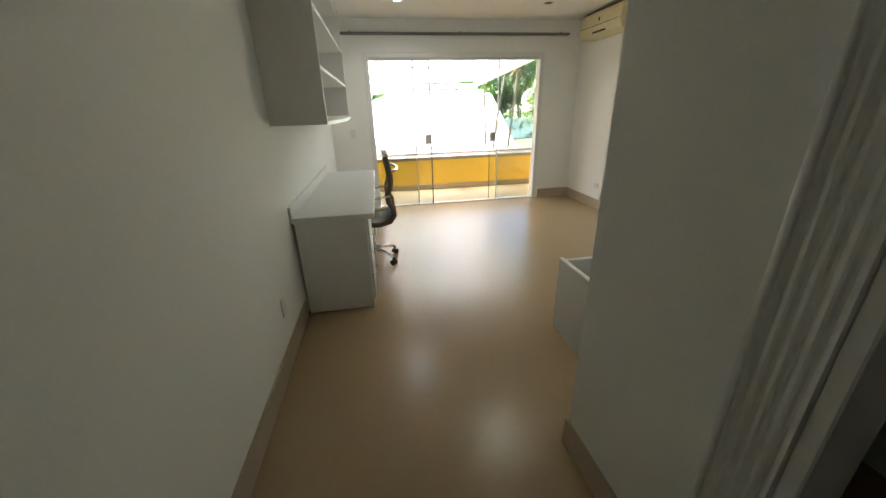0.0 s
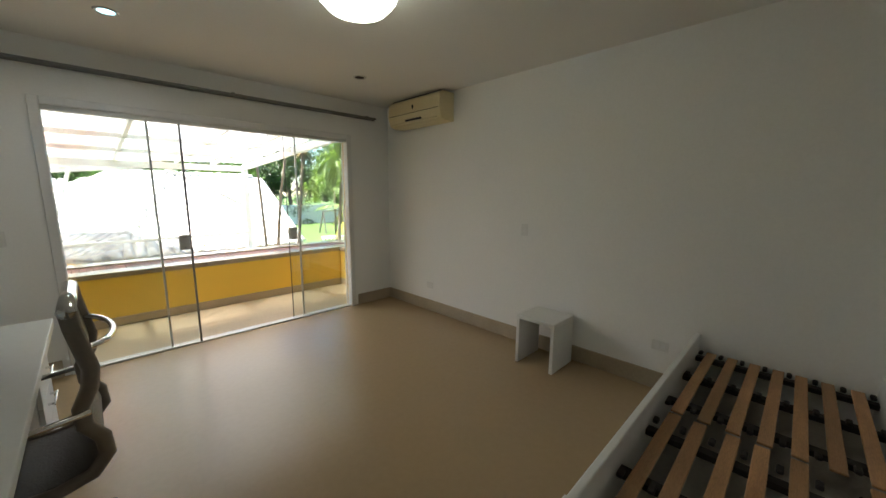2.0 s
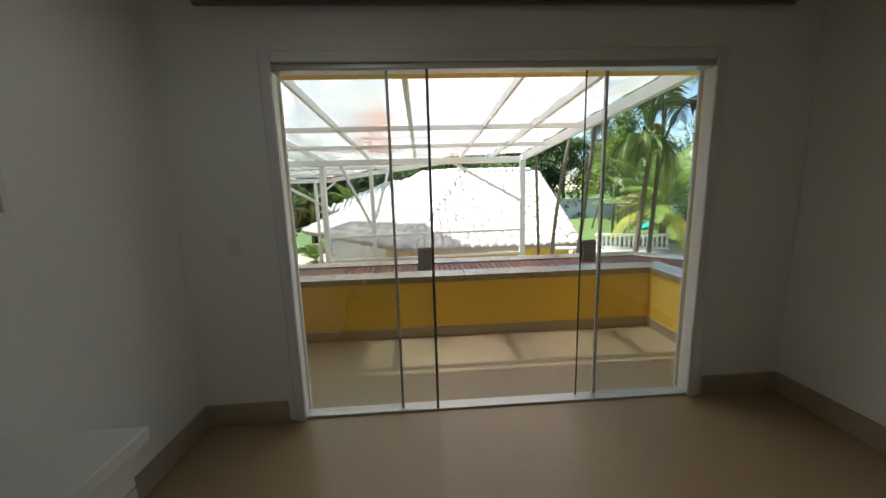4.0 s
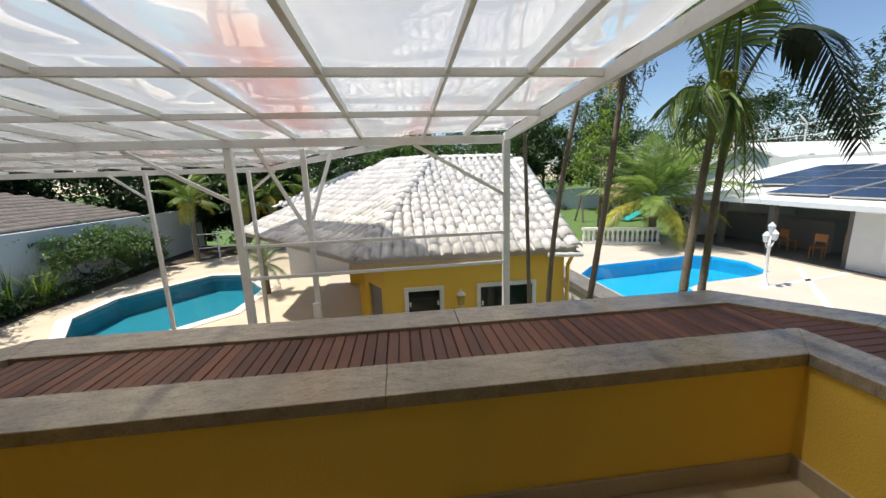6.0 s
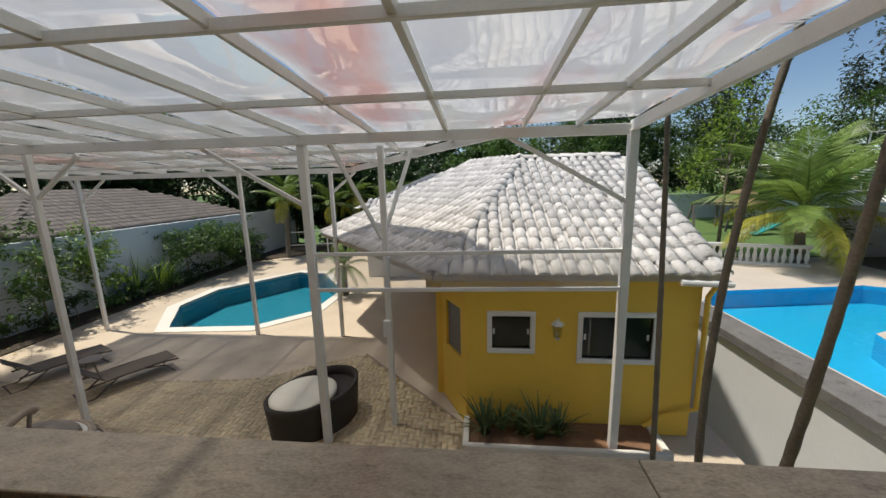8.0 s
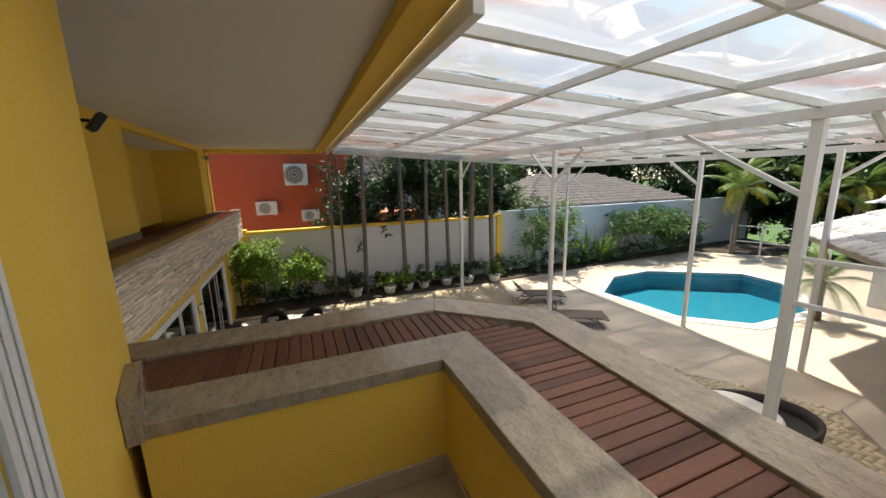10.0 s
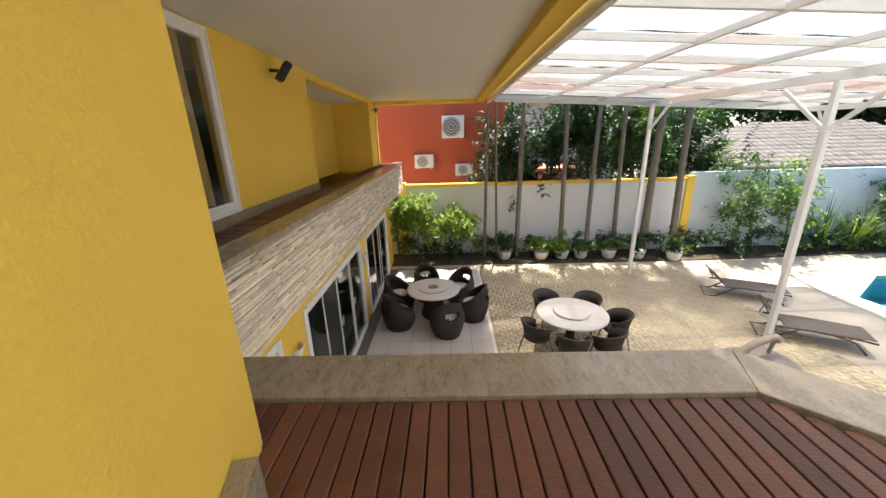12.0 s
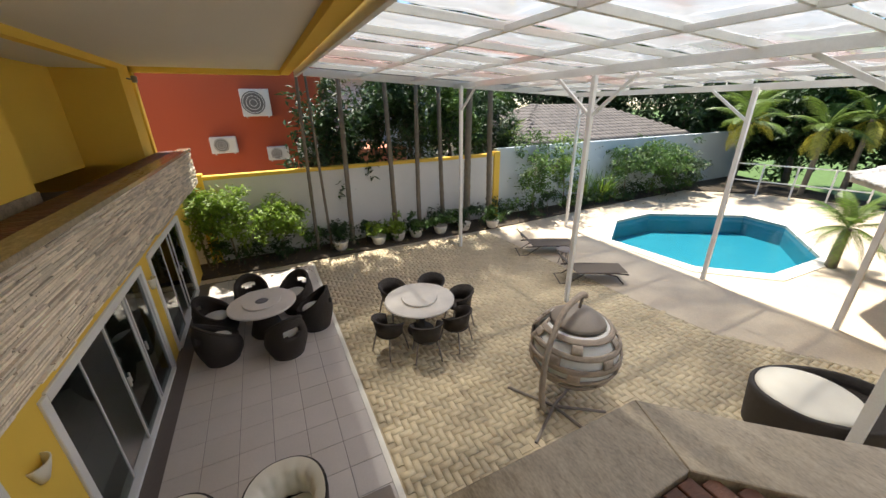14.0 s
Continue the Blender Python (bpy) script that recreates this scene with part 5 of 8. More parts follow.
def frond_mesh(name, length, droop, width, n, material, seed, rise=0.35, fold=0.25):
    """A feather palm leaf along +x: arched rib with narrow drooping leaflets on both sides."""
    rnd = random.Random(seed)
    bm = bmesh.new()

    def at_(t):
        return Vector((length * (t - 0.12 * t * t), 0, length * (rise * t - droop * t * t)))

    ribs = [at_(i / 10) for i in range(11)]
    tube(bm, ribs, [0.022 * (1 - 0.85 * i / 10) * max(0.6, length / 2.5) for i in range(11)], 5)
    for i in range(n):
        t = 0.12 + 0.88 * i / (n - 1)
        p = at_(t)
        ax = (at_(min(1, t + 0.02)) - at_(t - 0.02)).normalized()
        w = width * math.sin(math.pi * min(1, 0.18 + 0.80 * t)) ** 0.7 * rnd.uniform(0.85, 1.1)
        for s in (-1, 1):
            out = (Vector((0.45, s, 0)) + Vector((0, 0, -fold))).normalized()
            d = (out + ax * 0.25).normalized()
            m1 = p + d * w * 0.5 + Vector((0, 0, 0.04 * w))
            e1 = p + d * w + Vector((0, 0, -0.22 * w * rnd.uniform(0.6, 1.6)))
            b = ax * (0.030 * length / n * 22 * 0.95)
            v = [bm.verts.new(p - b * 0.5), bm.verts.new(p + b * 0.5), bm.verts.new(m1 + b * 0.55), bm.verts.new(m1 - b * 0.55), bm.verts.new(e1)]
            bm.faces.new((v[0], v[1], v[2], v[3]))
            bm.faces.new((v[3], v[2], v[4]))
    return finish(name, bm, material)


def palm(name, foot, top, radius, fronds, label, group="", ring_n=26, bend=0.15, via=None):
    """Slender palm: ringed trunk between two points and a crown of fronds; fronds = list of (mesh, how many, tilt low, tilt high, scale)."""
    foot, top = Vector(foot), Vector(top)
    rnd = random.Random(hash((round(foot.x * 10), round(foot.y * 10))) % 1000)
    th = thing(name, foot, label, "palm", group)
    pts, rad = [], []
    mid = Vector(via) if via else foot.lerp(top, 0.5) + Vector((rnd.uniform(-bend, bend), rnd.uniform(-bend, bend), 0))
    for i in range(ring_n * 2 + 1):
        t = i / (ring_n * 2)
        p = foot * (1 - t) ** 2 + mid * 2 * t * (1 - t) + top * t * t
        pts.append(p)
        rad.append(radius * (1.15 - 0.35 * t) * (1.05 if i % 2 else 0.94))
    part("trunk", tubem(pts, rad, 10), M_BARK, th, smooth=True)
    k = 0
    for mesh, count, lo, hi, sc in fronds:
        for i in range(count):
            a = 137.5 * k + rnd.uniform(-15, 15)
            k += 1
            tilt = lo + (hi - lo) * (i + 0.5) / count
            m = Matrix.Translation(top) @ pose(0, 0, 0, 0, 0, a) @ pose(0, 0, 0, 0, -tilt, 0) @ Matrix.Scale(sc * rnd.uniform(0.88, 1.1), 4)
            ob = piece("frond", mesh, m, th)
    return th


F_GREEN = frond_mesh("frond", 2.0, 0.55, 0.6, 42, M_PALM, 1)
F_YEL = frond_mesh("frond", 2.0, 0.62, 0.55, 42, M_PALMY, 2)
F_COCO = frond_mesh("frond", 2.0, 0.5, 0.62, 44, mat("coconut_leaflet", (0.20, 0.29, 0.06), 0.45, var=0.3, scale=1.2, fine=12, bump=0.0, island=0.35, transl=0.35), 6)
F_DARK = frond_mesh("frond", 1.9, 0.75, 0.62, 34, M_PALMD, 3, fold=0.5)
F_HANG = frond_mesh("frond", 1.7, 0.9, 0.5, 36, M_PALM, 4, rise=0.1, fold=0.7)
F_DRY = frond_mesh("frond", 1.5, 0.9, 0.35, 22, M_DRY, 5, rise=0.1, fold=0.8)

M_SHAFT = mat("palm_crown_shaft", (0.20, 0.27, 0.09), 0.5, var=0.2, scale=3, fine=20, bump=0.1)

# slender palms between the pergola and the pool wall
GP = "slender palms by the pergola"
palm("palm", (3.52, 11.6, G), (3.22, 11.65, 4.6), 0.033, [(F_GREEN, 6, 25, 75, 0.8)], "slender palm with a thin ringed trunk", GP, via=(3.42, 11.6, 0.6))
palm("palm", (3.36, 10.2, G), (4.25, 10.3, 4.6), 0.033, [(F_GREEN, 6, 20, 75, 0.8)], "leaning palm with a dark slim trunk", GP, via=(2.78, 10.25, 0.9))
palm("palm", (2.92, 9.45, G), (3.58, 9.38, 2.75), 0.034, [(F_DRY, 6, -75, -35, 0.42), (F_GREEN, 4, 45, 85, 0.6)], "leaning palm beside the pool wall with dry fronds", GP, via=(3.40, 9.36, 0.4))
def frond_along(th, p0, p1, p2, width, n, hang, material, seed, t0=0.2, leaf=0.030, label=""):
    """A feather leaf on an arched rib from p0 over p1 to p2, its leaflets bent down by their weight."""
    rnd = random.Random(seed)
    p0, p1, p2 = Vector(p0), Vector(p1), Vector(p2)
    bm = bmesh.new()

    def rib(t):
        return p0 * (1 - t) ** 2 + p1 * 2 * t * (1 - t) + p2 * t * t

    tube(bm, [rib(i / 14) for i in range(15)], [0.020 * (1 - 0.8 * i / 14) for i in range(15)], 6)
    for i in range(n):
        t = t0 + (1 - t0) * i / (n - 1)
        p = rib(t)
        ax = (rib(min(1, t + 0.03)) - rib(t - 0.03)).normalized()
        side = ax.cross(Vector((0, 0, 1))).normalized()
        w = width * math.sin(math.pi * min(1, 0.25 + 0.68 * (t - t0) / (1 - t0))) ** 0.6
        for s in (-1, 1):
            l = w * rnd.uniform(0.85, 1.12)
            d = (side * s * (1.0 - 0.35 * hang) + ax * 0.55 + Vector((rnd.uniform(-.08, .08), rnd.uniform(-.08, .08), -hang * 0.55))).normalized()
            pr = None
            q = p.copy()
            for j in range(4):
                hw = leaf * (0.55, 1.0, 0.8, 0.05)[j] * 0.5
                cur = (bm.verts.new(q - ax * hw), bm.verts.new(q + ax * hw))
                if pr:
                    bm.faces.new((pr[0], pr[1], cur[1], cur[0]))
                pr = cur
                q = q + d * l / 3
                d = (d + Vector((0, 0, -0.38 * hang))).normalized()
    part("frond", bm, material, th, label)


big = palm("palm", (3.92, 8.95, G), (4.22, 9.0, 1.75), 0.042, [], "stout palm with hanging fronds close to the balcony", GP, via=(4.0, 8.97, 0.0))
big2 = palm("palm", (4.25, 9.05, G), (4.36, 9.0, 1.55), 0.038, [], "second stout palm, drooping fronds with shade in their colour", GP, via=(4.3, 9.03, 0.0))
part("crown_shaft", tubem([(4.22, 9.0, 1.70), (4.21, 9.0, 1.95), (4.20, 9.0, 2.2)], [0.040, 0.046, 0.028], 12), M_SHAFT, big, "smooth green crown shaft", smooth=True)
part("crown_shaft", tubem([(4.36, 9.0, 1.50), (4.38, 9.0, 1.75), (4.40, 9.0, 2.0)], [0.036, 0.042, 0.025], 12), M_SHAFT, big2, "smooth green crown shaft", smooth=True)
# fronds rising out of the shafts and arching over
for k, (dx, dy, up, out, down, w) in enumerate(((-0.5, 0.35, 1.5, 0.9, 0.5, 0.42), (-0.15, 0.6, 1.9, 0.9, 1.2, 0.45), (0.35, 0.6, 1.9, 1.0, 1.1, 0.45), (-0.1, -0.35, 1.6, 0.7, 1.1, 0.40), (0.10, 0.10, 2.2, 0.6, 1.9, 0.42), (0.7, 0.3, 1.7, 1.2, 0.8, 0.45))):
    c = Vector((4.20, 9.0, 2.12))
    d = Vector((dx, dy, 0)).normalized()
    frond_along(big, c, c + d * out * 0.35 + Vector((0, 0, up)), c + d * out * 1.5 + Vector((0, 0, down)), w, 34, 0.75, M_PALM, 40 + k, 0.2)
# hanging fans close to the trunk
for k, (dx, dy, out, down, mm) in enumerate(((0.9, -0.25, 0.42, 0.75, M_PALM), (0.35, -0.5, 0.30, 0.95, M_PALM), (-0.5, -0.2, 0.28, 0.55, M_PALM), (0.7, 0.35, 0.45, 0.50, M_PALMY), (1.0, 0.0, 0.30, 1.0, M_PALMY), (-0.2, 0.5, 0.34, 0.35, M_PALM), (-0.8, 0.1, 0.42, 0.15, M_PALM))):
    c = Vector((4.21, 9.0, 2.0 + 0.06 * (k % 5)))
    d = Vector((dx, dy, 0)).normalized()
    frond_along(big, c, c + d * out * 0.8 + Vector((0, 0, 0.25)), c + d * out + Vector((0, 0, -down)), 0.46, 22, 0.55 + 0.12 * (k % 4), mm, 60 + k, 0.12, 0.024)
# fronds of the second palm, two with the eave's shade put into their colour
frond_along(big2, (4.38, 9.0, 1.85), (4.72, 8.85, 3.55), (5.72, 8.9, 1.62), 0.56, 46, 0.85, M_PALMD, 71, 0.36, 0.042, "drooping frond, eave shade in its colour")
frond_along(big2, (4.40, 9.0, 1.95), (4.62, 9.3, 3.3), (5.3, 9.9, 2.5), 0.48, 38, 0.8, M_PALMD, 72, 0.3, 0.036, "drooping frond, eave shade in its colour")
frond_along(big2, (4.40, 9.0, 1.95), (4.30, 8.9, 3.2), (4.05, 8.75, 2.75), 0.42, 34, 0.9, M_PALM, 73, 0.25)

# coconut palm behind the pool, bromeliad bed at its foot
palm("coconut_palm", (14.4, 22.88, RZ), (14.13, 22.74, 0.0), 0.18, [(F_YEL, 7, -40, 5, 1.9), (F_COCO, 15, 0, 78, 2.1)], "young coconut palm with yellowing lower fronds")
broad_tree("shrub", (15.87, 23.41, RZ), 2.0, 1.0, 700, 0.16, M_LEAFD, 31, "dark shrub beside the coconut palm", "shrub", 0.03)
broad_tree("croton_bush", (16.0, 12.33, RZ + 0.3), 1.4, 0.7, 900, 0.14, mat("copper_leaf", (0.22, 0.13, 0.03), 0.5, var=0.3, bump=0, island=0.5, transl=0.25), 32, "copper and green croton bush on a stepped plinth", "shrub", 0.03)
solid("step_plinth", boxm((14.53, 10.19, RZ), (16.78, 13.13, RZ + 0.17), 0.01), M_PATIO, "broad stone step before the white wall", "step", kind="structure")
solid("step_plinth", boxm((15.07, 10.19, RZ + 0.17), (16.78, 12.86, RZ + 0.34), 0.01), M_PATIO, "upper stone step before the white wall", "step", kind="structure")

# trees behind the garden
rb = random.Random(77)
k = 0
for x, y, h, r, mm, sz in ((-9, 37, 6, 3.2, M_LEAFD, 0.34), (-3, 38, 6.5, 3.4, M_LEAFD, 0.34), (3, 37, 6.2, 3.2, M_LEAF, 0.32), (8.5, 36, 6.5, 3.4, M_LEAF, 0.32), (14, 37, 6.3, 3.5, M_LEAF, 0.32), (20, 38, 7, 3.8, M_LEAFD, 0.34),
                           (27, 36, 7, 3.8, M_LEAF, 0.34), (33, 33, 8, 4, M_LEAFD, 0.36), (36, 25, 8, 4, M_LEAF, 0.36), (38, 17, 8.5, 4.2, M_LEAFD, 0.36), (37, 9, 8, 4, M_LEAF, 0.36), (-15, 38, 6, 3.2, M_LEAF, 0.34), (11, 43, 10, 4, M_LEAFD, 0.36),
                           (0, 45, 9, 4.2, M_LEAF, 0.36), (-10, 46, 9, 4.2, M_LEAFD, 0.36), (-22, 40, 8, 4, M_LEAFD, 0.36), (6.5, 30, 4.2, 2.2, M_LEAF, 0.26), (17.5, 32, 4.8, 2.4, M_LEAF, 0.26), (-30, 34, 9, 4.4, M_LEAFD, 0.36), (-33, 24, 9, 4.4, M_LEAF, 0.36), (-6.5, 34.5, 4.5, 2.4, M_LEAFD, 0.28), (-2.0, 33.5, 4.5, 2.4, M_LEAFD, 0.28), (-11, 34.5, 4.5, 2.4, M_LEAFD, 0.28), (2.5, 32, 4.6, 2.2, M_LEAF, 0.28), (11.5, 36, 6, 3, M_LEAFD, 0.3), (-38, 14, 9, 4.4, M_LEAFD, 0.38), (-30, 16, 7, 3.4, M_LEAFD, 0.36), (-27, 21, 6.5, 3.2, M_LEAF, 0.34), (-25, 27, 6.5, 3.4, M_LEAFD, 0.34), (-24, 33, 7, 3.6, M_LEAF, 0.34), (-18, 36, 6.5, 3.2, M_LEAFD, 0.34), (-40, 5, 9, 4.4, M_LEAF, 0.38), (-34, -4, 8, 4, M_LEAFD, 0.36), (-36, 30, 9, 4, M_LEAFD, 0.36), (-21, 29, 5.5, 2.6, M_LEAFD, 0.32), (-17, 33, 5, 2.6, M_LEAFD, 0.32), (-14, 35, 5, 2.6, M_LEAFD, 0.32), (-44, 18, 10, 4.6, M_LEAFD, 0.38), (-28, 10, 6, 2.6, M_LEAFD, 0.34)):
    k += 1
    if x > 5:
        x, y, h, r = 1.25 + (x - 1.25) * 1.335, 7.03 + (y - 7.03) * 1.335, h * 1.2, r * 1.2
    broad_tree("tree", (x, y, RZ - 1.0), h * 1.35, r * 1.15, 8500, sz * 1.2, mm, 200 + k, "broad-leaved tree in the dense belt behind the garden", "tree", 0.2, "trees behind the garden", low=0.05)
# tall feathery trees on the skyline
M_CASU = mat("casuarina_needles", (0.075, 0.105, 0.055), 0.7, var=0.3, bump=0, island=0.5, transl=0.2)
for k, (x, y, h) in enumerate(((13, 40, 12), (17, 44, 13.5), (21, 42, 12), (25, 40, 13), (31, 38, 13), (36, 30, 12.5), (40, 22, 13))):
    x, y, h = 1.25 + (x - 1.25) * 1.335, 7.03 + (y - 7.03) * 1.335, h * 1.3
    broad_tree("casuarina", (x, y, RZ - 1.0), h, 2.6, 2600, 0.5, M_CASU, 300 + k, "tall feathery casuarina on the skyline", "tree", 0.16, "casuarinas on the skyline", low=0.3)
# yellow-leaved tree near the balcony's east side
broad_tree("tree", (12.66, 25.28, RZ), 7.0, 2.0, 1700, 0.2, M_LEAFY, 401, "airy tree with yellow-green leaves behind the pool", "tree", 0.09)

# palms beyond the west pool
for k, (x, y, zt) in enumerate(((-10.9, 28.2, 0.6), (-8.8, 30.5, 0.3), (-7.6, 31.3, 0.7), (-5.6, 31.8, 0.2), (-4.6, 30.9, 0.7), (-12.0, 30.4, 1.2))):
    palm("garden_palm", (x, y, G), (x + 0.1, y, zt), 0.11, [(F_GREEN, 9, -10, 70, 1.05), (F_YEL, 3, -45, -10, 1.0)], "garden palm with arching fronds beyond the pool", "palms beyond the pool")
# palm in the small bed inside the pool's edge
palm("garden_palm", (-4.3, 20.6, G), (-4.25, 20.5, G + 1.2), 0.12, [(F_HANG, 8, -20, 30, 0.62), (F_GREEN, 9, 20, 75, 0.62)], "short bushy palm at the pool edge")

# tall palm trunks along the west wall
for k, (y, r, x) in enumerate(((7.57, 0.05, -12.75), (8.0, 0.04, -12.6), (8.73, 0.075, -12.7), (10.33, 0.08, -12.7), (11.3, 0.075, -12.8), (12.28, 0.075, -12.75), (13.3, 0.12, -12.7), (14.3, 0.10, -12.6))):
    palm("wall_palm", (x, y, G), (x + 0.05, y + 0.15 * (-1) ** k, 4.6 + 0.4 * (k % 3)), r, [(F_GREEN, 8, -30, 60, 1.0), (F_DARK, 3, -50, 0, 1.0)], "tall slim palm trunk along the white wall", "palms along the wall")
# dark leafy trees between wall and neighbour
for k, (x, y, h, r, mm) in enumerate(((-14.6, 8.1, 5.0, 1.0, M_LEAFD), (-15.2, 10.4, 5.2, 1.3, M_LEAFD), (-15.0, 12.2, 5.2, 1.3, M_LEAFD), (-14.8, 13.9, 4.8, 1.1, M_LEAF), (-15.5, 15.6, 4.2, 1.1, M_LEAFD), (-18, 13.5, 5.5, 1.6, M_LEAFD), (-20, 17.5, 5.0, 1.6, M_LEAFD))):
    broad_tree("mango_tree", (x, y, G), h * 1.08, r * 1.15, 3400, 0.24, mm, 500 + k, "dark glossy tree behind the boundary wall", "tree", 0.09, "dark trees behind the wall", low=0.35)
palm("neighbour_palm", (-15.2, 16.6, G), (-15.1, 16.7, -0.2), 0.1, [(F_GREEN, 10, 0, 75, 0.8)], "palm behind the boundary wall")
# light green shrubs at the house end
for k, (x, y, h, r) in enumerate(((-12.6, 5.2, 2.0, 0.62), (-12.5, 6.5, 1.7, 0.55), (-12.8, 4.4, 2.3, 0.6))):
    broad_tree("frangipani_shrub", (x, y, G), h * 1.1, r * 1.35, 1900, 0.17, M_LEAFY, 600 + k, "bright green shrub with bare stems by the wall", "shrub", 0.035, "bright shrubs by the wall", low=0.4)
# shrubs along the pool side of the wall
for k, (x, y, h, r, mm, n) in enumerate(((-12.7, 16.6, 2.2, 0.9, M_LEAF, 800), (-12.9, 18.6, 2.0, 0.6, M_LEAFY, 500), (-12.6, 22.3, 1.9, 1.1, M_LEAF, 1100), (-12.8, 24.6, 1.7, 0.9, M_LEAF, 900), (-12.7, 26.4, 1.2, 0.7, M_LEAFD, 600), (-2.9, 29.5, 1.5, 1.0, M_LEAFY, 800))):
    broad_tree("garden_shrub", (x, y, G), h * 1.45, r * 1.45, n * 3, 0.18, mm, 650 + k, "loose green shrub along the garden wall", "shrub", 0.04, "shrubs along the wall", low=0.25)


def grass_clump(name, at, n, length, width, material, seed, label, cat, spread=0.12, up=0.8, group=""):
    """Long blades rising from one point and arching over."""
    rnd = random.Random(seed)
    at = Vector(at)
    th = thing(name, at, label, cat, group)
    bm = bmesh.new()
    for i in range(n):
        a = rnd.uniform(0, 6.283)
        d = Vector((math.cos(a), math.sin(a), 0))
        s = Vector((-d.y, d.x, 0))
        l = length * rnd.uniform(0.6, 1.1)
        o = at + d * rnd.uniform(0, spread)
        lean = rnd.uniform(0.15, 0.8)
        pr = None
        for j in range(5):
            t = j / 4
            p = o + d * l * lean * t * (0.5 + 0.6 * t) + Vector((0, 0, l * up * t * (1 - 0.45 * lean * t)))
            w = width * (1 - t) ** 0.7 + 0.001
            cur = (bm.verts.new(p - s * w), bm.verts.new(p + s * w))
            if pr:
                bm.faces.new((pr[0], pr[1], cur[1], cur[0]))
            pr = cur
    part("blade_tuft", bm, material, th)
    return th


for k, (x, y) in enumerate(((-12.9, 19.9), (-12.8, 20.8), (-12.9, 21.3))):
    grass_clump("sugar_cane", (x, y, G + 0.02), 40, 2.0, 0.03, M_LEAFY if k % 2 else M_LEAF, 700 + k, "tall cane-like grass clump by the wall", "grass", 0.25, 1.0, "cane clumps by the wall")
M_ALOE = mat("aloe_leaf", (0.10, 0.15, 0.06), 0.5, var=0.2, scale=6, bump=0.1, island=0.2)
for k, (x, y, l) in enumerate(((1.22, 12.45, 0.62), (1.5, 12.6, 0.45), (2.12, 12.42, 0.66), (2.45, 12.5, 0.5), (1.85, 12.5, 0.4))):
    grass_clump("aloe", (x, y, -2.79), 44, l * 1.4, 0.026, M_ALOE, 720 + k, "spiky grey-green aloe in the planter", "aloe", 0.06, 0.85, "aloes in the planter")

# low undergrowth in the bed and potted plants along it
for k in range(26):
    rr = random.Random(800 + k)
    y = 4.6 + k * 0.92
    x = -12.75 + rr.uniform(-0.25, 0.25) + (0.3 if y > 19 else 0)
    broad_tree("bed_plant", (x, y, G), rr.uniform(0.5, 0.95), rr.uniform(0.35, 0.55), 260, 0.16, M_LEAFD if k % 3 else M_LEAF, 820 + k, "low dark leafy plant in the bed", "plant", 0.015, "undergrowth in the bed", low=0.1)
for k, (x, y, mm, h) in enumerate(((-12.4, 8.26, M_LEAFD, 0.75), (-12.3, 9.55, M_LEAFY, 0.4), (-12.34, 10.28, M_LEAFY, 0.6), (-12.36, 10.97, M_LEAF, 0.5), (-12.31, 11.94, M_LEAF, 0.4), (-12.2, 12.9, M_LEAFD, 0.5), (-11.95, 14.02, M_LEAF, 0.7))):
    pot = thing("flower_pot", (x, y, G + 0.03), "white round plant pot with leafy plant", "plant pot", "white pots along the bed")
    part("pot", lathem([(0, 0), (0.14, 0), (0.20, 0.06), (0.25, 0.26), (0.27, 0.30), (0.24, 0.31), (0.22, 0.27), (0, 0.26)], 16, (x, y, G + 0.03)), M_POT, pot, smooth=True)
    leaf_cloud("foliage", [((x, y, G + 0.42 + h * 0.35), (0.34, 0.34, h * 0.5), 1)], 260, 0.17, mm, pot, 900 + k)
rl = random.Random(5)
litter = bmesh.new()
for _ in range(500):
    x, y = rl.uniform(-13.0, -11.0), rl.uniform(3, 26)
    a = rl.uniform(0, 6.28)
    d, s = Vector((math.cos(a), math.sin(a), 0)) * 0.05, Vector((-math.sin(a), math.cos(a), 0)) * 0.02
    p = Vector((x, y, G + 0.04))
    litter.faces.new([litter.verts.new(v) for v in (p - d, p - s, p + d, p + s + Vector((0, 0, 0.015)))])
solid("leaf_litter", litter, M_DRY, "scattered dry leaves on the bed edge", "leaf litter", kind="stuff")


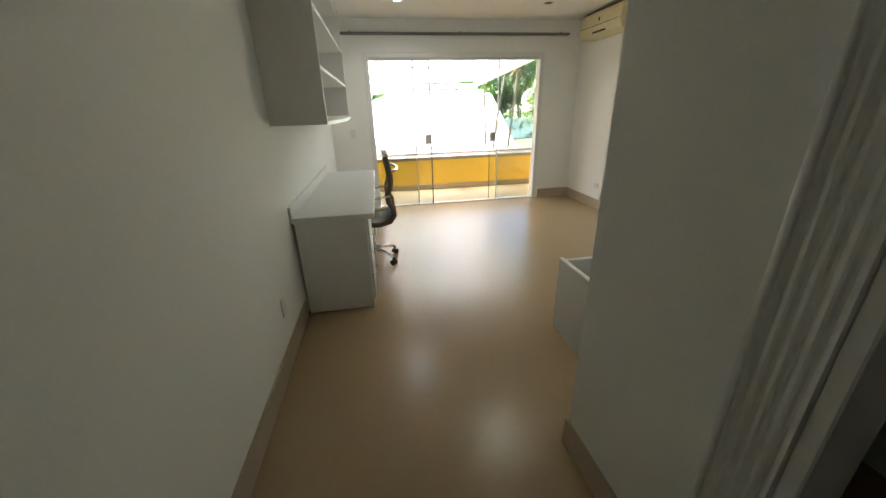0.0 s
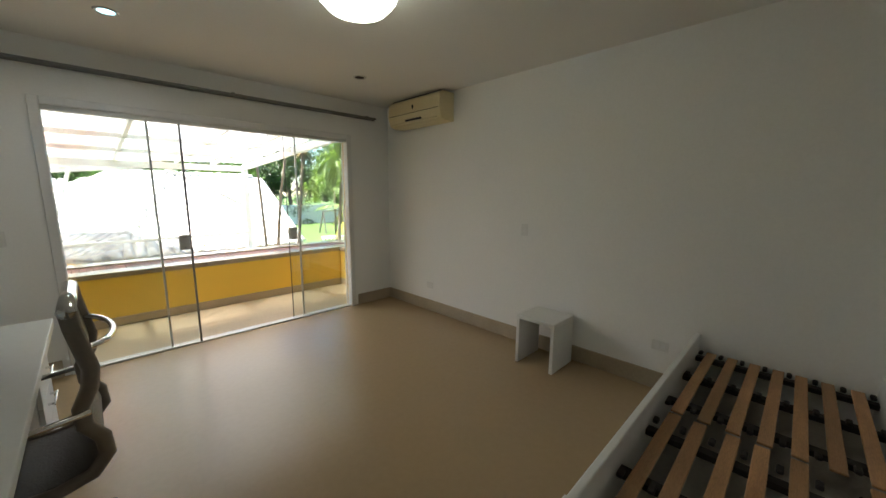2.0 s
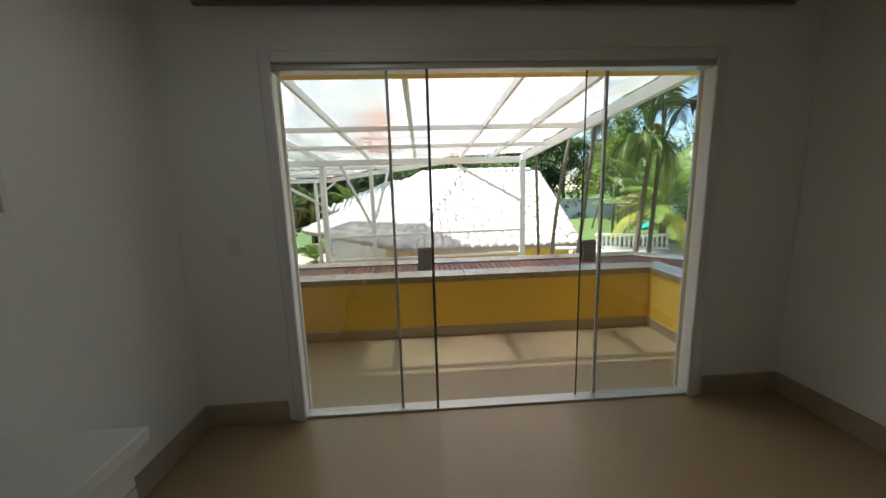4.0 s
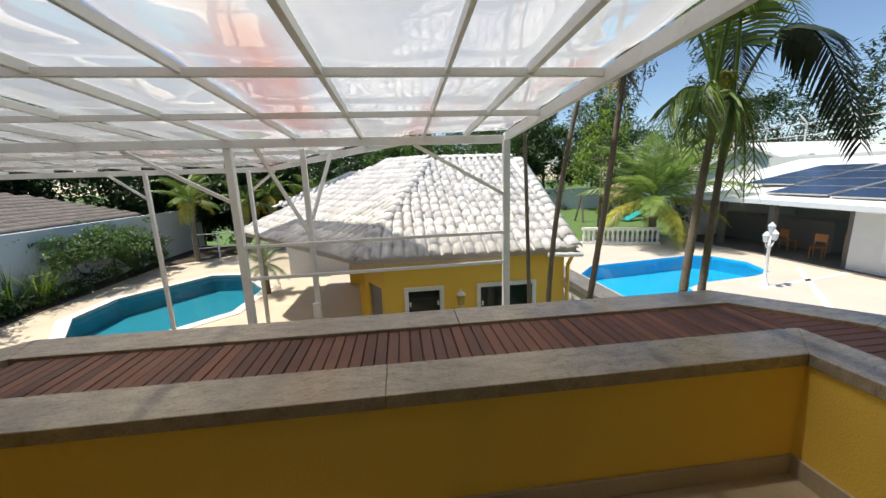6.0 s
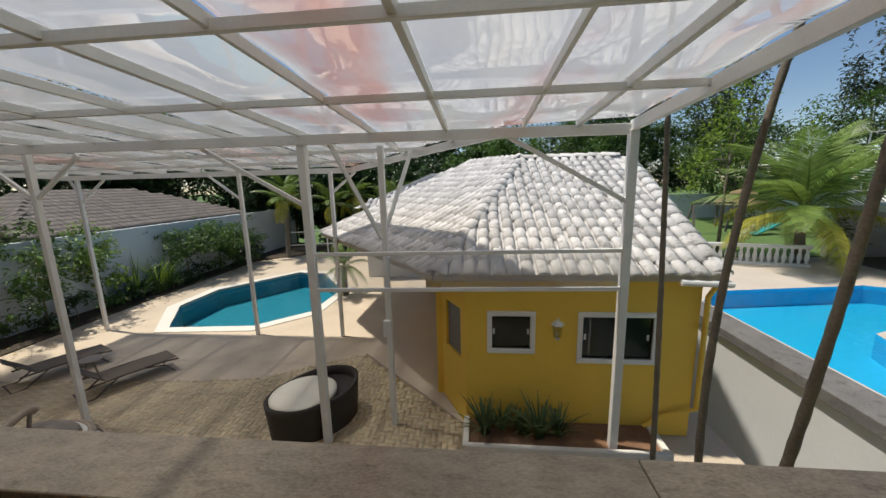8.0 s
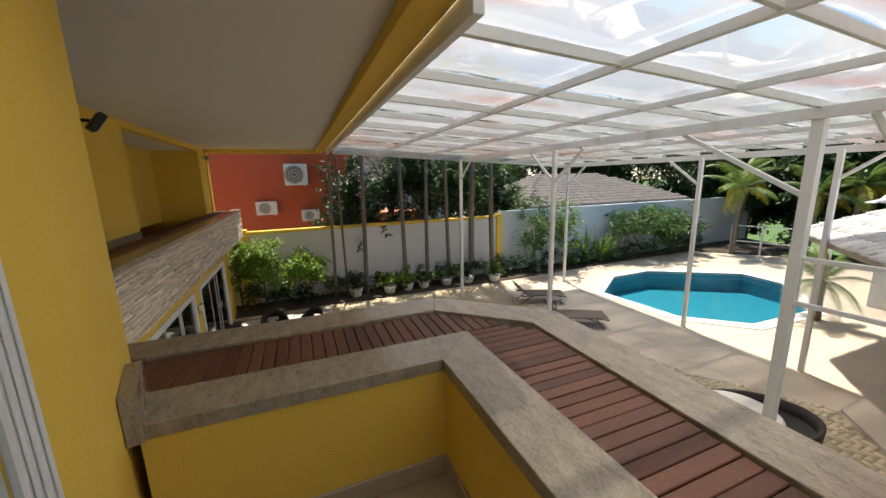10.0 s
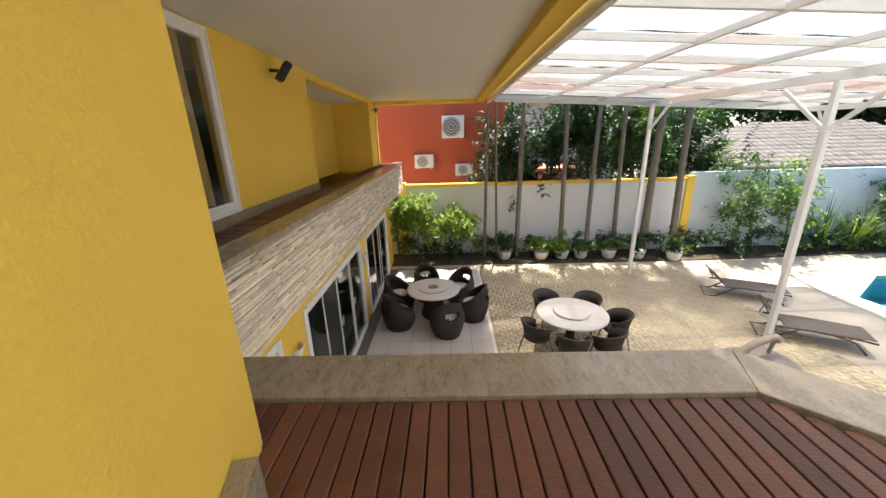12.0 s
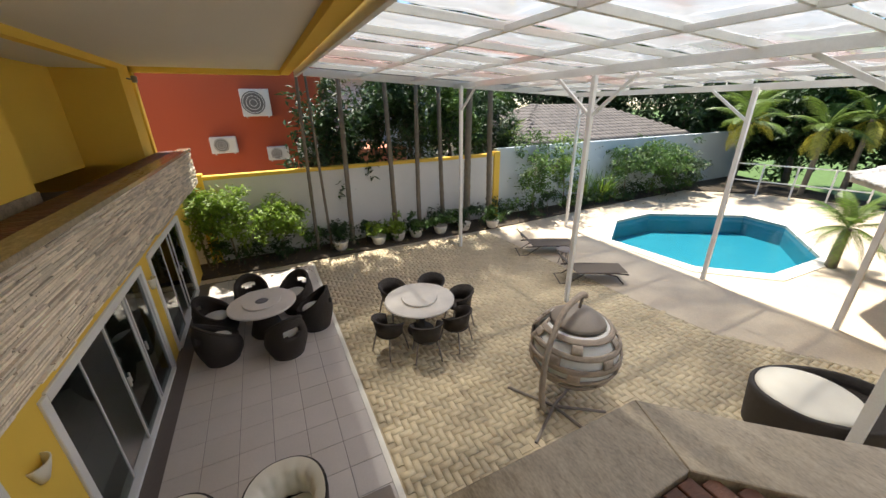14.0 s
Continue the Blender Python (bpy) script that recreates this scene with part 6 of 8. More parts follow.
# ---------------------------------------------------------------- garden furniture
def tub_chair(label, group):
    """Rounded dark wicker tub chair with an oval opening in its back and a round pale cushion."""
    th = thing("wicker_tub_chair", (0, 0, 0), label, "chair", group)
    bm = bmesh.new()
    seg, rows = 28, 14
    grid = []
    for j in range(rows + 1):
        t = j / rows
        ring_ = []
        for i in range(seg):
            a = 2 * math.pi * i / seg
            back = 0.5 + 0.5 * math.cos(a)
            hh = 0.42 + 0.44 * back ** 1.3
            z = hh * t
            r = 0.30 + 0.09 * math.sin(math.pi * min(1, t * 0.95)) + 0.02 * back * t
            ring_.append(bm.verts.new((math.cos(a) * r - 0.0, math.sin(a) * r, z + 0.02)))
        grid.append(ring_)
    for j in range(rows):
        for i in range(seg):
            q = [grid[j][i], grid[j][(i + 1) % seg], grid[j + 1][(i + 1) % seg], grid[j + 1][i]]
            c = sum((v.co for v in q), Vector()) / 4
            ang = math.atan2(c.y, c.x)
            if (ang / 0.42) ** 2 + ((c.z - 0.60) / 0.10) ** 2 < 1:
                continue
            bm.faces.new(q)
    ob = part("shell", bm, M_WICKER, th, smooth=True)
    md = ob.modifiers.new("thick", 'SOLIDIFY')
    md.thickness = 0.045
    part("seat", lathem([(0, 0.35), (0.29, 0.35), (0.31, 0.38), (0.29, 0.41), (0, 0.42)], 24), M_WICKER, th, smooth=True)
    part("rim", tubem([(math.cos(2 * math.pi * i / 28) * 0.325, math.sin(2 * math.pi * i / 28) * 0.325, 0.44 + 0.44 * (0.5 + 0.5 * math.cos(2 * math.pi * i / 28)) ** 1.3) for i in range(29)], 0.03, 8, False), M_WICKER, th, smooth=True)
    part("cushion", lathem([(0, 0.425), (0.20, 0.425), (0.235, 0.445), (0.22, 0.475), (0, 0.485)], 24), M_CUSH, th, "round white seat cushion", smooth=True)
    part("foot", lathem([(0.27, 0), (0.30, 0), (0.30, 0.03), (0.27, 0.03)], 20), M_BLACK, th)
    return th


T1 = Vector((-8.30, 5.88, G + 0.02))
tc = tub_chair("dark wicker tub chair with an oval back opening", "tub chairs round the low table")
first = True
for a in (20, 78, 137, 193, 249, 304):
    m = pose(T1.x + math.cos(radians(a)) * 0.98, T1.y + math.sin(radians(a)) * 0.98, T1.z, 0, 0, a)
    if first:
        tc.matrix_basis = m
        first = False
    else:
        copy_thing(tc, m)
lt = thing("round_table", T1, "round pale stone table with a turning tray on wicker base", "table")
part("tabletop", lathem([(0, 0.67), (0.62, 0.67), (0.66, 0.69), (0.66, 0.71), (0.64, 0.725), (0, 0.725)], 40, T1), M_TABLE, lt, smooth=False)
part("turntable", lathem([(0.13, 0.735), (0.36, 0.735), (0.37, 0.75), (0.36, 0.765), (0.13, 0.765)], 32, T1), M_TABLE, lt, "raised round serving tray")
part("centre_disc", lathem([(0, 0.73), (0.12, 0.73), (0.125, 0.76), (0.09, 0.775), (0, 0.77)], 20, T1), M_DARKM, lt, "dark round centre")
part("base", lathem([(0.30, 0), (0.33, 0.05), (0.24, 0.35), (0.34, 0.67), (0, 0.67)], 24, T1), M_WICKER, lt, "dark woven base", smooth=True)


def arm_chair(label, group):
    """Dark woven dining chair: curved back band, seat and thin splayed legs."""
    th = thing("wicker_dining_chair", (0, 0, 0), label, "chair", group)
    bm = bmesh.new()
    seg = 16
    lo, hi = [], []
    for i in range(seg + 1):
        a = -2.2 + 4.4 * i / seg
        top = 0.80 - 0.15 * abs(a / 2.2) ** 2
        lo.append(bm.verts.new((math.cos(a) * 0.24, math.sin(a) * 0.25, 0.45)))
        hi.append(bm.verts.new((math.cos(a) * 0.29 + 0.02, math.sin(a) * 0.30, top)))
    for i in range(seg):
        bm.faces.new((lo[i], lo[i + 1], hi[i + 1], hi[i]))
    ob = part("backrest", bm, M_WICKER, th, smooth=True)
    md = ob.modifiers.new("thick", 'SOLIDIFY')
    md.thickness = 0.03
    part("top_rail", tubem([(math.cos(-2.2 + 4.4 * i / seg) * 0.29 + 0.02, math.sin(-2.2 + 4.4 * i / seg) * 0.30, 0.80 - 0.15 * abs((-2.2 + 4.4 * i / seg) / 2.2) ** 2) for i in range(seg + 1)], 0.02, 7), M_WICKER, th, smooth=True)
    part("seat", lathem([(0, 0.42), (0.24, 0.42), (0.26, 0.44), (0.25, 0.465), (0, 0.47)], 20), M_WICKER, th, smooth=True)
    for sx, sy in ((-1, -1), (-1, 1), (1, -1), (1, 1)):
        part("leg", tubem([(sx * 0.17, sy * 0.18, 0.43), (sx * 0.22, sy * 0.22, 0.2), (sx * 0.25, sy * 0.25, 0)], [0.018, 0.016, 0.013], 7), M_TAUPE, th)
    return th


T2 = Vector((-6.87, 8.82, G + 0.01))
ac_ = arm_chair("dark woven dining chair with thin splayed legs", "dining chairs round the big table")
first = True
for a in (-100, -50, 0 - 5, 48, 105, 165, 215)[:6]:
    m = pose(T2.x + math.cos(radians(a + 35)) * 0.88, T2.y + math.sin(radians(a + 35)) * 0.88, T2.z, 0, 0, a + 35)
    if first:
        ac_.matrix_basis = m
        first = False
    else:
        copy_thing(ac_, m)
bt_ = thing("dining_table", T2, "large round pale stone dining table with turning tray", "table")
part("tabletop", lathem([(0, 0.71), (0.66, 0.71), (0.72, 0.73), (0.72, 0.75), (0.70, 0.765), (0, 0.765)], 48, T2), M_TABLE, bt_)
part("turntable", lathem([(0, 0.775), (0.36, 0.775), (0.37, 0.79), (0.36, 0.805), (0, 0.805)], 36, T2), M_TABLE, bt_, "raised round serving tray")
part("pedestal", lathem([(0.28, 0), (0.28, 0.04), (0.1, 0.08), (0.08, 0.6), (0.3, 0.71), (0, 0.71)], 20, T2), M_WICKER, bt_, "dark woven pedestal", smooth=True)

# hanging egg chair on its stand
SW = Vector((-4.02, 10.20, G))
egg = thing("egg_chair", SW, "taupe woven globe chair hanging in a curved stand", "hanging chair")
C = SW + Vector((0, 0, 1.02))
RX, RZ_ = 0.68, 0.62


def shell_pt(lat, lon, k=1.0):
    return C + Vector((math.cos(lat) * math.cos(lon) * RX * k, math.cos(lat) * math.sin(lon) * RX * k, math.sin(lat) * RZ_ * k))


def band(lat0, lat1, lon0, lon1, n, k=1.0):
    bm = bmesh.new()
    prev = None
    for i in range(n + 1):
        lo_ = lon0 + (lon1 - lon0) * i / n
        cur = [bm.verts.new(shell_pt(lat0 + (lat1 - lat0) * j / 3, lo_, k)) for j in range(4)]
        if prev:
            for j in range(3):
                bm.faces.new((prev[j], cur[j], cur[j + 1], prev[j + 1]))
        prev = cur
    return bm


LONS = [-118 + 33 * i for i in range(11)]
for i, lat in enumerate((-52, -35, -17, 2, 22, 42)):
    ob = part("rope_band", band(radians(lat - 3.9), radians(lat + 3.9), radians(-118), radians(212), 44), M_ROPE, egg, smooth=True)
    md = ob.modifiers.new("thick", 'SOLIDIFY')
    md.thickness = 0.03
    # short woven patches join the bands like staggered bricks
    for j in range(len(LONS) - 1):
        if (i + j) % 2 or i == 5:
            continue
        l0 = LONS[j] + (8 if i % 2 else 0)
        ob = part("woven_patch", band(radians(lat + 3.6), radians((-35, -17, 2, 22, 42, 60)[i] - 3.6), radians(l0), radians(l0 + 15), 4, 1.004), M_ROPE, egg, smooth=True)
        ob.modifiers.new("thick", 'SOLIDIFY').thickness = 0.024
for lon in (-118, 212):
    ob = part("edge_band", band(radians(-56), radians(52), radians(lon - 4), radians(lon + 4), 3, 1.012), M_ROPE, egg, smooth=True)
    ob.modifiers.new("thick", 'SOLIDIFY').thickness = 0.03
part("top_cap", lathem([(0, RZ_ + 0.05), (0.10, RZ_ + 0.045), (0.24, RZ_ - 0.01), (0.37, RZ_ * 0.83), (0.40, RZ_ * 0.76), (0.37, RZ_ * 0.75), (0, RZ_ * 0.9)], 32, C), M_TAUPE, egg, "smooth taupe cap", smooth=True)
part("bottom_cap", lathem([(0, -RZ_ - 0.01), (0.25, -RZ_ * 0.93), (0.40, -RZ_ * 0.80), (0.34, -RZ_ * 0.78), (0, -RZ_ * 0.9)], 28, C), M_ROPE, egg, "closed woven bottom", smooth=True)
part("cushion", lathem([(0, -0.40), (0.40, -0.38), (0.53, -0.28), (0.53, -0.16), (0.44, -0.10), (0, -0.10)], 28, C), M_CUSH, egg, "white seat cushion", smooth=True)
part("back_cushion", band(radians(-50), radians(49), radians(-114), radians(208), 36, 0.965), M_CUSH, egg, "white cushion lining the globe", smooth=True).modifiers.new("thick", 'SOLIDIFY').thickness = 0.04
arc = [SW + Vector(v) for v in ((0.12, -0.52, 0.05), (0.22, -0.74, 0.40), (0.24, -0.80, 0.85), (0.17, -0.68, 1.35), (0.06, -0.36, 1.76), (0, 0.0, 1.90), (0, 0.10, 1.86))]
pts = []
for i in range(len(arc) - 1):
    for s in range(4):
        t = s / 4
        p0, p1, p2, p3 = arc[max(i - 1, 0)], arc[i], arc[i + 1], arc[min(i + 2, len(arc) - 1)]
        pts.append(0.5 * ((2 * p1) + (p2 - p0) * t + (2 * p0 - 5 * p1 + 4 * p2 - p3) * t * t + (3 * p1 - p0 - 3 * p2 + p3) * t ** 3))
pts.append(arc[-1])
part("curved_pole", tubem(pts, 0.045, 10), M_ROPE, egg, "thick curved stand pole", smooth=True)
part("hanger", tubem([SW + Vector((0, 0.05, 1.88)), SW + Vector((0, 0.02, 1.76)), SW + Vector((0, 0, 1.64))], 0.022, 7), M_TAUPE, egg)
for a in (-150, -60, 10, 55, 110):
    d = Vector((math.cos(radians(a)), math.sin(radians(a)), 0))
    part("foot", tubem([SW + Vector((0.08, -0.35, 0.045)), SW + Vector((0.08, -0.35, 0.03)) + d * 0.78], 0.024, 7), M_TAUPE, egg)

# oval wicker daybed
DB = Vector((-1.92, 12.80, G))
daybed = thing("daybed", DB, "oval dark wicker daybed with a cream mattress", "daybed")


def oval_shell(a0, a1):
    bm = bmesh.new()
    seg, rows = 40, 6
    rings_ = []
    for j in range(rows + 1):
        t = j / rows
        rg = []
        for i in range(seg):
            an = 2 * math.pi * i / seg
            hgt = 0.68 + 0.07 * max(0, math.cos(an - 0.35))
            k = 0.93 + 0.07 * t
            rg.append(bm.verts.new((math.cos(an) * a0 * k, math.sin(an) * a1 * k, hgt * t)))
        rings_.append(rg)
    for j in range(rows):
        for i in range(seg):
            bm.faces.new((rings_[j][i], rings_[j][(i + 1) % seg], rings_[j + 1][(i + 1) % seg], rings_[j + 1][i]))
    return bm


DM = pose(*DB, 0, 0, 48)
bm = oval_shell(0.86, 0.62)
bm.transform(DM)
part("shell", bm, M_WICKER, daybed, smooth=True).modifiers.new("thick", 'SOLIDIFY').thickness = 0.06
bm = lathem([(0, 0.52), (0.80, 0.52), (0.80, 0.575), (0, 0.58)], 32)
bm.transform(DM @ Matrix.Diagonal((1.0, 0.72, 1, 1)))
part("seat_base", bm, M_WICKER, daybed, "woven seat inside the shell")
bm = lathem([(0, 0.585), (0.54, 0.585), (0.60, 0.61), (0.60, 0.68), (0.54, 0.715), (0.3, 0.735), (0, 0.74)], 40)
bm.transform(DM @ Matrix.Translation((-0.19, 0, 0)) @ Matrix.Diagonal((0.98, 0.92, 1, 1)))
part("mattress", bm, M_CREAM, daybed, "cream mattress", smooth=True)


# sun loungers and side table
M_LOUNGE = mat("dark_brown_lounger_frame", (0.085, 0.060, 0.045), 0.5, var=0.1, bump=0.05)
M_SLING = mat("brown_taupe_sling", (0.17, 0.135, 0.10), 0.85, var=0.1, fine=150, bump=0.3)


def lounger(label, group):
    th = thing("sun_lounger", (0, 0, 0), label, "sun lounger", group)
    for s in (-1, 1):
        part("side_rail", tubem([(-0.55, s * 0.32, 0.30), (0.1, s * 0.32, 0.32), (0.7, s * 0.32, 0.31), (1.05, s * 0.32, 0.27)], 0.022, 8), M_LOUNGE, th)
        part("leg", tubem([(0.95, s * 0.32, 0.0), (0.75, s * 0.32, 0.22), (0.4, s * 0.32, 0.31)], 0.018, 7), M_LOUNGE, th)
        part("leg", tubem([(-0.75, s * 0.32, 0.0), (-0.5, s * 0.32, 0.02), (-0.1, s * 0.32, 0.30)], 0.018, 7), M_LOUNGE, th)
    bm = bmesh.new()
    box(bm, (-0.3, -0.31, 0.315), (1.03, 0.31, 0.33), 0.004)
    part("sling", bm, M_SLING, th, "taupe woven sling")
    part("backrest", barm((-0.3, 0, 0.33), (-0.72, 0, 0.72), 0.60, 0.02, bevel=0.004), M_LOUNGE, th, "raised sling backrest")
    part("strut", tubem([(-0.62, 0.25, 0.6), (-0.45, 0.25, 0.30)], 0.012, 6), M_LOUNGE, th)
    part("stretcher", tubem([(-0.72, -0.32, 0.02), (-0.72, 0.32, 0.02)], 0.014, 6), M_LOUNGE, th)
    return th


lg = lounger("taupe sling sun lounger with raised back", "sun loungers by the pool")
lg.matrix_basis = pose(-9.15, 14.0, G, 0, 0, 66)
copy_thing(lg, pose(-7.05, 13.75, G, 0, 0, 62))
sdt = thing("side_table", (-8.1, 14.05, G), "small round dark side table between the loungers", "table")
part("tabletop", lathem([(0, 0.42), (0.24, 0.42), (0.25, 0.435), (0.24, 0.45), (0, 0.45)], 24, (-8.1, 14.05, G)), M_TAUPE, sdt)
for a in (0, 120, 240):
    part("leg", tubem([(-8.1 + 0.05 * math.cos(radians(a)), 14.05 + 0.05 * math.sin(radians(a)), G + 0.42), (-8.1 + 0.18 * math.cos(radians(a)), 14.05 + 0.18 * math.sin(radians(a)), G)], 0.014, 6), M_TAUPE, sdt)


# tufted armchairs below the balcony and a square side table
def tufted_chair(label, group):
    th = thing("tufted_armchair", (0, 0, 0), label, "armchair", group)
    seg = 24

    def arcpt(i, r, z, sq=0.9):
        a = -2.5 + 5.0 * i / seg
        x = math.copysign(abs(math.cos(a)) ** sq, math.cos(a)) * r
        y = math.copysign(abs(math.sin(a)) ** sq, math.sin(a)) * r * 0.98
        return Vector((x, y, z))

    bm = bmesh.new()
    prev = None
    for i in range(seg + 1):
        cur = [bm.verts.new(arcpt(i, 0.38 + 0.05 * t / 4, 0.12 + (0.60 + 0.12 * math.cos((-2.5 + 5.0 * i / seg) / 2) ** 2) * t / 4)) for t in range(5)]
        if prev:
            for j in range(4):
                bm.faces.new((prev[j], cur[j], cur[j + 1], prev[j + 1]))
        prev = cur
    part("frame", bm, M_WICKER, th, "dark woven outer shell", smooth=True).modifiers.new("thick", 'SOLIDIFY').thickness = 0.03
    bm = bmesh.new()
    prev = None
    rows = 12
    for i in range(seg * 3 + 1):
        f = i / 3
        cur = []
        for t in range(rows + 1):
            v = t / rows
            puff = 0.022 * abs(math.sin(math.pi * f * 0.5)) * abs(math.sin(math.pi * (v * 2.2 + 0.5 * (int(f / 2) % 2))))
            r = 0.355 - 0.09 * math.sin(math.pi * min(1, v * 1.0)) ** 0.5 - puff
            if t == rows:
                r = 0.40
            cur.append(bm.verts.new(arcpt(f, r, 0.36 + (0.38 + 0.12 * math.cos((-2.5 + 5.0 * f / seg) / 2) ** 2) * v + (0.02 * math.sin(math.pi * v)))))
        if prev:
            for j in range(rows):
                bm.faces.new((prev[j], prev[j + 1], cur[j + 1], cur[j]))
        prev = cur
    part("back_cushion", bm, M_CREAM, th, "cream buttoned cushion", smooth=True)
    bm = boxm((-0.42, -0.27, 0.30), (0.26, 0.27, 0.46), 0.05, seg=3)
    part("seat_cushion", bm, M_CREAM, th, "cream seat cushion", smooth=True)
    for x in (-0.3, 0.28):
        for y in (-0.25, 0.25):
            part("leg", tubem([(x, y, 0.14), (x * 1.08, y * 1.08, 0)], [0.03, 0.02], 7), M_WICKER, th)
    part("apron", boxm((-0.40, -0.36, 0.10), (0.3, 0.36, 0.31), 0.03), M_WICKER, th)
    return th


tf = tufted_chair("dark wicker armchair with a cream buttoned cushion", "tufted armchairs on the terrace")
tf.matrix_basis = pose(-3.75, 5.05, G + 0.02, 0, 0, 192)
copy_thing(tf, pose(-3.72, 6.02, G + 0.02, 0, 0, 180))
sq = thing("side_table", (-3.2, 6.85, G + 0.02), "square dark wicker side table on the terrace", "table")
part("top", boxm((-3.62, 6.62, G + 0.42), (-3.12, 7.08, G + 0.46), 0.008), M_TAUPE, sq)
part("body", boxm((-3.58, 6.66, G + 0.02), (-3.16, 7.04, G + 0.42), 0.01), M_WICKER, sq)

# ---------------------------------------------------------------- sliding glass doors of the bedroom
M_SEAL = mat("black_rubber_seal", (0.03, 0.03, 0.03), 0.6, var=0.1, bump=0.02)
glass_door = thing("door_1", (1.3, 5.97, 0), "frameless sliding glass doors, parted in the middle", "door", kind="structure")
part("head_track", boxm((DX0, 5.853, 2.095), (DX1, 5.945, DZ), 0.004), M_ALU, glass_door)
part("floor_track", boxm((DX0, 5.855, 0.003), (DX1, 5.942, 0.014), 0.002), M_ALU, glass_door)
for x0, x1, y in ((0.01, 0.627, 5.900), (0.06, 0.856, 5.868), (1.80, 2.50, 5.914), (1.935, 2.54, 5.934)):
    pane = part("glass_panel", boxm((x0, y - 0.004, 0.014), (x1, y + 0.004, 2.095)), M_GLASS, glass_door)
    pane.visible_shadow = False
for x, y, m_, w in ((0.627, 5.900, M_ALU, 0.008), (0.856, 5.868, M_DARKM, 0.008), (1.80, 5.914, M_SEAL, 0.003), (1.933, 5.934, M_ALU, 0.008)):
    part("edge_profile", boxm((x - w, y - (0.012 if w > 0.005 else 0.006), 0.014), (x + w, y + (0.012 if w > 0.005 else 0.006), 2.095), 0.001), m_, glass_door)
for x, y in ((0.806, 5.868), (1.852, 5.914)):
    lk = part("lock_plate", boxm((x - 0.042, y - 0.022, 0.945), (x + 0.042, y - 0.004, 1.085), 0.005), M_ALU, glass_door, "brushed metal lock box")
    part("lock_plate", boxm((x - 0.042, y + 0.004, 0.945), (x + 0.042, y + 0.018, 1.085), 0.005), M_ALU, glass_door, "brushed metal lock box")
    for z in (0.965, 1.062):
        part("screw", boxm((x - 0.005, y - 0.026, z - 0.005), (x + 0.005, y - 0.022, z + 0.005), 0.002), M_DARKM, lk)
for y0, y1, w in ((YF0 - 0.02, YF0, 0.05), (YF1 + 0.004, YF1 + 0.030, 0.075)):
    trim = thing("trim", (DX0, y0, 0), "white moulding round the glass doors", "trim", kind="structure")
    part("side", boxm((DX0 - w, y0, 0), (DX0 + 0.012, y1, DZ + w), 0.006), M_TRIM, trim)
    part("side", boxm((DX1 - 0.012, y0, 0), (DX1 + w, y1, DZ + w), 0.006), M_TRIM, trim)
    part("head", boxm((DX0 + 0.012, y0, DZ - 0.012), (DX1 - 0.012, y1, DZ + w), 0.006), M_TRIM, trim)
    if w > 0.06:
        for k, (xa, xb) in enumerate(((-0.90, -0.76), (-0.55, -0.35), (-0.2, 0.0))):
            part("bead", boxm((DX0 + w * xa, y1, 0), (DX0 + w * xb, y1 + 0.010, DZ + w * 0.4), 0.004), M_TRIM, trim)

# ---------------------------------------------------------------- bedroom things
M_RAIL = mat("grey_painted_rail", (0.20, 0.195, 0.185), 0.5, var=0.06, scale=4, bump=0.02)
curtain_rail = thing("curtain_rail", (1.3, 5.81, 2.42), "grey double curtain rail above the glass doors", "curtain rail")
part("track", boxm((-0.33, 5.790, 2.395), (2.93, 5.815, 2.425), 0.003), M_RAIL, curtain_rail)
part("track", boxm((-0.33, 5.755, 2.402), (2.93, 5.778, 2.425), 0.003), M_RAIL, curtain_rail)
for x in (-0.2, 1.3, 2.80):
    part("bracket", boxm((x - 0.012, 5.755, 2.425), (x + 0.012, YF0, 2.435), 0.002), M_RAIL, curtain_rail)

# wall air-conditioner
acu = thing("air_conditioner", (3.12, 5.08, 2.4), "yellowed split air-conditioner on the wall", "air conditioner")
bm = bmesh.new()
prof = [(0, 0), (0.0, 0.30), (-0.17, 0.30), (-0.215, 0.27), (-0.225, 0.12), (-0.19, 0.02), (-0.12, 0.0)]
a_ = [bm.verts.new((XR + x, 4.62, 2.27 + z)) for x, z in prof]
b_ = [bm.verts.new((XR + x, 5.52, 2.27 + z)) for x, z in prof]
bm.faces.new(a_)
bm.faces.new(b_[::-1])
for i in range(len(prof)):
    j = (i + 1) % len(prof)
    bm.faces.new((a_[i], b_[i], b_[j], a_[j]))
bmesh.ops.recalc_face_normals(bm, faces=bm.faces[:])
part("body", bm, M_ACW, acu)
part("louvre", boxm((XR - 0.224, 4.93, 2.312), (XR - 0.20, 5.20, 2.334), 0.004), M_BLACK, acu, "dark air outlet slot")
part("flap", boxm((XR - 0.222, 4.68, 2.300), (XR - 0.20, 5.46, 2.311), 0.003), M_ACW, acu)
part("front_seam", boxm((XR - 0.229, 4.64, 2.395), (XR - 0.222, 5.50, 2.399)), M_SLATR, acu)
part("badge", boxm((XR - 0.230, 5.05, 2.44), (XR - 0.220, 5.07, 2.48), 0.002), M_BLACK, acu, "small dark display")
# dark strip draws the shade of the gap above the unit
part("intake_grille", boxm((XR - 0.18, 4.65, 2.57), (XR - 0.01, 5.49, 2.578)), M_DARKM, acu, "dark strip, shade of the gap above the unit")

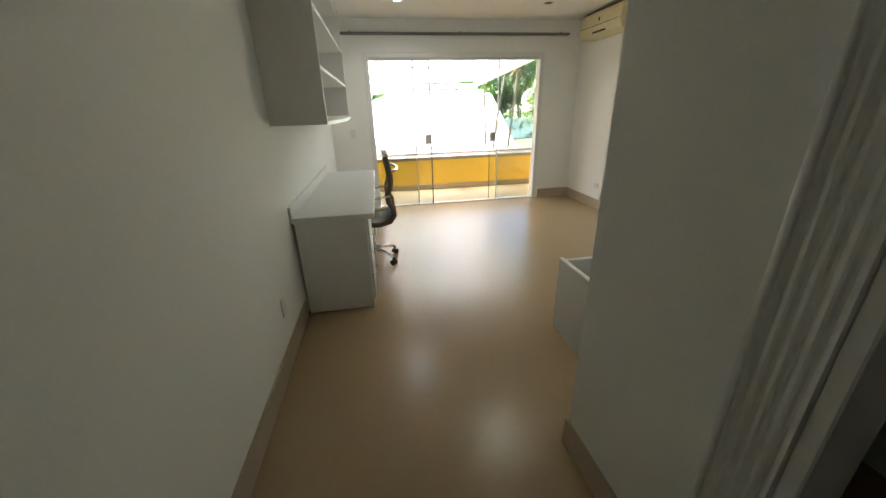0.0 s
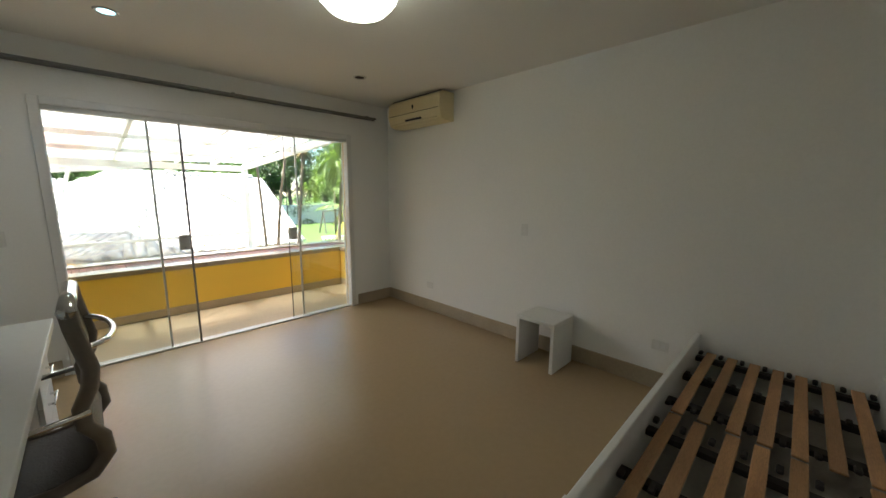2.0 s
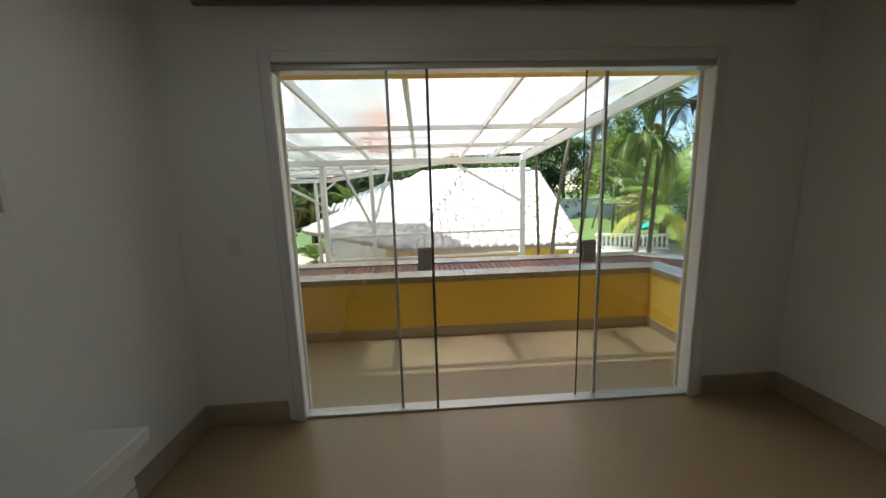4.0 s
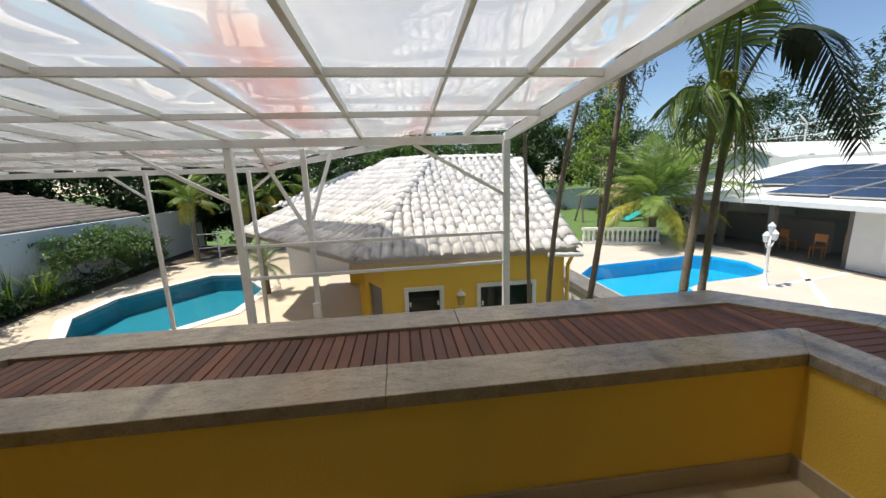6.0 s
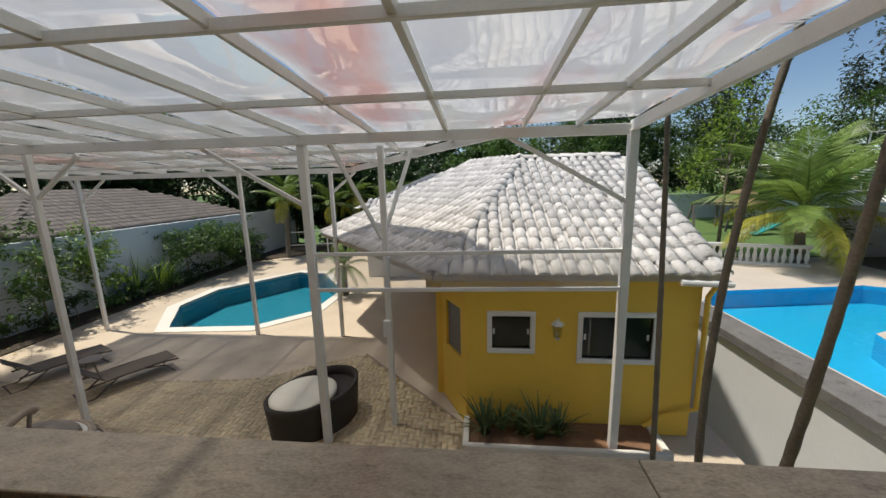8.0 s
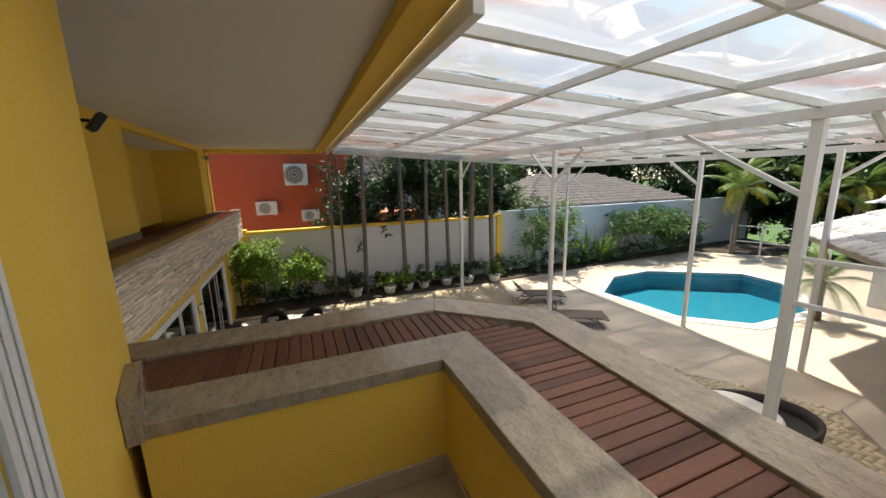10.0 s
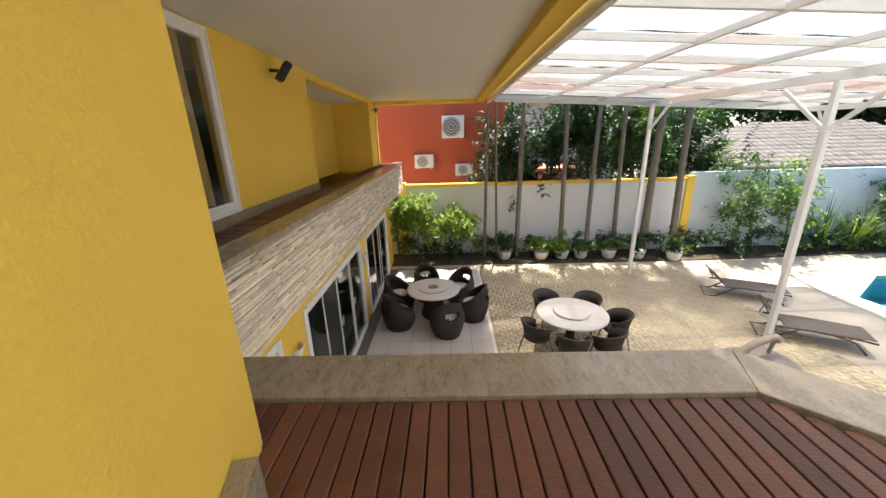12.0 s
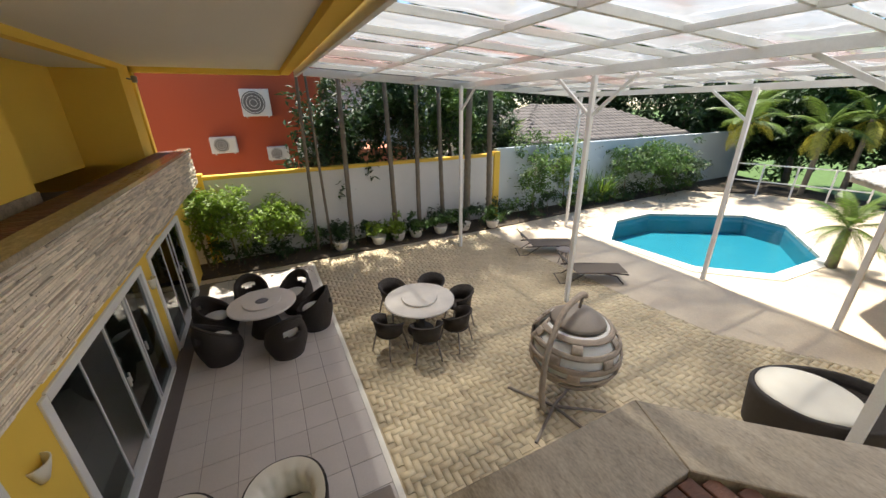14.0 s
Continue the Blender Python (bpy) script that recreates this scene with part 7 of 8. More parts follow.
# ceiling lamp: glass bowl with chrome clips
lamp = thing("ceiling_lamp", (1.28, 3.50, CEIL), "frosted glass bowl ceiling lamp with chrome clips", "ceiling lamp")
part("bowl", lathem([(0, -0.21), (0.08, -0.205), (0.15, -0.18), (0.20, -0.13), (0.225, -0.07), (0.22, -0.066), (0.14, -0.17), (0, -0.2)], 32, (1.28, 3.50, CEIL)), glow("frosted_glass_lit", (0.86, 0.92, 0.80), 0.9), lamp, smooth=True)
part("plate", lathem([(0, 0), (0.16, 0), (0.16, -0.02), (0.14, -0.03), (0, -0.03)], 24, (1.28, 3.50, CEIL)), M_WHITEF, lamp)
for a in (30, 150, 270):
    ca, sa = math.cos(radians(a)), math.sin(radians(a))
    part("clip", barm((1.28 + 0.15 * ca, 3.5 + 0.15 * sa, CEIL - 0.02), (1.28 + 0.235 * ca, 3.5 + 0.235 * sa, CEIL - 0.085), 0.03, 0.008), M_CHROME, lamp)
for x, lit in ((0.40, True), (2.21, False)):
    sp = thing("downlight", (x, 4.97, CEIL), "small recessed downlight, lit cool white" if lit else "small recessed downlight, switched off", "downlight", "downlights in the ceiling")
    part("ring", lathem([(0.045, -0.004), (0.06, -0.008), (0.065, 0), (0.05, 0.002)], 20, (x, 4.97, CEIL)), M_ALU, sp)
    part("lens", lathem([(0, -0.003), (0.046, -0.003), (0.046, 0.001)], 20, (x, 4.97, CEIL)), glow("cool_led", (0.45, 0.9, 1.0), 0.6) if lit else M_SLATR, sp)

# open wall shelf
shelf = thing("wall_shelf", (-0.42, 3.7, 1.385), "white open wall shelf with curved lower front, empty", "shelf")
SX0, SX1, SY0, SY1 = XL + 0.002, -0.25, 2.70, 4.71
part("end_panel", boxm((SX0, SY0, 1.385), (SX1, SY0 + 0.018, 2.44), 0.002), M_WHITEF, shelf)
part("end_panel", boxm((SX0, SY1 - 0.018, 1.385), (SX1, SY1, 2.44), 0.002), M_WHITEF, shelf)
for z in (1.385, 1.705, 2.035, 2.36):
    part("board", boxm((SX0, SY0 + 0.018, z), (SX1, SY1 - 0.018, z + 0.022), 0.002), M_WHITEF, shelf)
part("back_panel", boxm((SX0, SY0 + 0.018, 1.407), (SX0 + 0.008, SY1 - 0.018, 2.36)), M_WHITEF, shelf)
bm = bmesh.new()
prism(bm, [(SX1, SY0 + 0.0)] + [(SX1 + 0.06 * math.sin(math.pi * i / 12), SY0 + (SY1 - SY0) * i / 12) for i in range(1, 12)] + [(SX1, SY1)], 1.383, 1.405)
part("curved_lip", bm, M_WHITEF, shelf)
cable = thing("cable_coil", (-0.42, 3.35, 2.06), "dark grey cable coiled on the shelf", "cable")
bm = tubem([(-0.42 + (0.08 + 0.012 * math.sin(i)) * math.cos(i * 0.45), 3.42 + 0.12 * math.sin(i * 0.45), 2.068 + 0.004 * (i // 14)) for i in range(44)] + [(-0.3, 3.6, 2.065), (-0.27, 3.66, 2.063)], 0.007, 6)
part("coil", bm, M_TAUPE, cable, smooth=True)

# desk: worktop, upstand and two drawer units
DYY0, DYY1 = 2.74, 4.72
worktop = thing("desk_top", (-0.3, 3.7, 0.73), "long white desk top with an upstand on two drawer units", "desk top")
part("top", boxm((XL + 0.002, DYY0 - 0.01, 0.735), (-0.02, DYY1, 0.775), 0.003), M_WHITEF, worktop)
part("upstand", boxm((XL + 0.002, DYY0 - 0.01, 0.775), (XL + 0.022, DYY1, 0.855), 0.003), M_WHITEF, worktop)


def drawer_unit(y0, y1, label):
    th = thing("drawer_unit", (-0.3, (y0 + y1) / 2, 0), label, "drawer unit", "drawer units under the desk")
    part("body", boxm((XL + 0.02, y0, 0.004), (-0.085, y1, 0.733), 0.003), M_WHITEF, th)
    zs = [0.08, 0.30, 0.46, 0.60, 0.725]
    for z0, z1 in zip(zs, zs[1:]):
        dr = part("drawer_front", boxm((-0.083, y0 + 0.006, z0 + 0.003), (-0.065, y1 - 0.006, z1 - 0.003), 0.002), M_WHITEF, th)
        part("handle", boxm((-0.045, (y0 + y1) / 2 - 0.09, (z0 + z1) / 2 + 0.02), (-0.035, (y0 + y1) / 2 + 0.09, (z0 + z1) / 2 + 0.032), 0.003), M_CHROME, dr, "slim chrome bar handle")
        for yy in (-0.07, 0.07):
            part("handle_post", boxm((-0.066, (y0 + y1) / 2 + yy - 0.005, (z0 + z1) / 2 + 0.021), (-0.044, (y0 + y1) / 2 + yy + 0.005, (z0 + z1) / 2 + 0.031)), M_CHROME, dr)


drawer_unit(2.75, 3.22, "white four-drawer unit under the desk end")
drawer_unit(4.22, 4.70, "white four-drawer unit at the desk's far end")

# swivel chair: one wavy ribbed sling in a dark frame
CX, CY = -0.10, 3.72
chair = thing("office_chair", (CX, CY, 0), "brown ribbed sling swivel chair with chrome handle loop", "office chair")
M_SLING = mat("brown_grey_sling", (0.085, 0.07, 0.058), 0.42, var=0.15, scale=5, fine=120, bump=0.3)
line = [(-0.27, 0.47), (-0.22, 0.485), (-0.05, 0.455), (0.10, 0.445), (0.20, 0.47), (0.245, 0.53), (0.24, 0.60), (0.20, 0.66), (0.195, 0.73), (0.225, 0.80), (0.235, 0.87), (0.22, 0.95), (0.205, 1.03), (0.20, 1.085)]
M_MESH = clear("brown_mesh", (0.62, 0.58, 0.52), 0.3, 1.4, milk=0.35, milk_col=(0.10, 0.085, 0.07))
for nm, seg_, mm, lb in (("seat_sling", line[:8], M_SLING, "brown ribbed sling seat"), ("back_sling", line[7:], M_MESH, "see-through brown mesh back")):
    bm = bmesh.new()
    prev = None
    for x, z in seg_:
        cur = [bm.verts.new((CX + x, CY - 0.22 + 0.44 * k / 6, z)) for k in range(7)]
        if prev:
            for k in range(6):
                bm.faces.new((prev[k], prev[k + 1], cur[k + 1], cur[k]))
        prev = cur
    ob = part(nm, bm, mm, chair, lb, smooth=True)
    ob.modifiers.new("sub", 'SUBSURF').levels = 2
    if nm == "seat_sling":
        ob.modifiers.new("thick", 'SOLIDIFY').thickness = 0.012
for s in (-0.225, 0.225):
    part("side_frame", tubem([(CX + x, CY + s, z) for x, z in line], 0.016, 8, True, 1.6), M_TAUPE, chair, "dark polished side frame", smooth=True)
part("head_roll", tubem([(CX + 0.198, CY - 0.24, 1.09), (CX + 0.198, CY + 0.24, 1.09)], 0.026, 12), M_CHROME, chair, "polished top tube", smooth=True)
part("front_roll", tubem([(CX - 0.27, CY - 0.23, 0.47), (CX - 0.27, CY + 0.23, 0.47)], 0.02, 10), M_CHROME, chair, smooth=True)
part("handle_loop", tubem([(CX + 0.225, CY + 0.22 * math.cos(math.pi * i / 12), 0.95) if i in (0, 12) else (CX + 0.225 + 0.085 * math.sin(math.pi * i / 12), CY + 0.22 * math.cos(math.pi * i / 12), 0.95 - 0.01 * math.sin(math.pi * i / 12)) for i in range(13)], 0.012, 8), M_CHROME, chair, "chrome handle loop behind the back", smooth=True)
for s in (-0.25, 0.25):
    part("armrest", tubem([(CX + 0.22, CY + s, 0.72), (CX + 0.02, CY + s * 1.02, 0.70), (CX - 0.10, CY + s * 1.02, 0.68), (CX - 0.10, CY + s * 1.02, 0.50)], 0.012, 8), M_CHROME, chair, smooth=True)
part("column", tubem([(CX, CY, 0.10), (CX, CY, 0.25), (CX, CY, 0.44)], [0.03, 0.025, 0.022], 12), M_CHROME, chair, smooth=True)
part("seat_bar", boxm((CX - 0.06, CY - 0.2, 0.425), (CX + 0.10, CY + 0.2, 0.45), 0.008), M_TAUPE, chair)
for k in range(5):
    a = radians(36 + 72 * k - 5)
    d = Vector((math.cos(a), math.sin(a), 0))
    e0 = Vector((CX, CY, 0.13)) + d * 0.03
    e1 = Vector((CX, CY, 0.085)) + d * 0.27
    leg = part("base_leg", tubem([e0, e0.lerp(e1, 0.5) + Vector((0, 0, 0.012)), e1], [0.02, 0.016, 0.012], 8), M_CHROME, chair, smooth=True)
    for s in (-1, 1):
        sd = Vector((-d.y, d.x, 0))
        c0 = e1 + Vector((0, 0, -0.055)) + sd * s * 0.016
        part("castor", tubem([c0 - sd * 0.009, c0 + sd * 0.009], 0.029, 14), M_BLACK, leg, "black twin castor wheel")
    part("castor_stem", tubem([e1, e1 + Vector((0, 0, -0.04))], 0.012, 8), M_BLACK, leg)

# low stool
stool = thing("stool", (2.91, 3.28, 0), "small white three-board stool beside the wall", "stool")
part("top", boxm((2.775, 3.085, 0.405), (3.125, 3.445, 0.435), 0.003), M_WHITEF, stool)
part("side_panel", boxm((2.775, 3.085, 0.0), (3.125, 3.115, 0.405), 0.003), M_WHITEF, stool)
part("side_panel", boxm((2.775, 3.415, 0.0), (3.125, 3.445, 0.405), 0.003), M_WHITEF, stool)

# bed frame with slats
bed = thing("bed", (2.15, 1.8, 0), "white bed frame without mattress, bare wooden slats", "bed")
BX0, BX1, BY0, BY1 = 1.165, 3.215, YB + 0.02, 2.21
part("foot_board", boxm((BX0, BY0, 0.0), (BX0 + 0.03, BY1, 0.53), 0.004), M_WHITEF, bed)
part("head_board", boxm((BX1 - 0.03, BY0, 0.0), (BX1, BY1, 0.55), 0.004), M_WHITEF, bed)
part("side_rail", boxm((BX0 + 0.03, BY1 - 0.03, 0.0), (BX1 - 0.03, BY1, 0.515), 0.004), M_WHITEF, bed)
part("side_rail", boxm((BX0 + 0.03, BY0, 0.0), (BX1 - 0.03, BY0 + 0.03, 0.515), 0.004), M_WHITEF, bed)
part("bottom_panel", boxm((BX0 + 0.03, BY0 + 0.03, 0.18), (BX1 - 0.03, BY1 - 0.03, 0.20)), M_CARTON, bed, "grey panel under the slats")
for k in range(6):
    x = BX0 + 0.10 + k * 0.365
    part("crossbar", boxm((x - 0.025, BY0 + 0.03, 0.355), (x + 0.025, BY1 - 0.03, 0.385), 0.003), M_SLATR, bed, "dark cross strap")
ns = 7
pit = (BY1 - BY0 - 0.10) / ns
sl_a = finish("slat", boxm((0, -0.027, 0), (0.95, 0.027, 0.012), 0.003), M_SLATW)
for k in range(ns):
    y = BY0 + 0.05 + pit * (k + 0.5)
    for x in (BX0 + 0.06, BX0 + 1.04):
        if k == 1 and x < 1.5:
            continue
        piece("slat", sl_a, pose(x, y, 0.392, 0, 0, random.uniform(-0.5, 0.5)), bed)
capm = finish("slat_holder", boxm((-0.024, -0.012, 0), (0.024, 0.012, 0.020), 0.005), M_SLATR)
for k in range(ns + 1):
    y = BY0 + 0.05 + pit * k
    for x in (0.07, 0.42, 0.90, 1.12, 1.55, 1.97):
        piece("slat_holder", capm, pose(BX0 + x, y, 0.386, 0, 0, random.uniform(-3, 3)), bed)


# plates
def plate(m, label, cat, holes):
    th = thing("wall_plate", m.translation, label, cat, "switch and socket plates")
    part("plate", boxm((-0.058, 0, -0.038), (0.058, 0.008, 0.038) if cat == "socket" else (0.036, 0.008, 0.058), 0.003, m) if cat == "socket" else boxm((-0.036, 0, -0.058), (0.036, 0.008, 0.058), 0.003, m), M_WHITEF, th)
    for k in holes:
        part("insert", boxm((k - 0.012, 0.008, -0.02), (k + 0.012, 0.0105, 0.02), 0.002, m), M_TRIM, th)


E_M = pose(XR, 0, 0, 0, 0, 90)
plate(pose(XR, 3.65, 1.14, 0, 0, 90), "white light switch plate on the wall", "switch", (0,))
plate(pose(XR, 5.00, 0.33, 0, 0, 90), "white wall socket plate near the floor", "socket", (-0.02, 0.02))
plate(pose(XR, 2.42, 0.35, 0, 0, 90), "white wall socket plate beside the bed", "socket", (-0.02, 0.02))
plate(pose(XL, 2.23, 0.37, 0, 0, -90), "white wall socket plate beside the desk", "switch", (0,))
plate(pose(-0.30, YF0, 1.14, 0, 0, 180), "white light switch plate beside the doors", "switch", (0,))

# ---------------------------------------------------------------- facade fittings
# tall upper window with curtains
upper_window = thing("window_1", (-2.6, YU, 0.7), "wide sliding window with cream curtains, white frame", "window", kind="structure")
wx0, wx1, wz0, wz1 = -4.05, -1.2, 0.66, 2.45
for a, b in (((wx0, YU - 0.02, wz0), (wx0 + 0.12, YU + 0.04, wz1)), ((wx1 - 0.12, YU - 0.02, wz0), (wx1, YU + 0.04, wz1)), ((wx0 + 0.12, YU - 0.02, wz0), (wx1 - 0.12, YU + 0.04, wz0 + 0.12)), ((wx0 + 0.12, YU - 0.02, wz1 - 0.12), (wx1 - 0.12, YU + 0.04, wz1))):
    part("frame", boxm(a, b, 0.008), M_TRIM, upper_window)
for a, b in (((wx0 + 0.03, YU + 0.04, wz0 + 0.03), (wx0 + 0.05, YU + 0.05, wz1 - 0.03)), ((wx0 + 0.03, YU + 0.04, wz0 + 0.03), (wx1 - 0.03, YU + 0.05, wz0 + 0.05))):
    part("bead", boxm(a, b, 0.004), M_TRIM, upper_window)
part("pane", boxm((wx0 + 0.12, YU + 0.0, wz0 + 0.12), (wx1 - 0.12, YU + 0.006, wz1 - 0.12)), M_GLASS, upper_window)
for x in (-3.25, -2.55):
    part("sash_profile", boxm((x - 0.012, YU + 0.006, wz0 + 0.12), (x + 0.012, YU + 0.02, wz1 - 0.12), 0.002), M_TRIM, upper_window)
part("handle", boxm((-2.62, YU + 0.02, 1.42), (-2.48, YU + 0.045, 1.58), 0.006), M_TRIM, upper_window, "white lock plate")


def curtain(x0, x1, y, z0, z1, seed):
    bm = bmesh.new()
    rnd = random.Random(seed)
    n = int((x1 - x0) / 0.018)
    ph = rnd.uniform(0, 6)
    prev = None
    for i in range(n + 1):
        u = i / n
        x = x0 + (x1 - x0) * u
        cur = []
        for j in range(7):
            v = j / 6
            cur.append(bm.verts.new((x + 0.01 * math.sin(v * 5 + i * 0.2), y + 0.045 * math.sin(i * 0.62 + ph + 0.5 * math.sin(i * 0.13)) * (0.7 + 0.3 * v), z1 + (z0 - z1) * v)))
        if prev:
            for j in range(6):
                bm.faces.new((prev[j], prev[j + 1], cur[j + 1], cur[j]))
        prev = cur
    th = thing("curtain", ((x0 + x1) / 2, y, z1), "cream pleated curtain behind the window glass", "curtain", "curtains behind the glass")
    part("cloth", bm, M_CURT, th, smooth=True)


curtain(-3.95, -3.05, YU - 0.22, 0.74, 2.42, 1)
curtain(-4.5, -3.9, YL - 0.45, G + 0.02, -0.9, 2)
curtain(-3.75, -2.9, YL - 0.35, G + 0.02, -0.9, 3)
solid("wall_upper_room", boxm((-6.4, 1.0, 0.4), (-0.75, 1.1, 2.5)), M_DARKIN, "rear wall of the upper room, shade in its dark colour", "wall", kind="structure")
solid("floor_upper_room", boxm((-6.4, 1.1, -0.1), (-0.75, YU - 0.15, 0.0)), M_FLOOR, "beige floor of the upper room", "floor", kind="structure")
solid("wall_upper_side", boxm((-6.45, 1.0, 0.0), (-6.4, YU - 0.15, 2.5)), M_DARKIN, "side wall of the upper room, shade in its dark colour", "wall", kind="structure")

# floodlight
fl = thing("floodlight", (-5.30, YU + 0.1, 2.25), "black floodlight on the yellow wall", "floodlight")
part("arm", barm((-5.34, YU, 2.28), (-5.34, YU + 0.12, 2.27), 0.04), M_BLACK, fl)
part("housing", boxm((-0.09, -0.05, -0.13), (0.09, 0.05, 0.13), 0.015, pose(-5.30, YU + 0.20, 2.25, -35, 0, 35)), M_BLACK, fl)
part("lens", boxm((-0.075, 0.045, -0.105), (0.075, 0.056, 0.105), 0.004, pose(-5.30, YU + 0.20, 2.25, -35, 0, 35)), M_ALU, fl, "pale reflector behind glass")
sen = thing("wall_spot", (-11.9, YU + 0.05, 2.2), "small brown spotlight on the yellow wall", "spotlight")
part("arm", barm((-11.85, YU, 2.2), (-11.85, YU + 0.1, 2.18), 0.03), M_TAUPE, sen)
part("head", lathem([(0, -0.08), (0.05, -0.08), (0.06, 0.04), (0.03, 0.06), (0, 0.06)], 12, (-11.85, YU + 0.14, 2.2)), M_TAUPE, sen, smooth=True)
ld = thing("loggia_door", (-7.2, YU - 1.1, 0.5), "pale door frame inside the yellow loggia", "door", kind="structure")
part("jamb", boxm((-6.76, YU - 1.1, 0.45), (-6.66, YU - 1.04, 2.2), 0.006), M_TRIM, ld)
part("jamb", boxm((-7.66, YU - 1.1, 0.45), (-7.56, YU - 1.04, 2.2), 0.006), M_TRIM, ld)
part("leaf", boxm((-7.56, YU - 1.1, 0.45), (-6.76, YU - 1.07, 2.15), 0.004), M_YELLOW, ld, "yellow painted door leaf")
part("knob", lathem([(0, -0.03), (0.03, 0), (0, 0.03)], 10, (-6.9, YU - 1.04, 1.25)), M_CHROME, ld)


def patio_door(x0, x1, n, open_i, label):
    """White-framed ground-floor sliding door: frame, glass panels with thin stiles, handles."""
    th = thing("patio_door", ((x0 + x1) / 2, YL, G), label, "door", "ground-floor patio doors", kind="structure")
    zt = -0.88
    for a, b in (((x0 - 0.02, YL - 0.06, G + 0.02), (x0 + 0.09, YL + 0.03, zt)), ((x1 - 0.09, YL - 0.06, G + 0.02), (x1 + 0.02, YL + 0.03, zt)), ((x0 + 0.09, YL - 0.06, zt - 0.1), (x1 - 0.09, YL + 0.03, zt + 0.02)), ((x0 + 0.09, YL - 0.1, G + 0.005), (x1 - 0.09, YL + 0.05, G + 0.05))):
        part("frame", boxm(a, b, 0.008), M_TRIM, th)
    w = (x1 - x0 - 0.18) / n
    for i in range(n):
        xa = x0 + 0.09 + w * i
        if i == open_i:
            xa = xa - w * 0.85
        y = YL - 0.02 - 0.03 * (i % 2)
        gp = part("glass_panel", boxm((xa, y - 0.004, G + 0.05), (xa + w, y + 0.004, zt - 0.1)), M_DGLASS, th)
        for xx in (xa, xa + w):
            part("stile", boxm((xx - 0.014, y - 0.012, G + 0.05), (xx + 0.014, y + 0.012, zt - 0.1), 0.002), M_TRIM, gp)
        part("handle", boxm((xa + w - 0.06, y + 0.012, -2.0), (xa + w - 0.03, y + 0.04, -1.85), 0.004), M_ALU, gp)


patio_door(-3.88, 0.38, 4, -1, "white-framed patio door with cream curtains")
patio_door(-7.93, -4.62, 4, 2, "white-framed patio door standing partly open")
patio_door(-11.33, -8.42, 3, 1, "white-framed patio door at the terrace end")
for x in (-4.25, -8.18):
    sc = thing("wall_sconce", (x, YL + 0.06, -1.3), "cream shell-shaped wall sconce on a yellow pier", "wall lamp", "sconces on the yellow piers")
    bm = bmesh.new()
    prev = None
    for i in range(9):
        a = math.pi * i / 8
        cur = [bm.verts.new((x + math.cos(a) * r, YL + 0.002 + math.sin(a) * r * 0.9, -1.42 + z)) for r, z in ((0.05, 0.0), (0.09, 0.1), (0.12, 0.2))]
        if prev:
            for j in range(2):
                bm.faces.new((prev[j], cur[j], cur[j + 1], prev[j + 1]))
        prev = cur
    part("shade", bm, M_CREAM, sc, smooth=True).modifiers.new("thick", 'SOLIDIFY').thickness = 0.012
# living-room things seen dimly through the doors
sofa = thing("sofa", (-6.4, 2.3, G), "dim brown sofa inside the open patio door", "sofa")
part("seat", boxm((-7.2, 1.9, G + 0.12), (-5.4, 2.7, G + 0.45), 0.06, seg=2), M_CARTON, sofa)
part("back", boxm((-7.2, 1.7, G + 0.12), (-5.4, 1.95, G + 0.85), 0.06, seg=2), M_CARTON, sofa)
for x in (-7.3, -5.4):
    part("armrest", boxm((x - 0.1, 1.75, G + 0.05), (x + 0.12, 2.7, G + 0.62), 0.05, seg=2), M_CARTON, sofa)

# ---------------------------------------------------------------- pieces of the deck
deck = thing("deck", (1.3, 7.56, 0.55), "red-brown hardwood deck boards between stone copings", "deck", kind="structure")
ZD = 0.575
fy0, fy1 = 7.375, 7.752
bw, bg = 0.0535, 0.0045
pl = finish("board", boxm((-bw / 2, fy0, ZD - 0.025), (bw / 2, fy1, ZD), 0.003), M_DECK)
nb = int((3.32 + 0.70) / (bw + bg))
for k, cut in ((-2, 0.115), (-1, 0.055)):
    x = -0.66 + (k + 0.5) * (bw + bg)
    part("board", boxm((x - bw / 2, fy0, ZD - 0.025), (x + bw / 2, fy1 - cut, ZD), 0.003), M_DECK, deck)
for k in range(nb):
    x = -0.66 + (k + 0.5) * (bw + bg)
    piece("board", pl, pose(x, random.uniform(-0.003, 0.003), random.uniform(-0.002, 0.002)), deck)
y = 5.05
while y < 7.70:
    ym = y + bw / 2
    xo = -1.130 if ym < 7.31 else -1.130 + (ym - 7.31) * 0.425 / 0.45
    xi = -0.768 if ym < 7.37 else -0.782
    if xi - xo > 0.06:
        part("board", boxm((xo, y, ZD - 0.025), (xi, y + bw, ZD), 0.003), M_DECK, deck)
    y += bw + bg
y = 5.6
while y < 7.70:
    ym = y + bw / 2
    xo = 3.715 if ym < 7.31 else 3.715 - (ym - 7.31) * 0.41 / 0.45
    part("board", boxm((3.335, y, ZD - 0.025), (xo, y + bw, ZD), 0.003), M_DECK, deck)
    y += bw + bg
pl2 = finish("board_far", boxm((-bw / 2, 4.125, ZD - 0.025), (bw / 2, 4.475, ZD)), M_DECK)
spots = []
for k in range(220):
    x = -1.75 - (k + 0.5) * (bw + bg)
    if x > -12.2:
        spots.append(pose(x, 0, random.uniform(-0.002, 0.002)))
stuff_from("deck_boards_far", pl2, spots, M_DECK, deck, "red-brown boards of the long balcony")
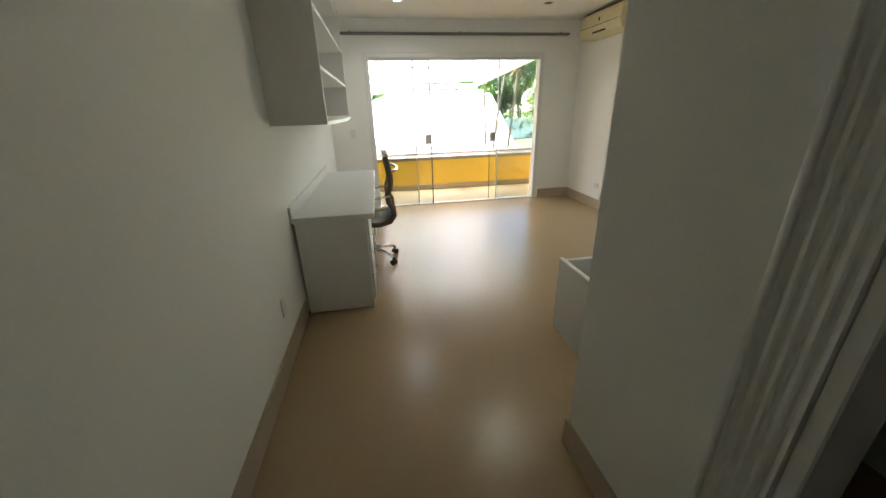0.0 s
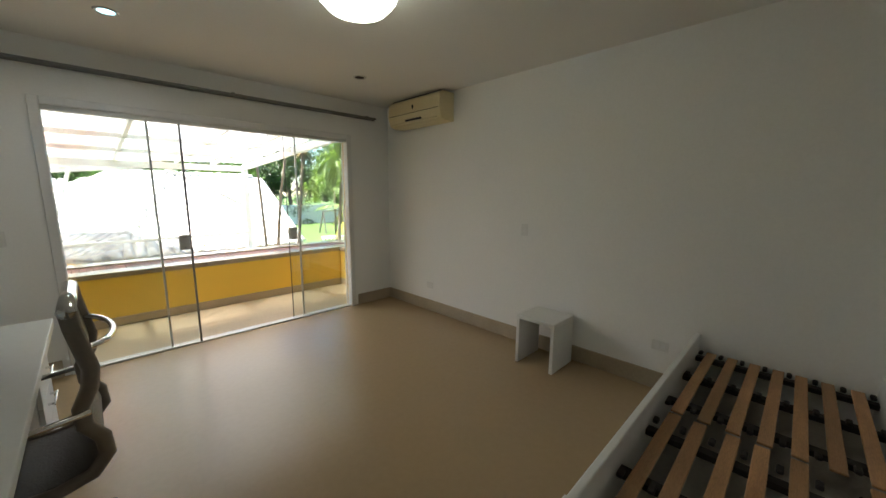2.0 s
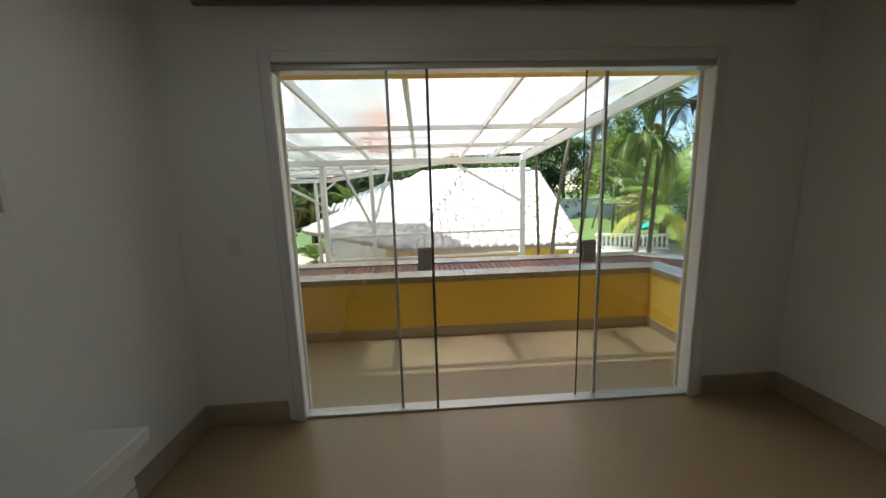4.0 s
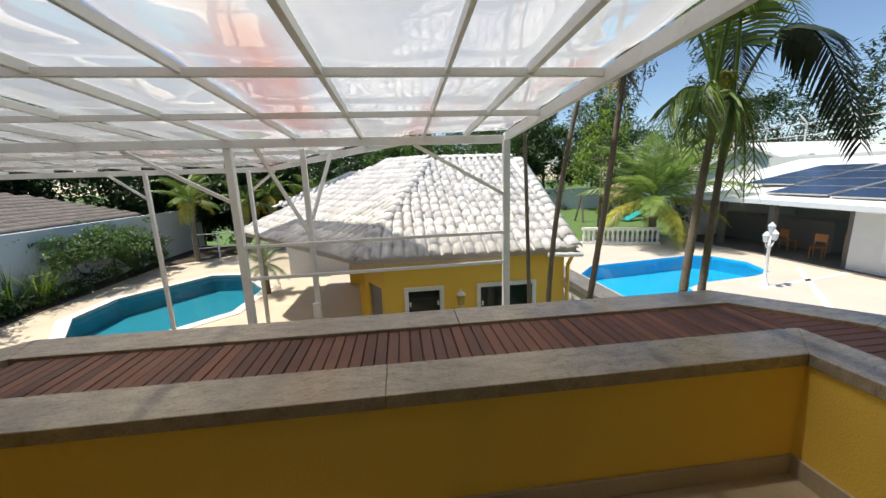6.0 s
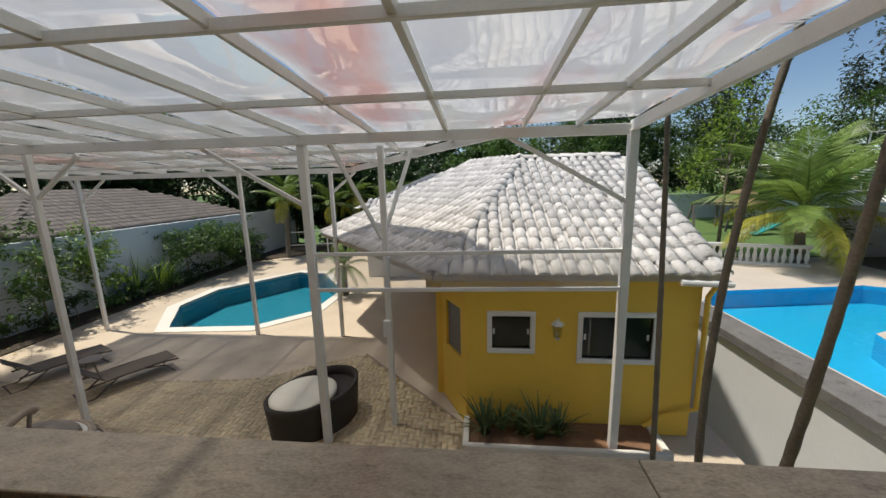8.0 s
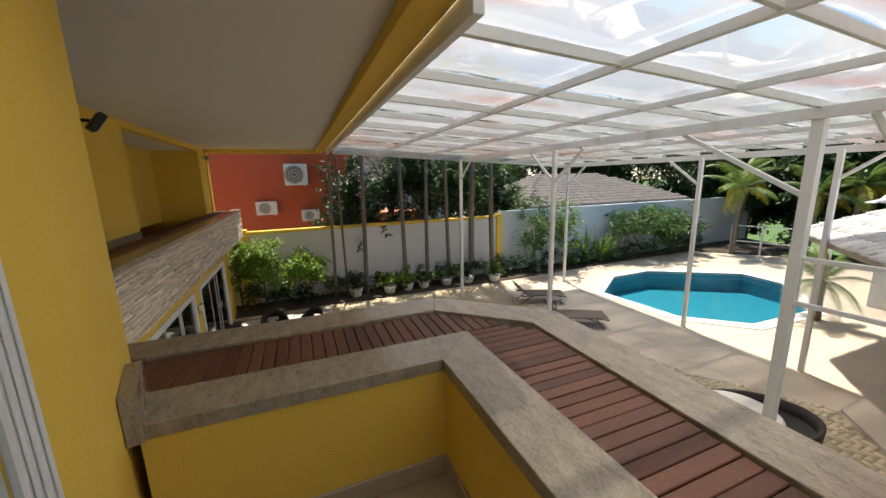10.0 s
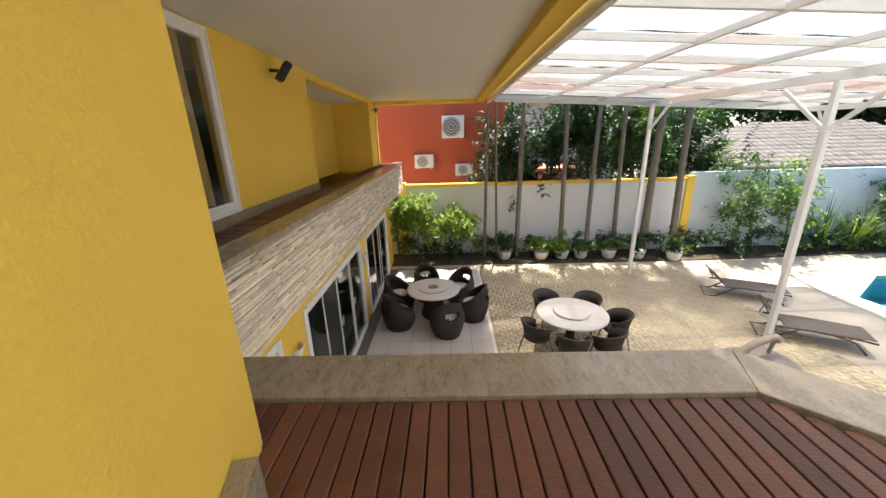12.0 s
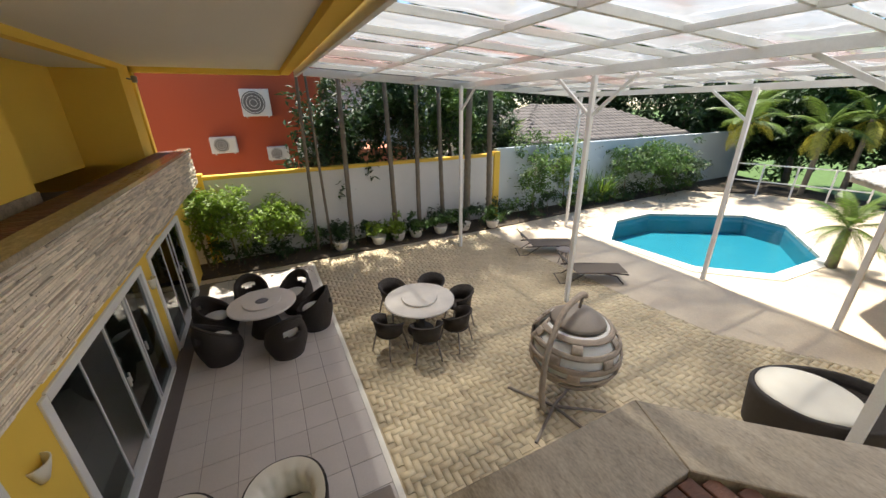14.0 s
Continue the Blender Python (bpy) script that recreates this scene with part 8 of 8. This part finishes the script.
# the cut behind the inner corner
for k in range(20):
    t0, t1 = k / 20, (k + 0.9) / 20
    A, B = Vector((-1.66, 4.12)), Vector((-0.762, 5.02))
    Cc, Dd = Vector((-1.79, 4.48)), Vector((-1.135, 5.17))
    q = [A.lerp(B, t0), A.lerp(B, t1), Cc.lerp(Dd, t1), Cc.lerp(Dd, t0)]
    part("board", prismm([tuple(v) for v in q], ZD - 0.025, ZD), M_DECK, deck)

# ---------------------------------------------------------------- ledger stone on the parapet's outer face
ledger = thing("ledger_cladding", (-6, 4.7, 0), "stacked beige ledger stone cladding of the parapet", "cladding", kind="structure")
rs = random.Random(11)
strips_far = []
unit = finish("ledger_strip", boxm((0, 0, 0), (1, 1, 1)), M_SLATE)


def clad(p0, p1, near_from, z0=-0.31, z1=0.525):
    p0, p1 = Vector((*p0, 0)), Vector((*p1, 0))
    ax = (p1 - p0).normalized()
    nr = Vector((-ax.y, ax.x, 0))
    tot = (p1 - p0).length
    z = z0
    while z < z1 - 0.004:
        h = min(rs.uniform(0.010, 0.024), z1 - z)
        s = -rs.uniform(0, 0.2)
        while s < tot:
            l = rs.uniform(0.15, 0.75)
            a, b = max(s, 0), min(s + l, tot)
            if b - a > 0.02:
                m = Matrix((ax, nr, Vector((0, 0, 1)))).transposed().to_4x4()
                m.translation = p0 + ax * a + Vector((0, 0, z))
                m = m @ Matrix.Diagonal((b - a - 0.002, rs.choice((0.004, 0.012, 0.018, 0.026, 0.034)), h - 0.002, 1))
                strips_far.append((b >= near_from, m))
            s += l
        z += h


FB = off_line(ROUT, 0.05)
clad(FB[0], FB[1], 7.7)
clad(FB[1], FB[2], 0.0)
near = [m for f, m in strips_far if f]
for m in near[:300]:
    piece("ledger_strip", unit, m, ledger)
stuff_from("ledger_strips_far", unit, [m for f, m in strips_far if not f] + near[300:], M_SLATE, ledger, "stacked beige ledger stone strips")

# ---------------------------------------------------------------- terrace tiles and pavers
terrace_floor = thing("terrace_floor", (-6, 5.7, G), "grey-beige square tile terrace along the house", "floor", kind="structure")
part("bed", boxm((-11.6, YL + 0.001, G - 0.1), (3.0, 7.19, G + 0.008)), M_GROUT, terrace_floor, "grey grout bed")
part("edge_strip", boxm((-11.6, 7.19, G - 0.1), (3.0, 7.27, G + 0.02), 0.004), M_COPING, terrace_floor, "pale stone edge strip")
tl = finish("tile", boxm((-0.219, -0.219, 0), (0.219, 0.219, 0.012), 0.002), M_TERR)
rows_ = 0
for i in range(25):
    for j in range(7):
        x, yy = -0.6 - 0.445 * i, 7.19 - 0.2225 - 0.445 * j
        if x < -11.4 or yy < YL + 0.2:
            continue
        piece("tile", tl, pose(x, yy, G + 0.008), terrace_floor)

court = thing("paver_court", (-4, 10, G), "pale herringbone concrete pavers in the court", "paving", kind="structure")
AREA = [(-11.9, 7.27), (3.0, 7.27), (3.0, 12.04), (0.84, 12.04), (0.84, 13.0), (-1.82, 15.46), (-2.5, 15.1), (-3.9, 14.2), (-5.5, 14.0), (-11.6, 13.6)]
part("joint_bed", prismm(AREA, G - 0.1, G - 0.004), M_SANDJ, court, "sandy paver joints")
pv = finish("paver", boxm((-0.0975, -0.0475, 0), (0.0975, 0.0475, 0.018), 0.004), M_BRICK)
pvs = finish("paver_plain", boxm((-0.0975, -0.0475, 0), (0.0975, 0.0475, 0.018)), M_BRICK)
rp = random.Random(21)
near_p, far_p = [], []
for i in range(-70, 200):
    for j in range(-70, 200):
        # herringbone on a 0.1 m grid
        r_ = (i - j) % 4
        if r_ == 0:
            cx, cy, rot = (i + 1.0) * 0.1, (j + 0.5) * 0.1, 0
        elif r_ == 3:
            cx, cy, rot = (i + 0.5) * 0.1, (j + 1.0) * 0.1, 90
        else:
            continue
        px, py = cx - 9.0, cy + 7.0
        px, py = px * 1.0, py
        if not inside((px, py), AREA) or not inside((px + 0.06, py + 0.06), AREA) or py < 7.32:
            continue
        m = pose(px, py, G - 0.004 + rp.uniform(-0.0025, 0.0025), rp.uniform(-0.4, 0.4), rp.uniform(-0.4, 0.4), rot)
        (near_p if -3.6 < px < -1.6 and 8.8 < py < 11.4 else far_p).append(m)
for m in near_p[:290]:
    piece("paver", pv, m, court)
stuff_from("pavers_rest", pvs, far_p + near_p[290:], M_BRICK, court, "pale herringbone concrete pavers")
# near roof tiles of the pavilion
for m in ROOF_NEAR[:290]:
    piece("roof_tile", barrel, m, roof)
